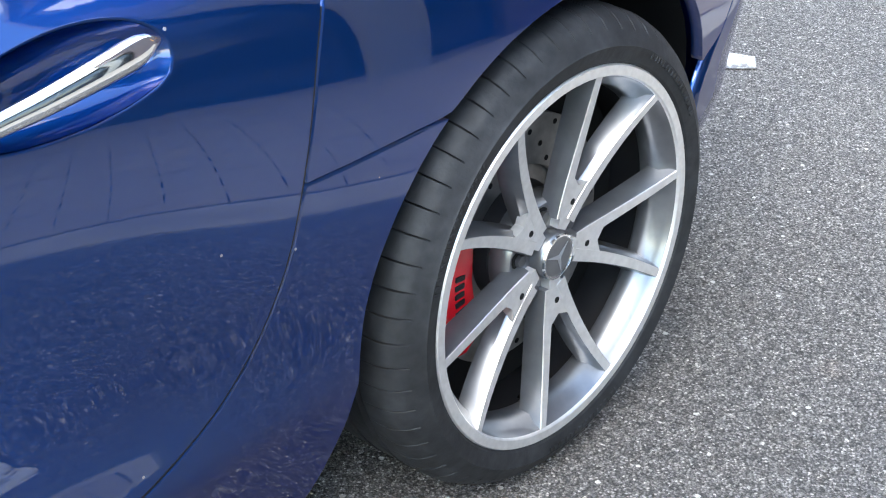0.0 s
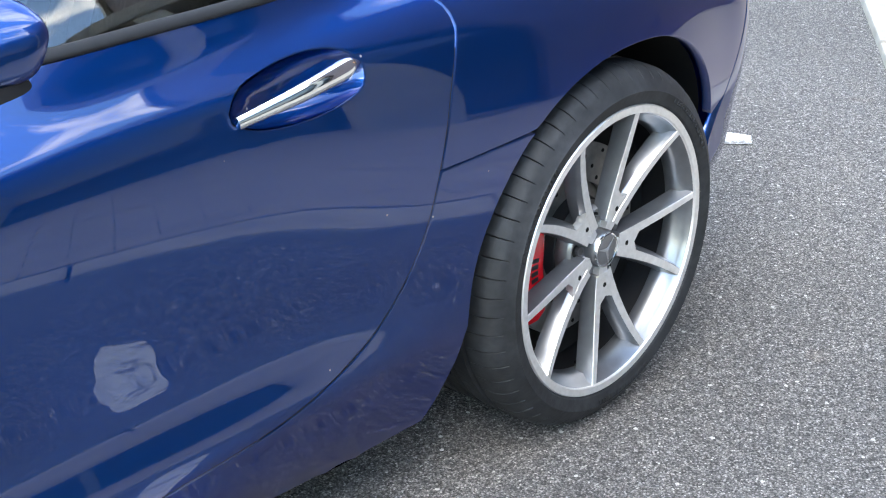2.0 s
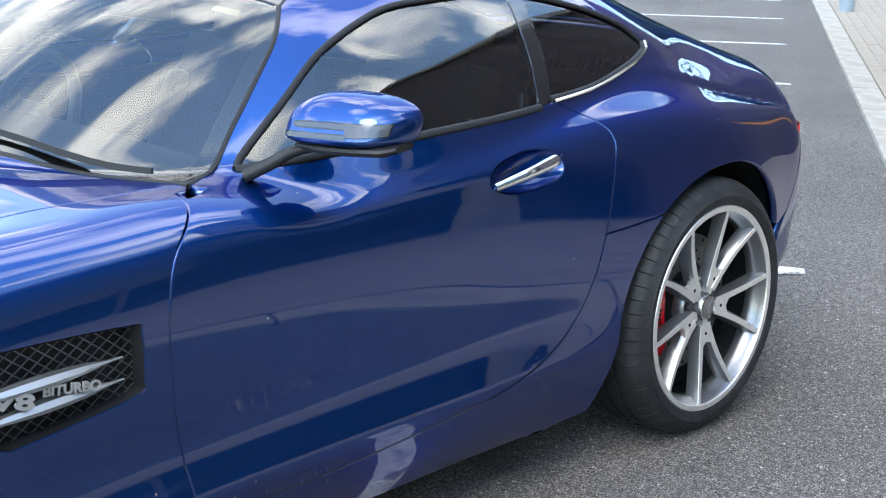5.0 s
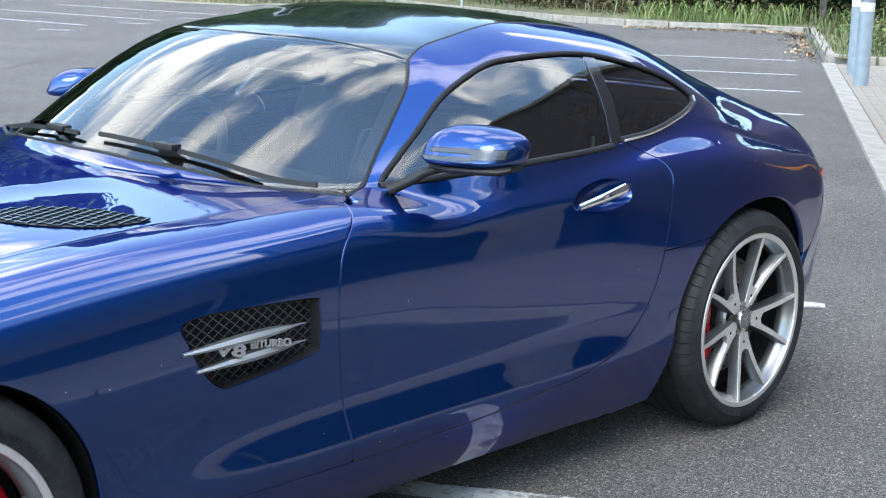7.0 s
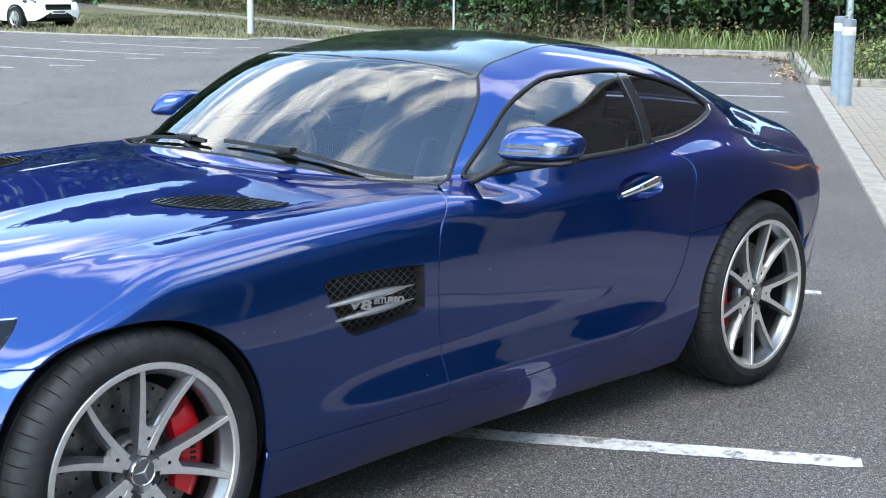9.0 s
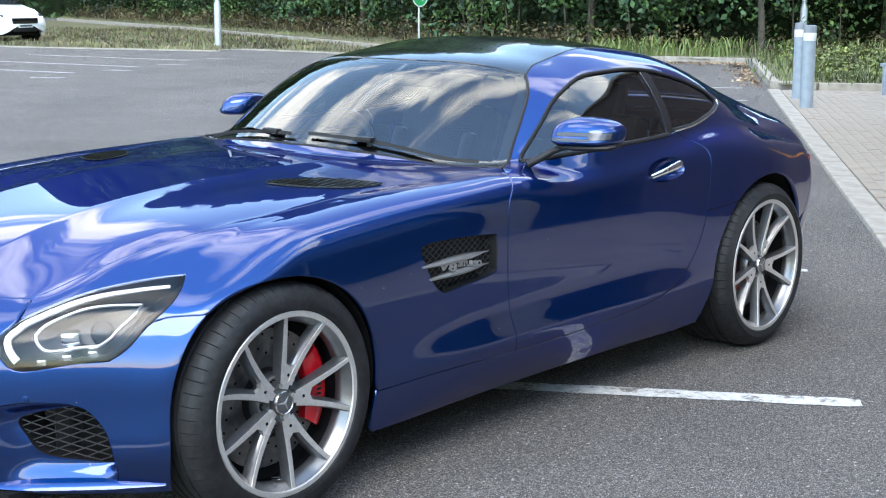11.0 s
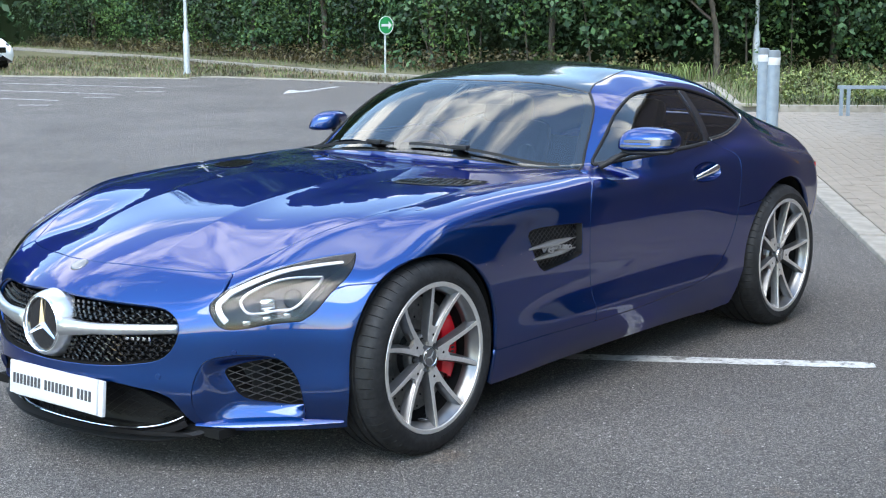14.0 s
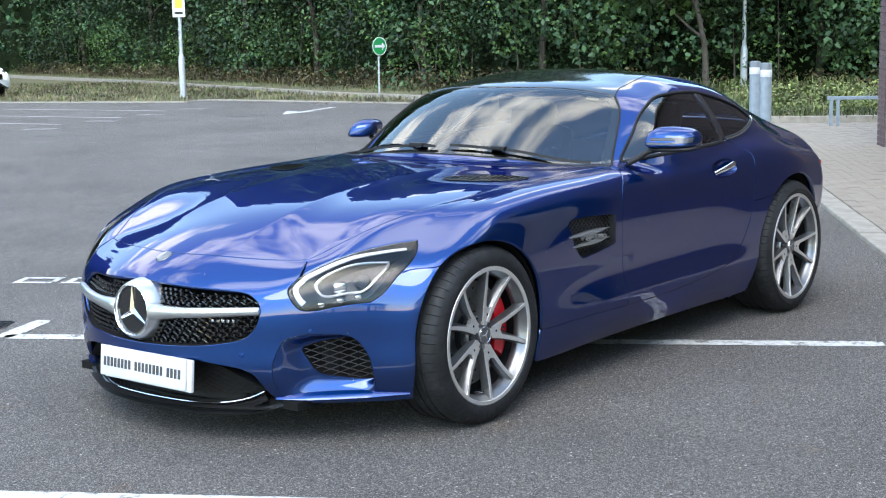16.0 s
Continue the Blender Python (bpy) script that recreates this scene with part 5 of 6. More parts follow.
both("low_beam", led_cubes, CHROME)
both("projector", lamp_eye, BLACK)
both("reflector", lamp_reflector, CHROME)

def soft_section(a, b):
    return [(a * math.copysign(abs(math.cos(t)) ** .6, math.cos(t)), b * math.copysign(abs(math.sin(t)) ** .7, math.sin(t))) for t in np.linspace(0, 2 * math.pi, 16, endpoint=False)]


# ---- trims round the glass
def trim(line, r, off, up=(0, .6, .8)):
    def mk():
        return sweep(bmesh.new(), lift_off(resample(line, .03, closed=False), off), ring_section(r, 6), up=up)
    return mk


def band_trim(line, inward, a, b, mid=(.65, .74, 1.02)):
    """A flat rubber band set a little inside an outline."""
    def mk():
        p = resample(line, .03, closed=False)
        d = np.array(mid) - p
        q = march_to(p + d / np.linalg.norm(d, axis=1, keepdims=True) * inward)
        return sweep(bmesh.new(), q, soft_section(a, b), up=(0, .75, .66))
    return mk


both("window_trim", band_trim(dlo_top, .0068, .0072, .004), MATT, "black rubber window surround")
both("window_trim", band_trim(dlo_rear, .009, .009, .005), MATT, "black rubber window surround")
both("belt_trim", band_trim(win_low, -.004, .009, .005), MATT, "black rubber strip along the window foot")
# black strip laid in the door gap to stand for its shade
both("door_seal", trim(door_foot[:72], .0028, -.0048), MATT, "black strip standing for the shade in the door's shut line")
both("screen_trim", trim(screen_edge, .006, -.002), MATT)
both("roof_trim", trim(rail, .005, -.003), MATT)
both("rear_window_trim", trim(dlo_rear, .004, .006), CHROME)
bp = cat(on_side([(.44, 1.138), (.515, 1.02), (.575, .910)]), on_side([(.52, .912), (.46, 1.02), (.385, 1.133)]))
panel("door_pillar", bp, BLACK, car, SIDE, thick=.02, sink=.002, mirror=True, h=.03, gap=0)


# ---- tail lamps, seen edge-on past the haunch
def tail_lamp():
    line = on_side(smooth_line([(-.60, .715), (-.66, .712), (-.705, .705)], 6))
    return sweep(bmesh.new(), lift_off(line, .001), soft_section(.003, .014), up=(0, 0, 1))


both("tail_lamp", tail_lamp, mat("tail_lamp_red", (.34, .012, .014), .12, 0, .6), "dark red tail lamp")


# ---- bonnet vents, wipers, screen border, sticker
def hood_vent():
    bm = bmesh.new()
    line = smooth_line([(2.245, .445), (2.17, .435), (2.06, .50), (1.97, .665), (2.02, .69), (2.12, .665), (2.22, .56)], 4, True)
    a = lift_off(on_top(line), .0025)
    bm.faces.new([bm.verts.new(p) for p in a])
    bmesh.ops.triangulate(bm, faces=bm.faces)
    return bm


def hood_vent_mesh():
    line = smooth_line([(2.245, .445), (2.17, .435), (2.06, .50), (1.97, .665), (2.02, .69), (2.12, .665), (2.22, .56)], 4, True)
    return lattice(bmesh.new(), line, lambda q: [Vector(v) for v in lift_off(on_top(q), .004)], .022, (20, -70), .0022)


both("bonnet_vent", hood_vent, MATT)
both("bonnet_vent_mesh", hood_vent_mesh, BLACK, "black mesh bonnet vent")


def wiper(pts, r=.007):
    bm = bmesh.new()
    path = lift_off(on_top(smooth_line(pts, 6)), .013)
    sweep(bm, path, [(-.005, -.006), (.005, -.006), (.003, .005), (-.002, .006)])
    return bm


wp = part("wiper", wiper([(1.515, .69), (1.60, .50), (1.665, .27), (1.69, .06)]), MATT, car, "black windscreen wiper")
p = lift_off(on_top([(1.655, .30)]), .014)[0]
part("wiper_joint", box(bmesh.new(), p, (.03, .08, .018), bevel=.005), MATT, wp)
wp = part("wiper", wiper([(1.70, -.02), (1.685, -.22), (1.64, -.42), (1.56, -.62)]), MATT, car, "black windscreen wiper")
p = lift_off(on_top([(1.69, -.13)]), .014)[0]
part("wiper_joint", box(bmesh.new(), p, (.03, .08, .018), bevel=.005), MATT, wp)
part("cowl_trim", sweep(bmesh.new(), lift_off(resample(cat(cowl, flip_y(cowl)[1:]), .03, closed=False), -.003), ring_section(.007, 6), up=(.2, 0, 1)), MATT, car, "black plastic scuttle strip")
# dark border band inside the screen
FRIT = mat("screen_border", (.012, .012, .013), .35)


def frit(line, k):
    ctr = np.array([1.30, 0, 1.03])
    bm = bmesh.new()
    a = lift_off(line, -.015)
    b = lift_off(march_to(ctr + (line - ctr) * k), -.015)
    va, vb = [bm.verts.new(p) for p in a], [bm.verts.new(p) for p in b]
    for i in range(len(va) - 1):
        bm.faces.new((va[i], va[i + 1], vb[i + 1], vb[i]))
    return bm


part("screen_border", frit(cat(screen_edge, roof_head[1:]), .93), FRIT, car)
part("screen_border", frit(flip_y(cat(screen_edge, roof_head[1:])), .93), FRIT, car)
part("screen_border", frit(cat(cowl, flip_y(cowl)[1:]), .90), FRIT, car)
bm = box(bmesh.new(), (0, 0, 0), (.06, .018, .001), bevel=.0004)
stk = part("screen_sticker", bm, mat("cream_label", (.36, .31, .20), .5), car, "small cream label inside the windscreen")
q = on_top([(1.175, .485)])
n = Vector(grad(q)[0])
stk.matrix_basis = Matrix.Translation(Vector(q[0]) - n * .0085) @ n.to_track_quat("Z", "X").to_matrix().to_4x4() @ pose(0, 0, 0, 0, 0, 72)


# ---- mirrors
def cap_point(y, z, front=True, off=0.0):
    """A point of the mirror's shell, at y and z from -1 to 1 across and up it."""
    pz = .82 if z > 0 else .48
    x = max(1 - abs(y) ** (2 / .46) - abs(z) ** (2 / pz), 0) ** (.72 / 2)
    h = 1 - .34 * (max(y + .25, 0) / 1.25) ** 2 - .16 * (max(-.25 - y, 0) / .75) ** 2 if z > 0 else 1.0
    x = x if front else -x
    return Vector((1.235 + x * ((.082 + off) if x > 0 else .055) - .035 * y - .018 * z, .945 + y * (.106 + off), .962 + z * h * ((.058 if z > 0 else .036) + off)))


def mirror_cap():
    bm = bmesh.new()
    bmesh.ops.create_uvsphere(bm, u_segments=56, v_segments=32, radius=1)
    for v in bm.verts:
        x, y, z = v.co
        y, z = math.copysign(abs(y) ** .46, y), math.copysign(abs(z) ** (.82 if z > 0 else .48), z)
        v.co = cap_point(y, z, x >= 0)
    return bm


def mirror_base():
    bm = bmesh.new()
    sweep(bm, [(1.285, .845, .921), (1.272, .875, .921), (1.262, .91, .921), (1.243, .97, .922), (1.226, 1.025, .925), (1.218, 1.048, .930)], soft_section(.060, .0115), scales=[.55, .85, 1, 1, .95, .6])
    bmesh.ops.recalc_face_normals(bm, faces=bm.faces)
    return bm


def mirror_arm():
    bm = bmesh.new()
    sweep(bm, smooth_line([(1.385, .795, .862), (1.350, .825, .884), (1.318, .850, .906), (1.290, .885, .918), (1.262, .93, .921)], 4), soft_section(.0145, .009), scales=list(np.linspace(1.35, .95, 17)))
    bmesh.ops.recalc_face_normals(bm, faces=bm.faces)
    return bm


def mirror_patch(rows, off):
    """A thin lens on the shell's front: rows of (across, low, high)."""
    def mk():
        bm = bmesh.new()
        ys = np.linspace(rows[0][0], rows[-1][0], 22)
        lo, hi = (np.interp(ys, [r[0] for r in rows], [r[k] for r in rows]) for k in (1, 2))
        got = [[bm.verts.new(cap_point(y, a + (b - a) * k / 4, True, off)) for k in range(5)] for y, a, b in zip(ys, lo, hi)]
        for p, q in zip(got, got[1:]):
            for k in range(4):
                bm.faces.new((p[k], q[k], q[k + 1], p[k + 1]))
        bmesh.ops.recalc_face_normals(bm, faces=bm.faces)
        return bm
    return mk


slit_up = [(-.62, .07, .10), (-.5, .02, .15), (0, .04, .18), (.34, .04, .20), (.40, -.30, .21), (.80, -.24, .26), (.93, -.20, .27)]
slit_low = [(-.76, -.36, -.32), (-.68, -.44, -.26), (0, -.42, -.24), (.40, -.38, -.22)]
wide_up = [(a - .02 if a < 0 else a + .012, b - .05, c + .05) for a, b, c in slit_up]
wide_low = [(a - .02 if a < 0 else a, b - .05, c + .05) for a, b, c in slit_low]


def mirror_glass():
    bm = bmesh.new()
    box(bm, (1.1795, .948, .965), (.003, .10, .05), Euler((0, 0, radians(14))).to_matrix(), bevel=.0015)
    return bm


CLEAR = mat("clear_lamp", (.07, .075, .085), .18, .35)
caps = both("wing_mirror", mirror_cap, PAINT, "blue wing mirror cap")
for nm, mk, ma in (("mirror_base", mirror_base, MATT), ("mirror_arm", mirror_arm, MATT), ("indicator_bezel", mirror_patch(wide_up, .0008), BLACK), ("indicator_bezel", mirror_patch(wide_low, .0008), BLACK), ("mirror_indicator", mirror_patch(slit_up, .0016), CLEAR), ("mirror_indicator", mirror_patch(slit_low, .0016), CLEAR), ("mirror_glass", mirror_glass, BLACK)):
    l, r = both(nm, mk, ma)
    if nm == "mirror_arm":
        r.matrix_basis = Matrix.Translation((-.17, -.01, -.01))
    else:
        l.parent, r.parent = caps
        if nm == "mirror_base":
            bpy.data.objects.remove(r)


# the far mirror is folded back
caps[1].matrix_basis = pose(1.10, -.955, .955, 0, 0, -48) @ Matrix.Translation((-1.235, .948, -.968))


# ---- underside, wheel housings, cabin
def out_y(x, z):
    """Just inside the skin."""
    return min(float(on_side([(x, max(z, .2))])[0][1]) - .03, .935)


def liner(cx, cz, rx, rz):
    def mk():
        bm = bmesh.new()
        rows = []
        for a in np.linspace(radians(-20), radians(200), 30):
            c, s = math.cos(a), math.sin(a)
            x, z = cx + (rx + .012) * c, cz + (rz + .010) * s
            rows.append([bm.verts.new((x, y, z)) for y in (out_y(x, z), .60)] + [bm.verts.new((cx + .1 * c, .60, cz + .1 * s))])
        for a, b in zip(rows, rows[1:]):
            for j in range(2):
                bm.faces.new((a[j], a[j + 1], b[j + 1], b[j]))
        return bm
    return mk


both("wheel_housing", liner(2.66, .334, .383, .352), VOID)
both("wheel_housing", liner(-.038, .343, .416, .365), VOID)
bm = box(bmesh.new(), (1.34, 0, .195), (1.76, 1.64, .03))
box(bm, (3.05, 0, .15), (.45, 1.2, .03))
box(bm, (-.62, 0, .19), (.45, 1.3, .03))
part("underbody", bm, VOID, car)
bm = box(bmesh.new(), (1.86, 0, .55), (.04, 1.66, .5))
box(bm, (.05, 0, .6), (.03, 1.2, .5))
box(bm, (-.32, 0, .72), (.7, 1.15, .03))
box(bm, (.95, .84, .55), (1.2, .03, .55))
box(bm, (.95, -.84, .55), (1.2, .03, .55))
part("bulkhead", bm, VOID, car)
TRIM = mat("dark_interior", (.025, .026, .029), .6)
LEATHER = add_noise(mat("black_leather", (.03, .03, .032), .42), 120, (.022, .022, .024), (.042, .042, .045), bump=.2)
bm = bmesh.new()
sweep(bm, [(1.42, y, .80 - .03 * abs(y)) for y in np.linspace(-.72, .72, 15)], [(-.22, -.22), (.20, -.12), (.22, .0), (.05, .06), (-.16, .05), (-.24, -.04)], up=(0, 0, 1))
bmesh.ops.recalc_face_normals(bm, faces=bm.faces)
dash = part("dashboard", bm, TRIM, car, "dark dashboard")
part("console", box(bmesh.new(), (.85, 0, .48), (1.0, .22, .26), bevel=.04), TRIM, car)


def seat(y):
    s = part("seat", box(bmesh.new(), (.82, y, .42), (.50, .50, .16), bevel=.05), LEATHER, car, "black leather seat")
    bm = bmesh.new()
    box(bm, (0, 0, .25), (.13, .50, .58), bevel=.055)
    box(bm, (.05, .20, .20), (.12, .08, .40), bevel=.035)
    box(bm, (.05, -.20, .20), (.12, .08, .40), bevel=.035)
    o = part("backrest", bm, LEATHER, s)
    o.matrix_basis = pose(.58, y, .44, 0, -20, 0)
    bm = box(bmesh.new(), (0, 0, .585), (.10, .26, .17), bevel=.045)
    o = part("headrest", bm, LEATHER, s)
    o.matrix_basis = pose(.58, y, .44, 0, -18, 0)
    bm = box(bmesh.new(), (.40, y + .24 * (1 if y > 0 else -1), .88), (.012, .03, .035), bevel=.004)
    part("belt_buckle", bm, WHITE, s)


seat(.38)
seat(-.38)
bm = bmesh.new()
ring = [(0, .18 * math.cos(a), .18 * math.sin(a)) for a in np.linspace(0, 2 * math.pi, 40, endpoint=False)]
sweep(bm, ring, ring_section(.016, 8), closed=True, up=(1, 0, 0))
box(bm, (.01, 0, 0), (.04, .13, .11), bevel=.02)
box(bm, (.005, 0, 0), (.016, .34, .035), bevel=.006)
box(bm, (.005, 0, -.09), (.016, .04, .17), bevel=.006)
o = part("steering_wheel", bm, TRIM, car, "dark steering wheel")
o.matrix_basis = pose(1.13, -.38, .78, 0, -24, 0)
bm = box(bmesh.new(), (0, 0, 0), (.02, .24, .06), bevel=.012)
o = part("interior_mirror", bm, TRIM, car)
o.matrix_basis = pose(1.06, 0, 1.10, 0, 0, 6)
panel("door_card", cat(on_side([(1.45, .80), (1.45, .40), (.55, .40), (.55, .86), (1.0, .86)])), TRIM, car, Slant((0, 1, .2)), sink=.05, h=.06, mirror=True)


# ---------------------------------------------------------------- the car park
# u runs along the kerb away from the start, v from the kerb into the car park
LOT = pose(-2.443, .405, 0, 0, 0, -148.675)


def setting(name, bm, material, m=None, label="", category="", kind="structure", smooth=False):
    ob = part(name, bm, material, None, smooth=smooth)
    ob.matrix_basis = m if m is not None else LOT
    return tagged(ob, label, category, kind=kind)


def flat(bm, pts, z, thick=0.0):
    """A flat piece with the given outline, z at its top."""
    f = bm.faces.new([bm.verts.new((x, y, z)) for x, y in pts])
    f.normal_update()
    if f.normal.z < 0:
        f.normal_flip()
    if thick:
        r = bmesh.ops.extrude_face_region(bm, geom=[f])
        bmesh.ops.translate(bm, verts=[v for v in r["geom"] if isinstance(v, bmesh.types.BMVert)], vec=(0, 0, thick))
        bmesh.ops.recalc_face_normals(bm, faces=bm.faces)
    return bm


bm = bmesh.new()
bmesh.ops.create_grid(bm, x_segments=1, y_segments=1, size=400)
setting("ground", bm, ASPHALT, pose(0, 0, 0), "worn grey asphalt of a car park", "asphalt")

# painted marks
rng = random.Random(5)


def worn_line(u0, v0, u1, v1, w, z=.0035):
    """A painted line with slightly ragged edges and rounded ends."""
    bm = bmesh.new()
    a, b = Vector((u0, v0, 0)), Vector((u1, v1, 0))
    d = (b - a).normalized()
    s = Vector((-d.y, d.x, 0))
    n = max(int((b - a).length / .05), 2)
    rows = []
    for i in range(n + 1):
        t = i / n
        end = min(i, n - i)
        k = (.72 if end == 0 else .95 if end == 1 else 1) * w / 2
        p = a + d * (b - a).length * t
        rows.append([bm.verts.new(p + s * (k + rng.uniform(-.0035, .0035)) + Vector((0, 0, z))), bm.verts.new(p - s * (k + rng.uniform(-.0035, .0035)) + Vector((0, 0, z)))])
    for x, y in zip(rows, rows[1:]):
        bm.faces.new((x[0], y[0], y[1], x[1]))
    bmesh.ops.recalc_face_normals(bm, faces=bm.faces)
    for f in bm.faces:
        if f.normal.z < 0:
            f.normal_flip()
    return bm


for u, v0, v1, w in ((-3.17, .49, 4.70, .105), (-.72, .49, 4.75, .105), (1.7, .45, 4.7, .1), (4.25, .42, 4.7, .1), (6.72, .40, 4.6, .1), (9.02, .38, 4.6, .1), (11.25, .36, 4.6, .1), (13.75, .34, 4.6, .1), (-5.57, .5, 4.72, .11)):
    tagged(setting("bay_line", worn_line(u, v0, u, v1, w), LINE, None, "worn white painted parking bay line on asphalt", "road marking"), group="bay lines")
setting("bay_tick", worn_line(-3.2, 4.70, -2.76, 4.66, .1), LINE, None, "short white painted corner mark on asphalt", "road marking")
dv = Vector((.37, .93))
for u, v in ((20.1, 11.42), (17.45, 11.45), (15.3, 11.8), (13.1, 12.15), (10.9, 12.4)):
    tagged(setting("bay_line", worn_line(u, v, u + dv.x * 4.8, v + dv.y * 4.8, .1), LINE, None, "worn white painted parking bay line on asphalt", "road marking"), group="far bay lines")
for u, v in ((20.8, 11.03), (18.4, 11.2), (16.2, 11.42), (13.85, 11.66), (-1.62, 5.05)):
    bm = bmesh.new()
    for du, dv2, su, sv in ((0, -.15, .025, .13), (.0, .16, .025, .12), (.16, -.17, .025, .11), (.16, .15, .025, .13), (.08, -.06, .08, .022), (.08, .26, .08, .022), (.1, .04, .07, .02)):
        flat(bm, [(u + du - su, v + dv2 - sv), (u + du + su, v + dv2 - sv), (u + du + su, v + dv2 + sv), (u + du - su, v + dv2 + sv)], .004 + .0004 * (du > .05))
    setting("bay_mark", bm, LINE, None, "small worn white painted bars beside a parking bay", "road marking")
bm = bmesh.new()
flat(bm, [(20.95, 7.92), (19.0, 8.20), (19.0, 8.06), (20.9, 7.78)], .004)
flat(bm, [(19.4, 8.55), (17.95, 8.32), (19.3, 7.85), (19.0, 8.15)], .0045)
setting("road_arrow", bm, LINE, None, "white painted direction arrow on asphalt", "road marking")
bm = bmesh.new()
TAR = mat("tar_seam", (.06, .058, .055), .7)
pts = smooth_line([(6.4, 9.4), (6.7, 8.85), (8.6, 9.05), (10.26, 8.9), (11.4, 8.65), (13.6, 8.45), (15.6, 8.35), (17.6, 8.3)], 10)
for a, b in zip(pts, pts[1:]):
    s = np.array([-(b - a)[1], (b - a)[0]])
    s = s / np.linalg.norm(s) * (.011 + rng.uniform(-.006, .008))
    flat(bm, [a - s, b - s, b + s, a + s], .003)
flat(bm, [(17.45 + .09 * math.cos(a), 9.05 + .40 * math.sin(a)) for a in np.linspace(0, 2 * math.pi, 18, endpoint=False)], .0033)
setting("asphalt_seam", bm, TAR, None, "dark tar seam in the asphalt", "seam")
bm = flat(bmesh.new(), [(-2.98, 4.80), (-2.80, 4.80), (-2.80, 5.12), (-2.98, 5.12)], .006)
gr = setting("drain_grate", bm, MATT, None, "dark iron drain grate set in asphalt", "drain", kind="")
for k in range(4):
    o = part("grate_bar", box(bmesh.new(), (-2.955 + .043 * k, 4.96, .008), (.015, .30, .008)), MATT, gr, smooth=False)

# kerbs: separate stones
def kerb_run(name, pts, h, w, label, step=.915):
    root = empty(name, label, "kerb", LOT, kind="structure")
    line = resample(np.array(pts, float), step, closed=False)
    cache = {}
    for a, b in zip(line, line[1:]):
        d = b - a
        ln = np.linalg.norm(d)
        key = round(ln, 2)
        if key not in cache:
            bm = box(bmesh.new(), (0, 0, h / 2 - .05), (ln - .008, w, h + .1), bevel=.012)
            o = part("kerb_stone", bm, KERB, root, smooth=False)
            cache[key] = o.data
        else:
            o = new("kerb_stone", cache[key])
            o.parent = root
        o.matrix_basis = pose((a[0] + b[0]) / 2, (a[1] + b[1]) / 2, rng.uniform(-.004, .003), 0, 0, math.degrees(math.atan2(d[1], d[0])) + rng.uniform(-.2, .2))
    return root


kerb_run("kerb_path", [(-16, -.065), (13.1, -.065)], .035, .178, "pale concrete flush kerb along block paving")
kerb_run("kerb_bed", [(13.2, -9), (13.2, -.15), (13.6, -.10), (18.4, -.10), (21.0, -.05), (21.2, .6), (21.4, 3.0), (22.4, 4.8), (24.0, 6.5), (26.7, 8.9), (31.8, 12.5), (41, 19), (56, 31)], .13, .14, "pale raised concrete kerb round planting")
kerb_run("kerb_verge", [(22.3, 6.4), (24.3, 9.8), (25.7, 12.3), (24.4, 12.2), (24.9, 14.8), (25.6, 17.7), (29, 27)], .03, .10, "low pale edging kerb along a grass verge")

# verge and planting bed
setting("verge", flat(bmesh.new(), [(22.3, 6.4), (24.3, 9.8), (25.7, 12.3), (24.4, 12.2), (24.9, 14.8), (25.6, 17.7), (29, 27), (55, 31), (41, 19), (31.8, 12.5), (26.7, 8.9), (24, 6.5)], .022), SOIL, None, "dry patchy grass verge behind a low kerb", "grass")
setting("planting_bed", flat(bmesh.new(), [(13.2, -40), (13.2, -.15), (18.4, -.1), (21, -.05), (21.4, 3), (24, 6.5), (26.7, 8.9), (31.8, 12.5), (41, 19), (56, 31), (120, 60), (120, -40)], .10), SOIL, None, "earth bank with weeds behind the kerb", "ground")

# paving: blocks near the kerb
root = empty("pavement", "pale grey block paving between kerb and building", "paving", LOT, kind="structure")
bm = flat(bmesh.new(), [(-16, -.155), (13.13, -.155), (13.13, -9), (-16, -9)], .022)
part("paving_bed", bm, PAVE, root, smooth=False)


# ---------------------------------------------------------------- hedge, trees, plants
def leaves(centres, normals, size, rnd, fold=.25, aspect=.62):
    """Folded leaf quads at the given places: corners and faces."""
    n = len(centres)
    ln = size * rnd.uniform(.6, 1.3, n)[:, None]
    t = rnd.normal(size=(n, 3))
    t -= (t * normals).sum(1, keepdims=True) * normals
    t /= np.linalg.norm(t, axis=1, keepdims=True)
    s = np.cross(normals, t)
    a = centres - t * ln * .5
    b = centres + s * ln * aspect * .5 + normals * ln * fold * .3
    c = centres + t * ln * .5 - normals * ln * .12
    d = centres - s * ln * aspect * .5 + normals * ln * fold * .3
    v = np.stack([a, b, c, d], 1).reshape(-1, 3)
    return v, np.arange(4 * n).reshape(-1, 4)


def clump_leaves(clumps, per, size, rnd):
    """Leaves on the outside of many uneven clumps (x, y, z, radius)."""
    cs, ns = [], []
    for x, y, z, r in clumps:
        k = int(per * r * r)
        d = rnd.normal(size=(k, 3))
        d /= np.linalg.norm(d, axis=1, keepdims=True)
        q = r * (.72 + .36 * rnd.random(k))[:, None]
        p = np.array([x, y, z]) + d * q * np.array([1, 1, .8])
        m = d * .7 + rnd.normal(size=(k, 3)) * .55 + np.array([0, 0, .45])
        cs.append(p)
        ns.append(m / np.linalg.norm(m, axis=1, keepdims=True))
    return leaves(np.vstack(cs), np.vstack(ns), size, rnd)


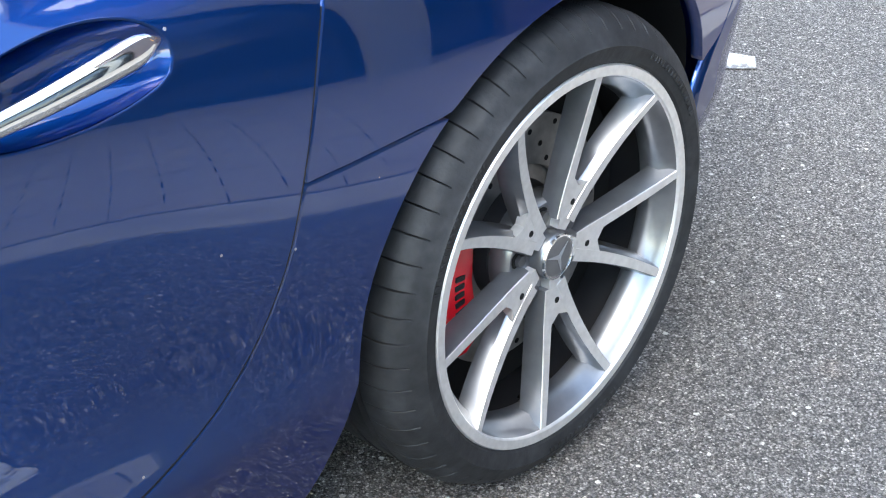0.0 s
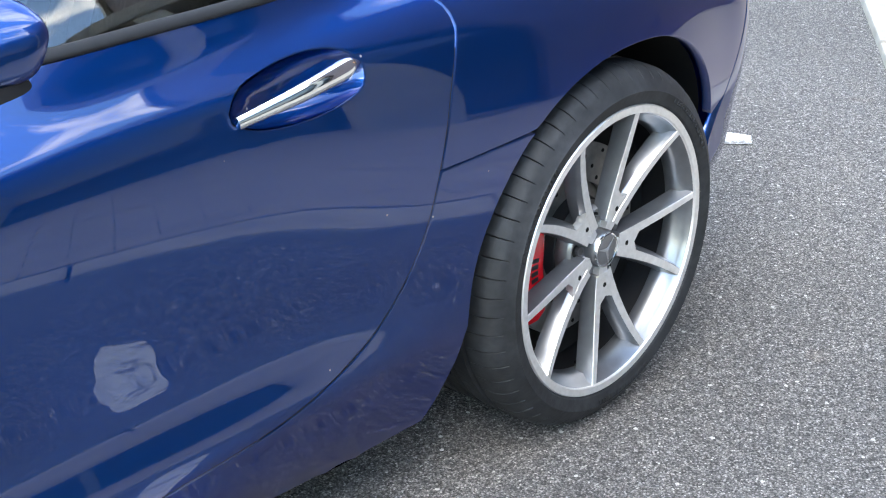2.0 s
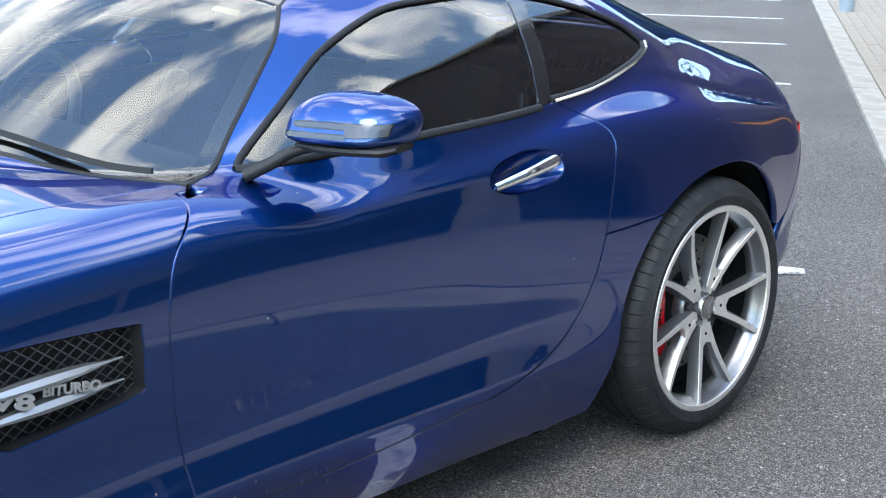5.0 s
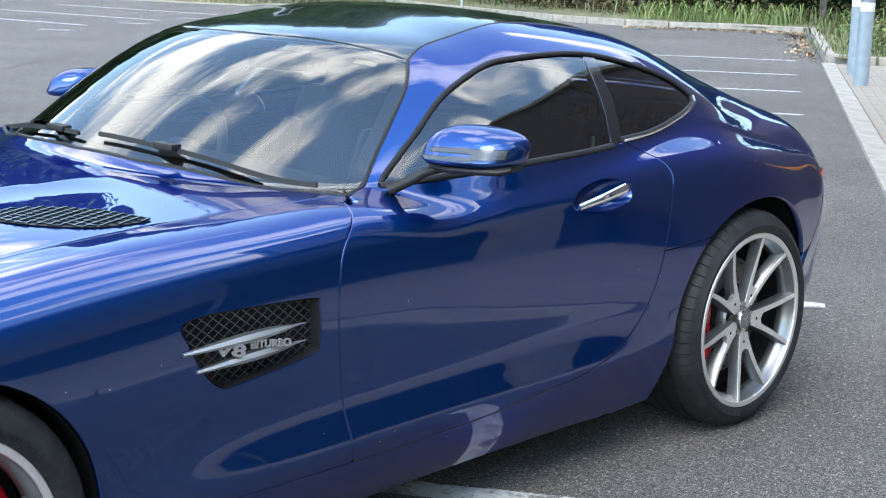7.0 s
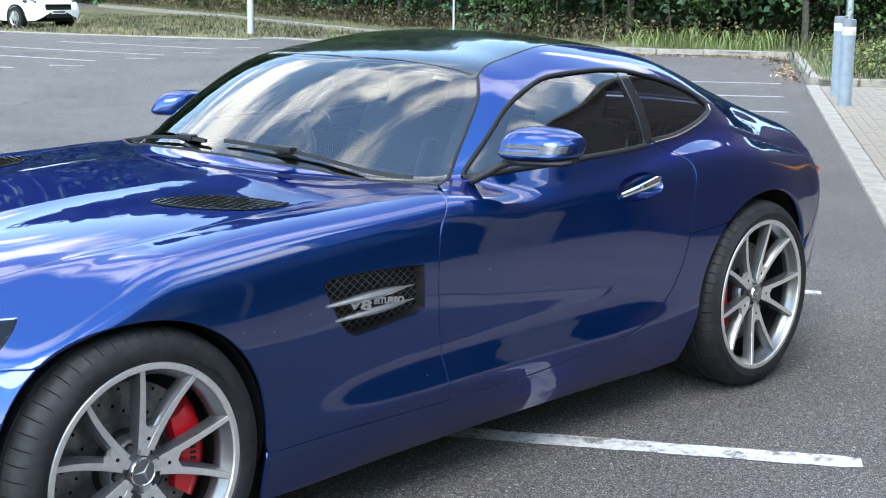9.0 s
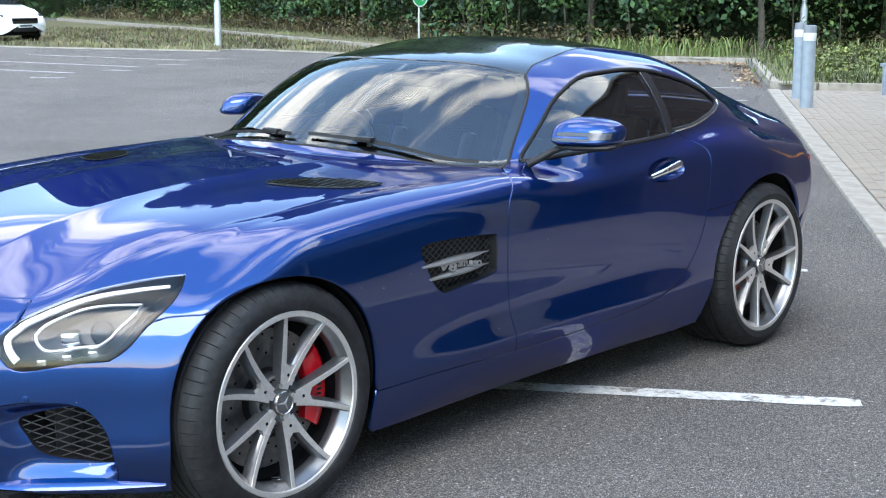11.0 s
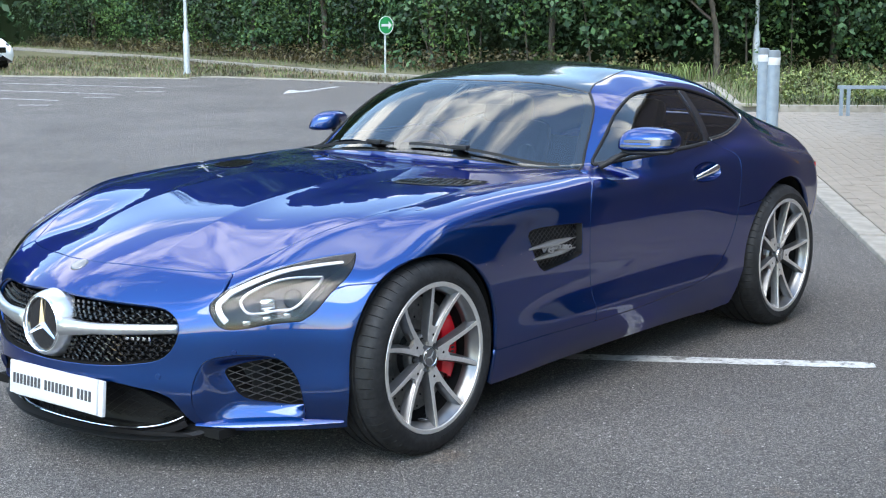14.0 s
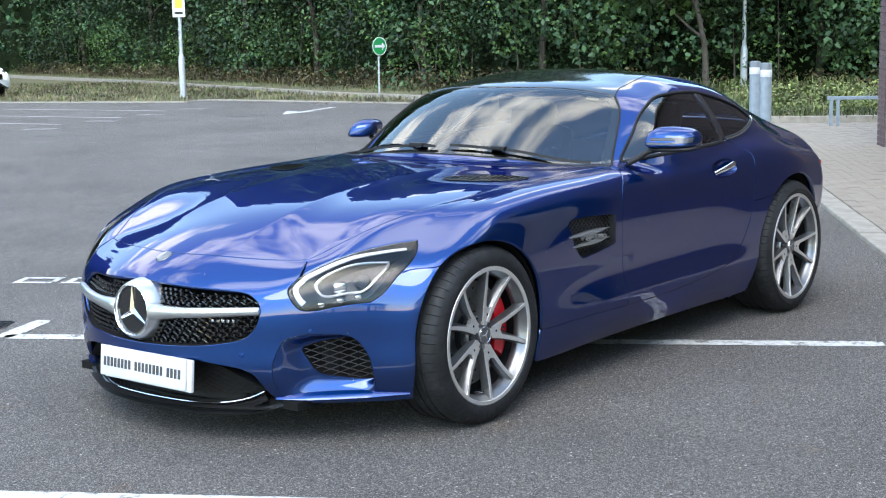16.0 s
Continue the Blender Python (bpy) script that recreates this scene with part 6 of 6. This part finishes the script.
rnd = np.random.default_rng(11)
edge = np.array([(5, 86), (38, 78), (60, 62), (66, 48), (60, 32.5), (57.2, 29.4), (42.2, 17.4), (33, 10.9), (28.6, 7.6), (26.2, 5.0), (24.0, 2.5), (24.0, -3), (24, -12), (22, -26)], float)
line = resample(edge, .5, closed=False)
tang = np.gradient(line, axis=0)
tang /= np.linalg.norm(tang, axis=1, keepdims=True)
back = np.stack([-tang[:, 1], tang[:, 0]], 1)
back *= np.sign(back[:, :1] + 1e-9)
# core wall coloured as the hedge's inner shade; no sky shows through its foot
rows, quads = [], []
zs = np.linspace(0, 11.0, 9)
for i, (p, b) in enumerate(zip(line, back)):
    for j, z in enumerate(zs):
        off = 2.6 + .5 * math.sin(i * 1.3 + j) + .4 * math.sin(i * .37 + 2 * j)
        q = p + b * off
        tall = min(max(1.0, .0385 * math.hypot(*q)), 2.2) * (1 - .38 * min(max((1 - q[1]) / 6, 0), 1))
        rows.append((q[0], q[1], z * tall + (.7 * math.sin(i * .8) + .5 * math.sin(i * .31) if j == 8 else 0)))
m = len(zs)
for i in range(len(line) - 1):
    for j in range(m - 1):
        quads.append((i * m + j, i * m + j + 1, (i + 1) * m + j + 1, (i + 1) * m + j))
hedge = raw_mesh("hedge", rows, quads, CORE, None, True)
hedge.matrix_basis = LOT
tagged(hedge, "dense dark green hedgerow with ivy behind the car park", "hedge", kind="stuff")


near = int(np.argmin(np.hypot(line[:, 0] - 60, line[:, 1] - 32.5)))


def hedge_clumps(n, lo, hi, r0, r1, d0, d1, first=None, last=None):
    i = rnd.integers(near if first is None else first, last or len(line), n)
    t = rnd.random(n)
    p = line[i] + tang[i] * (t * .5)[:, None] + back[i] * rnd.uniform(d0, d1, n)[:, None]
    z = lo + (hi - lo) * rnd.random(n) ** .9
    if hi > 5:
        z = z * np.clip(.0385 * np.hypot(p[:, 0], p[:, 1]), 1.0, 2.2) * (1 - .38 * np.clip((1 - p[:, 1]) / 6, 0, 1))
    return np.column_stack([p, z, rnd.uniform(r0, r1, n)])


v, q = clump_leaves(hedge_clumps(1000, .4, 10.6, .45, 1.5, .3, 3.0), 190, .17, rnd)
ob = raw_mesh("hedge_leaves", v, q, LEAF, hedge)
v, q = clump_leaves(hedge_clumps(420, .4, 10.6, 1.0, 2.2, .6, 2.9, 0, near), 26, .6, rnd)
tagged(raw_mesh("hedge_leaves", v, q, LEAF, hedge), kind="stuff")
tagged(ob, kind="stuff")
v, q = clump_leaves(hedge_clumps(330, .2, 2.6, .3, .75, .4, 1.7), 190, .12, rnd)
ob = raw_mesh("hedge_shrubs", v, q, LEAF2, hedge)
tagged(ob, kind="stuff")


def limb(bm, pts, r0, r1):
    p = smooth_line(pts, 5)
    sweep(bm, [Vector(x) for x in p], ring_section(1, 8), up=(.3, .9, .1), scales=list(np.linspace(r0, r1, len(p))))


def tree(u, v, h, r, lean, seed, light=False):
    k = np.random.default_rng(seed)
    root = empty("tree", "broadleaf tree with a slim trunk standing in a hedgerow", "tree", LOT @ pose(u + .7, v, .05), group="trees behind the hedge")
    bm = bmesh.new()
    top = np.array([lean[0], lean[1], h * .72])
    limb(bm, [(0, 0, -.1), top * .3 + k.normal(0, .06, 3), top * .65 + k.normal(0, .1, 3), top], r, r * .35)
    tips = [top]
    for j in range(6):
        f = .35 + .1 * j
        a = k.uniform(0, 6.28)
        b = top * f
        e = b + np.array([math.cos(a) * h * .22, math.sin(a) * h * .22, h * .22])
        limb(bm, [b, (b + e) / 2 + np.array([0, 0, -.1]), e], r * .45, r * .12)
        tips.append(e)
    part("trunk", bm, BARK, root)
    cl = []
    for e in tips:
        for _ in range(7):
            o = k.normal(0, .55, 3) * np.array([h * .13, h * .13, h * .10])
            cl.append((*(e + o), k.uniform(.35, .85)))
    v_, q_ = clump_leaves(cl, 150, .21, k)
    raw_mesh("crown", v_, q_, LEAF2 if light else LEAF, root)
    return root


for u, v, h, r, lean, seed, li in ((26.0, 3.6, 7.0, .10, (.2, -.3), 1, False), (23.4, -.36, 5.2, .085, (-.1, .2), 2, True), (25.4, -3.2, 6.4, .12, (.1, .2), 3, False), (29.5, 7.0, 7.6, .12, (.3, .6), 4, False), (34.3, 11.2, 7.6, .11, (-.3, .2), 5, True), (40.5, 15.2, 8.0, .13, (.2, -.4), 6, False), (49, 21.5, 8.2, .13, (.3, .1), 7, True), (25.6, -7.5, 6.0, .12, (0, .3), 8, False), (24.8, -13, 6.0, .13, (.2, .1), 9, True), (58, 28.0, 8.2, .14, (-.2, .2), 10, False)):
    tree(u, v, h, r, lean, seed, li)

# bare stems and dead wood at the hedge's foot
bm = bmesh.new()
k = np.random.default_rng(4)
for _ in range(34):
    i = k.integers(near, len(line))
    p = line[i] + back[i] * k.uniform(.5, 1.9)
    h = k.uniform(1.0, 3.8)
    l = k.normal(0, .35, 2)
    limb(bm, [(p[0], p[1], 0), (p[0] + l[0] * .4, p[1] + l[1] * .4, h * .5), (p[0] + l[0], p[1] + l[1], h)], k.uniform(.012, .035), .006)
ob = part("hedge_stems", bm, BARK, hedge)
tagged(ob, kind="stuff")


def blades(n, place, h0, h1, w, material, name, label, seed, spread=.35):
    """Arching grass blades, three faces each."""
    k = np.random.default_rng(seed)
    base = place(n, k)
    a = k.uniform(0, 2 * np.pi, n)
    d = np.column_stack([np.cos(a), np.sin(a), 0 * a])
    s = np.column_stack([-np.sin(a), np.cos(a), 0 * a])
    h = k.uniform(h0, h1, n)[:, None]
    out = h * k.uniform(.3, 1.0, n)[:, None] * spread
    up = np.array([0, 0, 1.0])
    pts = [base, base + up * h * .5 + d * out * .25, base + up * h * .85 + d * out * .65, base + up * h * .92 + d * out * 1.25]
    ws = [w * .7, w, w * .7, w * .08]
    v = np.stack([p + s * x * g for p, x in zip(pts, ws) for g in (-.5, .5)], 1)
    q = np.array([(0, 1, 3, 2), (2, 3, 5, 4), (4, 5, 7, 6)])
    qs = (np.arange(n)[:, None, None] * 8 + q[None]).reshape(-1, 4)
    ob = raw_mesh(name, v.reshape(-1, 3), qs, material)
    ob.matrix_basis = LOT
    return tagged(ob, label, "grass", kind="stuff")


def tufts(spots, r):
    spots = np.array(spots, float)

    def place(n, k):
        i = k.integers(0, len(spots), n)
        return np.column_stack([spots[i] + k.normal(0, r, (n, 2)), np.full(n, .1)])
    return place


def band(o0, o1, lo=near, hi=None, z=.08):
    def place(n, k):
        i = k.integers(lo, hi or len(line), n)
        return np.column_stack([line[i] + tang[i] * k.uniform(0, .5, (n, 1)) - back[i] * k.uniform(-o1, -o0, (n, 1)), np.full(n, z)])
    return place


blades(800, tufts([(22.6, .4), (22.9, 1.6), (22.4, -.9), (23.0, 2.9), (22.5, -2.2), (21.9, .9), (22.2, 2.2), (22.7, -3.2)], .30), .15, .46, .024, BLADE, "daylily", "clumps of long arching green leaves at a hedge foot", 21, 1.0)
blades(6000, tufts([(u, v) for u in np.arange(13.6, 22.5, .55) for v in np.arange(-6.5, -.3, .5)], .34), .05, .20, .016, BLADE, "bed_grass", "short green grass in a planting bed", 22, .9)
blades(900, tufts([(u, v) for u in np.arange(15, 22.5, .8) for v in np.arange(-6.5, -.6, .8)], .4), .15, .42, .010, DRY, "dry_stalks", "dry straw-coloured stalks among weeds", 23, .5)
blades(1900, band(-.6, .8), .10, .40, .014, DRY, "dry_bank", "dry brown weeds along the hedge foot", 24, .9)
blades(2600, band(-1.6, .3), .04, .16, .018, BLADE, "bank_grass", "green weeds along the hedge foot", 25, .9)


def leafy(name, label, place, n, r0, r1, per, size, material, seed):
    """Low leafy growth: many small uneven clumps on the ground."""
    k = np.random.default_rng(seed)
    p = place(n, k)
    r = k.uniform(r0, r1, n)
    v, q = clump_leaves(np.column_stack([p[:, :2], p[:, 2] + r * .45, r]), per, size, k)
    ob = raw_mesh(name, v, q, material)
    ob.matrix_basis = LOT
    return tagged(ob, label, "plants", kind="stuff")


leafy("bed_weeds", "leafy yellow-green weeds filling a planting bed", tufts([(u, v) for u in np.arange(14.2, 22.5, .6) for v in np.arange(-7.5, -.5, .6)], .25), 420, .10, .30, 900, .075, WEED, 31)
leafy("bramble", "brown and green bramble along the hedge foot", band(-.2, 1.5), 520, .15, .55, 330, .10, BRAMBLE, 32)


def verge_place(n, k):
    out = np.empty((0, 2))
    poly = np.array([(22.3, 6.4), (24.3, 9.8), (25.7, 12.3), (24.4, 12.2), (24.9, 14.8), (25.6, 17.7), (29, 27), (55, 31), (41, 19), (31.8, 12.5), (26.7, 8.9), (24, 6.5)], float)
    while len(out) < n:
        p = np.column_stack([k.uniform(22, 42, n), k.uniform(6, 28, n)])
        out = np.vstack([out, p[inside_poly(p, poly)]])
    return np.column_stack([out[:n], np.full(n, .02)])


blades(6500, verge_place, .03, .12, .02, BLADE, "verge_grass", "short patchy green grass on a verge", 26, .8)
blades(9500, verge_place, .03, .14, .02, DRY, "verge_straw", "short dry straw-coloured grass on a verge", 27, .8)
# fallen leaves against the kerb
k = np.random.default_rng(9)
spots = []
for _ in range(1100):
    t = k.random()
    if t < .5:
        spots.append((20.9 - abs(k.normal(0, .35)), k.uniform(.1, 3.4), .02))
    elif t < .8:
        spots.append((k.uniform(13.5, 20.8), .08 + abs(k.normal(0, .18)), .02))
    else:
        spots.append((k.uniform(21.6, 25.0), k.uniform(3.4, 9) - .5, .02))
spots = np.array(spots)
nm = k.normal(size=(len(spots), 3)) * .45 + np.array([0, 0, 1])
v, q = leaves(spots + np.array([0, 0, .02]), nm / np.linalg.norm(nm, axis=1, keepdims=True), .062, k)
ob = raw_mesh("fallen_leaves", v, q, LITTER)
ob.matrix_basis = LOT
tagged(ob, "brown fallen leaves gathered along a kerb", "leaf litter", kind="stuff")


# ---------------------------------------------------------------- street furniture
def bollard(u, v):
    b = empty("bollard", "round grey-blue steel bollard with a white reflective band", "bollard", LOT @ pose(u, v, .02, rng.uniform(-1.2, 1.2), rng.uniform(-1, 1), 0), group="bollards by the kerb")
    part("shaft", lathe(bmesh.new(), [(.078, 0), (.078, .83)], 28, "z"), BOLLARD, b)
    part("band", lathe(bmesh.new(), [(.0795, .83), (.0805, .832), (.0805, .925), (.0795, .927)], 28, "z"), WHITE, b, "white reflective band")
    part("cap", lathe(bmesh.new(), [(.078, .927), (.078, 1.0), (.074, 1.012), (.05, 1.018), (.0001, 1.02)], 28, "z"), mat("dark_grey_paint", (.17, .195, .22), .5), b, "grey rounded cap")
    return b


bollard(9.75, -.28)
bollard(11.2, -.28)


def lamp_post(u, v, sign):
    p = empty("lamp_post", "slim galvanised steel lamp post" + (" carrying a small sign" if sign else " with wider base"), "lamp post", LOT @ pose(u, v, .02))
    part("base", lathe(bmesh.new(), [(.10, 0), (.10, .06), (.084, .07), (.084, 1.05), (.05, 1.16)], 20, "z"), POST, p)
    part("pole", lathe(bmesh.new(), [(.05, 1.16), (.036, 6.0)], 16, "z"), POST, p)
    part("arm", tube(bmesh.new(), (0, 0, 5.95), (.5, 0, 6.1), .03), POST, p)
    part("lantern", box(bmesh.new(), (.75, 0, 6.1), (.6, .22, .09), bevel=.03), POST, p)
    if sign:
        s = part("sign", box(bmesh.new(), (-.06, 0, 2.42), (.012, .34, .62), bevel=.004), WHITE, p, "white sign with green top and yellow panel")
        part("sign_top", box(bmesh.new(), (-.068, 0, 2.66), (.004, .32, .11)), GREEN, s, smooth=False)
        part("sign_panel", box(bmesh.new(), (-.068, 0, 2.46), (.004, .20, .22)), YELLOW, s, smooth=False)
        part("sign_bar", box(bmesh.new(), (-.068, 0, 2.22), (.004, .22, .06)), MATT, s, smooth=False)
    return p


lamp_post(26.85, 13.1, True)
lamp_post(25.0, -1.32, False)
# round green sign with a white arrow
sg = empty("arrow_sign", "round green sign with white arrow on a thin post", "sign", LOT @ pose(25.6, 7.62, .1, 0, 0, 48))
part("post", tube(bmesh.new(), (0, 0, 0), (0, 0, 1.36), .026, seg=12), POST, sg)
d = part("disc", lathe(bmesh.new(), [(.0001, -.008), (.228, -.008), (.233, 0), (.228, .008), (.0001, .008)], 40), GREEN, sg, "green disc with white rim")
d.matrix_basis = pose(-.04, 0, 1.19, 0, 0, 90)
r = part("disc_rim", lathe(bmesh.new(), [(.206, .0085), (.206, .010), (.228, .010), (.228, .0085)], 40), WHITE, d)
bm = box(bmesh.new(), (.03, .011, 0), (.24, .004, .06))
vs = [bm.verts.new(x) for x in ((-.07, .013, -.10), (-.07, .013, .10), (-.18, .013, 0))]
bm.faces.new(vs)
part("arrow", bm, WHITE, d, smooth=False)


# low hoop rail of grey steel
rl = empty("hoop_rail", "low grey steel rail on paired legs beside paving", "rail", LOT @ pose(12.2, -1.5, .02, 0, 0, 0))
for v in (0, -.10, -1.9, -2.0):
    part("leg", box(bmesh.new(), (0, v, .2), (.06, .05, .42), bevel=.006), BOLLARD, rl, smooth=False)
part("top_bar", box(bmesh.new(), (0, -1.0, .43), (.06, 2.12, .05), bevel=.008), BOLLARD, rl, smooth=False)
setting("paving_line", flat(bmesh.new(), [(9.9, -1.3), (10.0, -1.3), (10.0, -.95), (9.9, -.95)], .027), LINE, None, "short white painted dash on paving", "road marking")


# ---------------------------------------------------------------- far white hatchback
def hatchback(m):
    c = empty("hatchback", "small white hatchback parked beyond the bays", "car", m)
    # x ahead; sections of half-width over height
    st = [(-1.95, .30, .60, .80), (-1.88, .24, .95, 1.05), (-1.3, .22, 1.0, 1.40), (-.6, .22, 1.0, 1.47), (0, .22, 1.0, 1.46), (.45, .22, 1.0, 1.33), (1.0, .22, .98, 1.02), (1.55, .22, .86, .92), (1.88, .24, .68, .72), (1.98, .30, .56, .58)]
    secs = []
    for x, lo, belt, top in st:
        w = .86 if -1.7 < x < 1.5 else .78 if abs(x) < 1.9 else .66
        tw = .60 if top > 1.1 else w - .12
        secs.append([(x, s * a, b) for s in (1,) for a, b in ((w - .06, lo), (w, lo + .15), (w + .01, (lo + belt) / 2), (w - .02, belt - .03), ((w + tw) / 2 - .02, (belt + top) / 2), (tw, top - .04), (tw - .15, top), (0, top + .015))])
    for s in (1, -1):
        bm = bmesh.new()
        rows = [[bm.verts.new((x, y * s, z)) for x, y, z in sec] for sec in secs]
        for a, b in zip(rows, rows[1:]):
            for j in range(7):
                bm.faces.new((a[j], b[j], b[j + 1], a[j + 1]))
        bm.faces.new(rows[-1])
        bm.faces.new(rows[0])
        bmesh.ops.recalc_face_normals(bm, faces=bm.faces)
        part("body", bm, WCAR, c)
        w = flat(bmesh.new(), [(-1.2, 1.02), (.5, 1.02), (.35, 1.27), (-.1, 1.38), (-1.0, 1.36)], 0)
        o = part("side_window", w, BLACK, c, smooth=False)
        o.matrix_basis = Matrix(((1, 0, 0, 0), (0, -.53 * s, s, s * 1.345), (0, 1, 0, 0), (0, 0, 0, 1)))
        o = part("headlamp", box(bmesh.new(), (0, 0, 0), (.40, .10, .13), bevel=.045), CLEAR, c)
        o.matrix_basis = pose(1.66, s * .70, .74, 0, 12, s * -24)
        for x in (-1.25, 1.22):
            wh = lathe(bmesh.new(), [(.20, -.10), (.29, -.10), (.305, -.07), (.305, .07), (.29, .10), (.20, .09)], 32)
            o = part("tyre", wh, RUBBER, c)
            o.matrix_basis = pose(x, s * .79, .305)
            bm = bmesh.new()
            lathe(bm, [(.18, .06), (.205, .092), (.21, .088)], 32)
            lathe(bm, [(.0001, .08), (.05, .078), (.06, .06)], 20)
            for q in range(9):
                a = radians(40 * q)
                box(bm, (.12 * math.cos(a), .07, .12 * math.sin(a)), (.15, .02, .035), Euler((0, -a, 0)).to_matrix())
            if s < 0:
                bmesh.ops.rotate(bm, verts=bm.verts, matrix=Matrix.Rotation(math.pi, 3, "Z"))
            part("rim", bm, SATIN, o)
            ar = lathe(bmesh.new(), [(.0001, -.1), (.34, -.1), (.35, .082), (.305, .082)], 32)
            hs = part("wheel_arch", ar, VOID, c)
            hs.matrix_basis = pose(x, s * .79, .32)
            if s < 0:
                hs.matrix_basis = pose(x, s * .79, .32, 0, 0, 180)
    part("windscreen", flat_panel([(1.02, -.68, 1.03), (1.02, .68, 1.03), (.42, .55, 1.36), (.42, -.55, 1.36)], .012), BLACK, c, smooth=False)
    part("grille", box(bmesh.new(), (1.965, 0, .60), (.06, .86, .16), bevel=.02), BLACK, c)
    part("lower_grille", box(bmesh.new(), (1.96, 0, .36), (.06, .8, .10), bevel=.02), MATT, c)
    part("plate", box(bmesh.new(), (1.998, 0, .47), (.012, .50, .10), bevel=.003), WHITE, c)
    part("plate_marks", box(bmesh.new(), (2.005, 0, .47), (.004, .40, .05)), ink, c, smooth=False)
    for s in (1, -1):
        o = part("fog_lamp", box(bmesh.new(), (0, 0, 0), (.24, .06, .09), bevel=.02), MATT, c)
        o.matrix_basis = pose(1.86, s * .66, .43, 0, 0, s * -38)
    part("underbody", box(bmesh.new(), (0, 0, .26), (3.4, 1.4, .12)), VOID, c)
    return c


def flat_panel(pts, t):
    bm = bmesh.new()
    f = bm.faces.new([bm.verts.new(p) for p in pts])
    f.normal_update()
    if f.normal.z < 0:
        f.normal_flip()
    n = f.normal.copy()
    r = bmesh.ops.extrude_face_region(bm, geom=[f])
    bmesh.ops.translate(bm, verts=[v for v in r["geom"] if isinstance(v, bmesh.types.BMVert)], vec=n * t)
    return bm


hatchback(LOT @ pose(29.4, 21.0, 0, 0, 0, -114.8))

# ---------------------------------------------------------------- the building beside the path
bl = empty("building", "purple-brown brick building with a low glazed wing and pale fascia", "building", LOT)
U1, V0, TOPZ = 8.0, -2.35, 6.0
UM, LOWZ = -1.55, 3.3
# tall brick block, and a lower glazed wing set back under a pale fascia carried on a column
part("wall", box(bmesh.new(), ((UM + U1) / 2, V0 - 4.0, TOPZ / 2), (U1 - UM, 8, TOPZ)), WALLBRICK, bl, "purple-brown brick wall", smooth=False)
part("coping", box(bmesh.new(), ((UM + U1) / 2, V0 - 4.0, TOPZ + .09), (U1 - UM + .2, 8.2, .18), bevel=.02), KERB, bl, "pale stone coping")
part("glazed_wall", box(bmesh.new(), (-17.8, V0 - 4.15, LOWZ / 2), (32.5, 7.6, LOWZ)), GLAZED, bl, "dark glazed wall", smooth=False)
for k_ in range(16):
    part("mullion", box(bmesh.new(), (-3.6 - 1.9 * k_, V0 - .33, LOWZ / 2), (.05, .05, LOWZ), bevel=.004), CLAD, bl, smooth=False)
part("fascia", box(bmesh.new(), (-17.8, V0 - 4.0, LOWZ + .14), (32.5, 8.3, .28), bevel=.02), KERB, bl, "pale fascia along the flat roof")
part("column", box(bmesh.new(), (-2.15, V0 + .0, LOWZ / 2), (.24, .24, LOWZ), bevel=.012), KERB, bl, "pale square column")
part("pier", box(bmesh.new(), (8.2, -1.95, 2.9), (.46, .85, 5.8)), MORTAR, bl, smooth=False)
shared = {}
for j in range(76):
    z = .0375 + j * .075
    for i in range(2):
        for face in (0, 1):
            ln = .215
            if (face, 0) not in shared:
                s = (.012, .40, .066) if face else (.225, .012, .066)
                o = part("brick", box(bmesh.new(), (0, 0, 0), s, bevel=.003), BRICK, bl, smooth=False)
                shared[(face, 0)] = o.data
            else:
                o = new("brick", shared[(face, 0)])
                o.parent = bl
            if face:
                o.matrix_basis = pose(8.2 + (-.234 if i else .234), -1.95 + (.2 if (j + i) % 2 else -.2), z)
            else:
                o.matrix_basis = pose(8.085 + .232 * i, -1.518, z)
part("orange_panel", box(bmesh.new(), (2.95, V0 + .04, 1.85), (.24, .08, 1.5), bevel=.01), ORANGE, bl, "tall narrow orange wall panel", smooth=False)


# ---------------------------------------------------------------- paving blocks
shared = {}
k = random.Random(2)
nblock = 0
bmr = bmesh.new()
for j in range(21):
    for i in range(120):
        u, v = -11.4 + i * .203 + (.1 if j % 2 else 0), -.21 - j * .103
        near = 4.2 < u < 11.9 and j < 8
        z = .024 + k.uniform(-.002, .002)
        if near and nblock < 300:
            if "m" not in shared:
                o = part("paving_block", box(bmesh.new(), (0, 0, 0), (.1995, .1005, .024), bevel=.004), PAVE, root, smooth=False)
                shared["m"] = o.data
            else:
                o = new("paving_block", shared["m"])
                o.parent = root
            o.matrix_basis = pose(u, v, z, k.uniform(-.5, .5), k.uniform(-.5, .5), k.uniform(-.4, .4))
            nblock += 1
        else:
            box(bmr, (u, v, z), (.1995, .1005, .024))
tagged(part("paving_blocks", bmr, PAVE, root, smooth=False), kind="stuff")
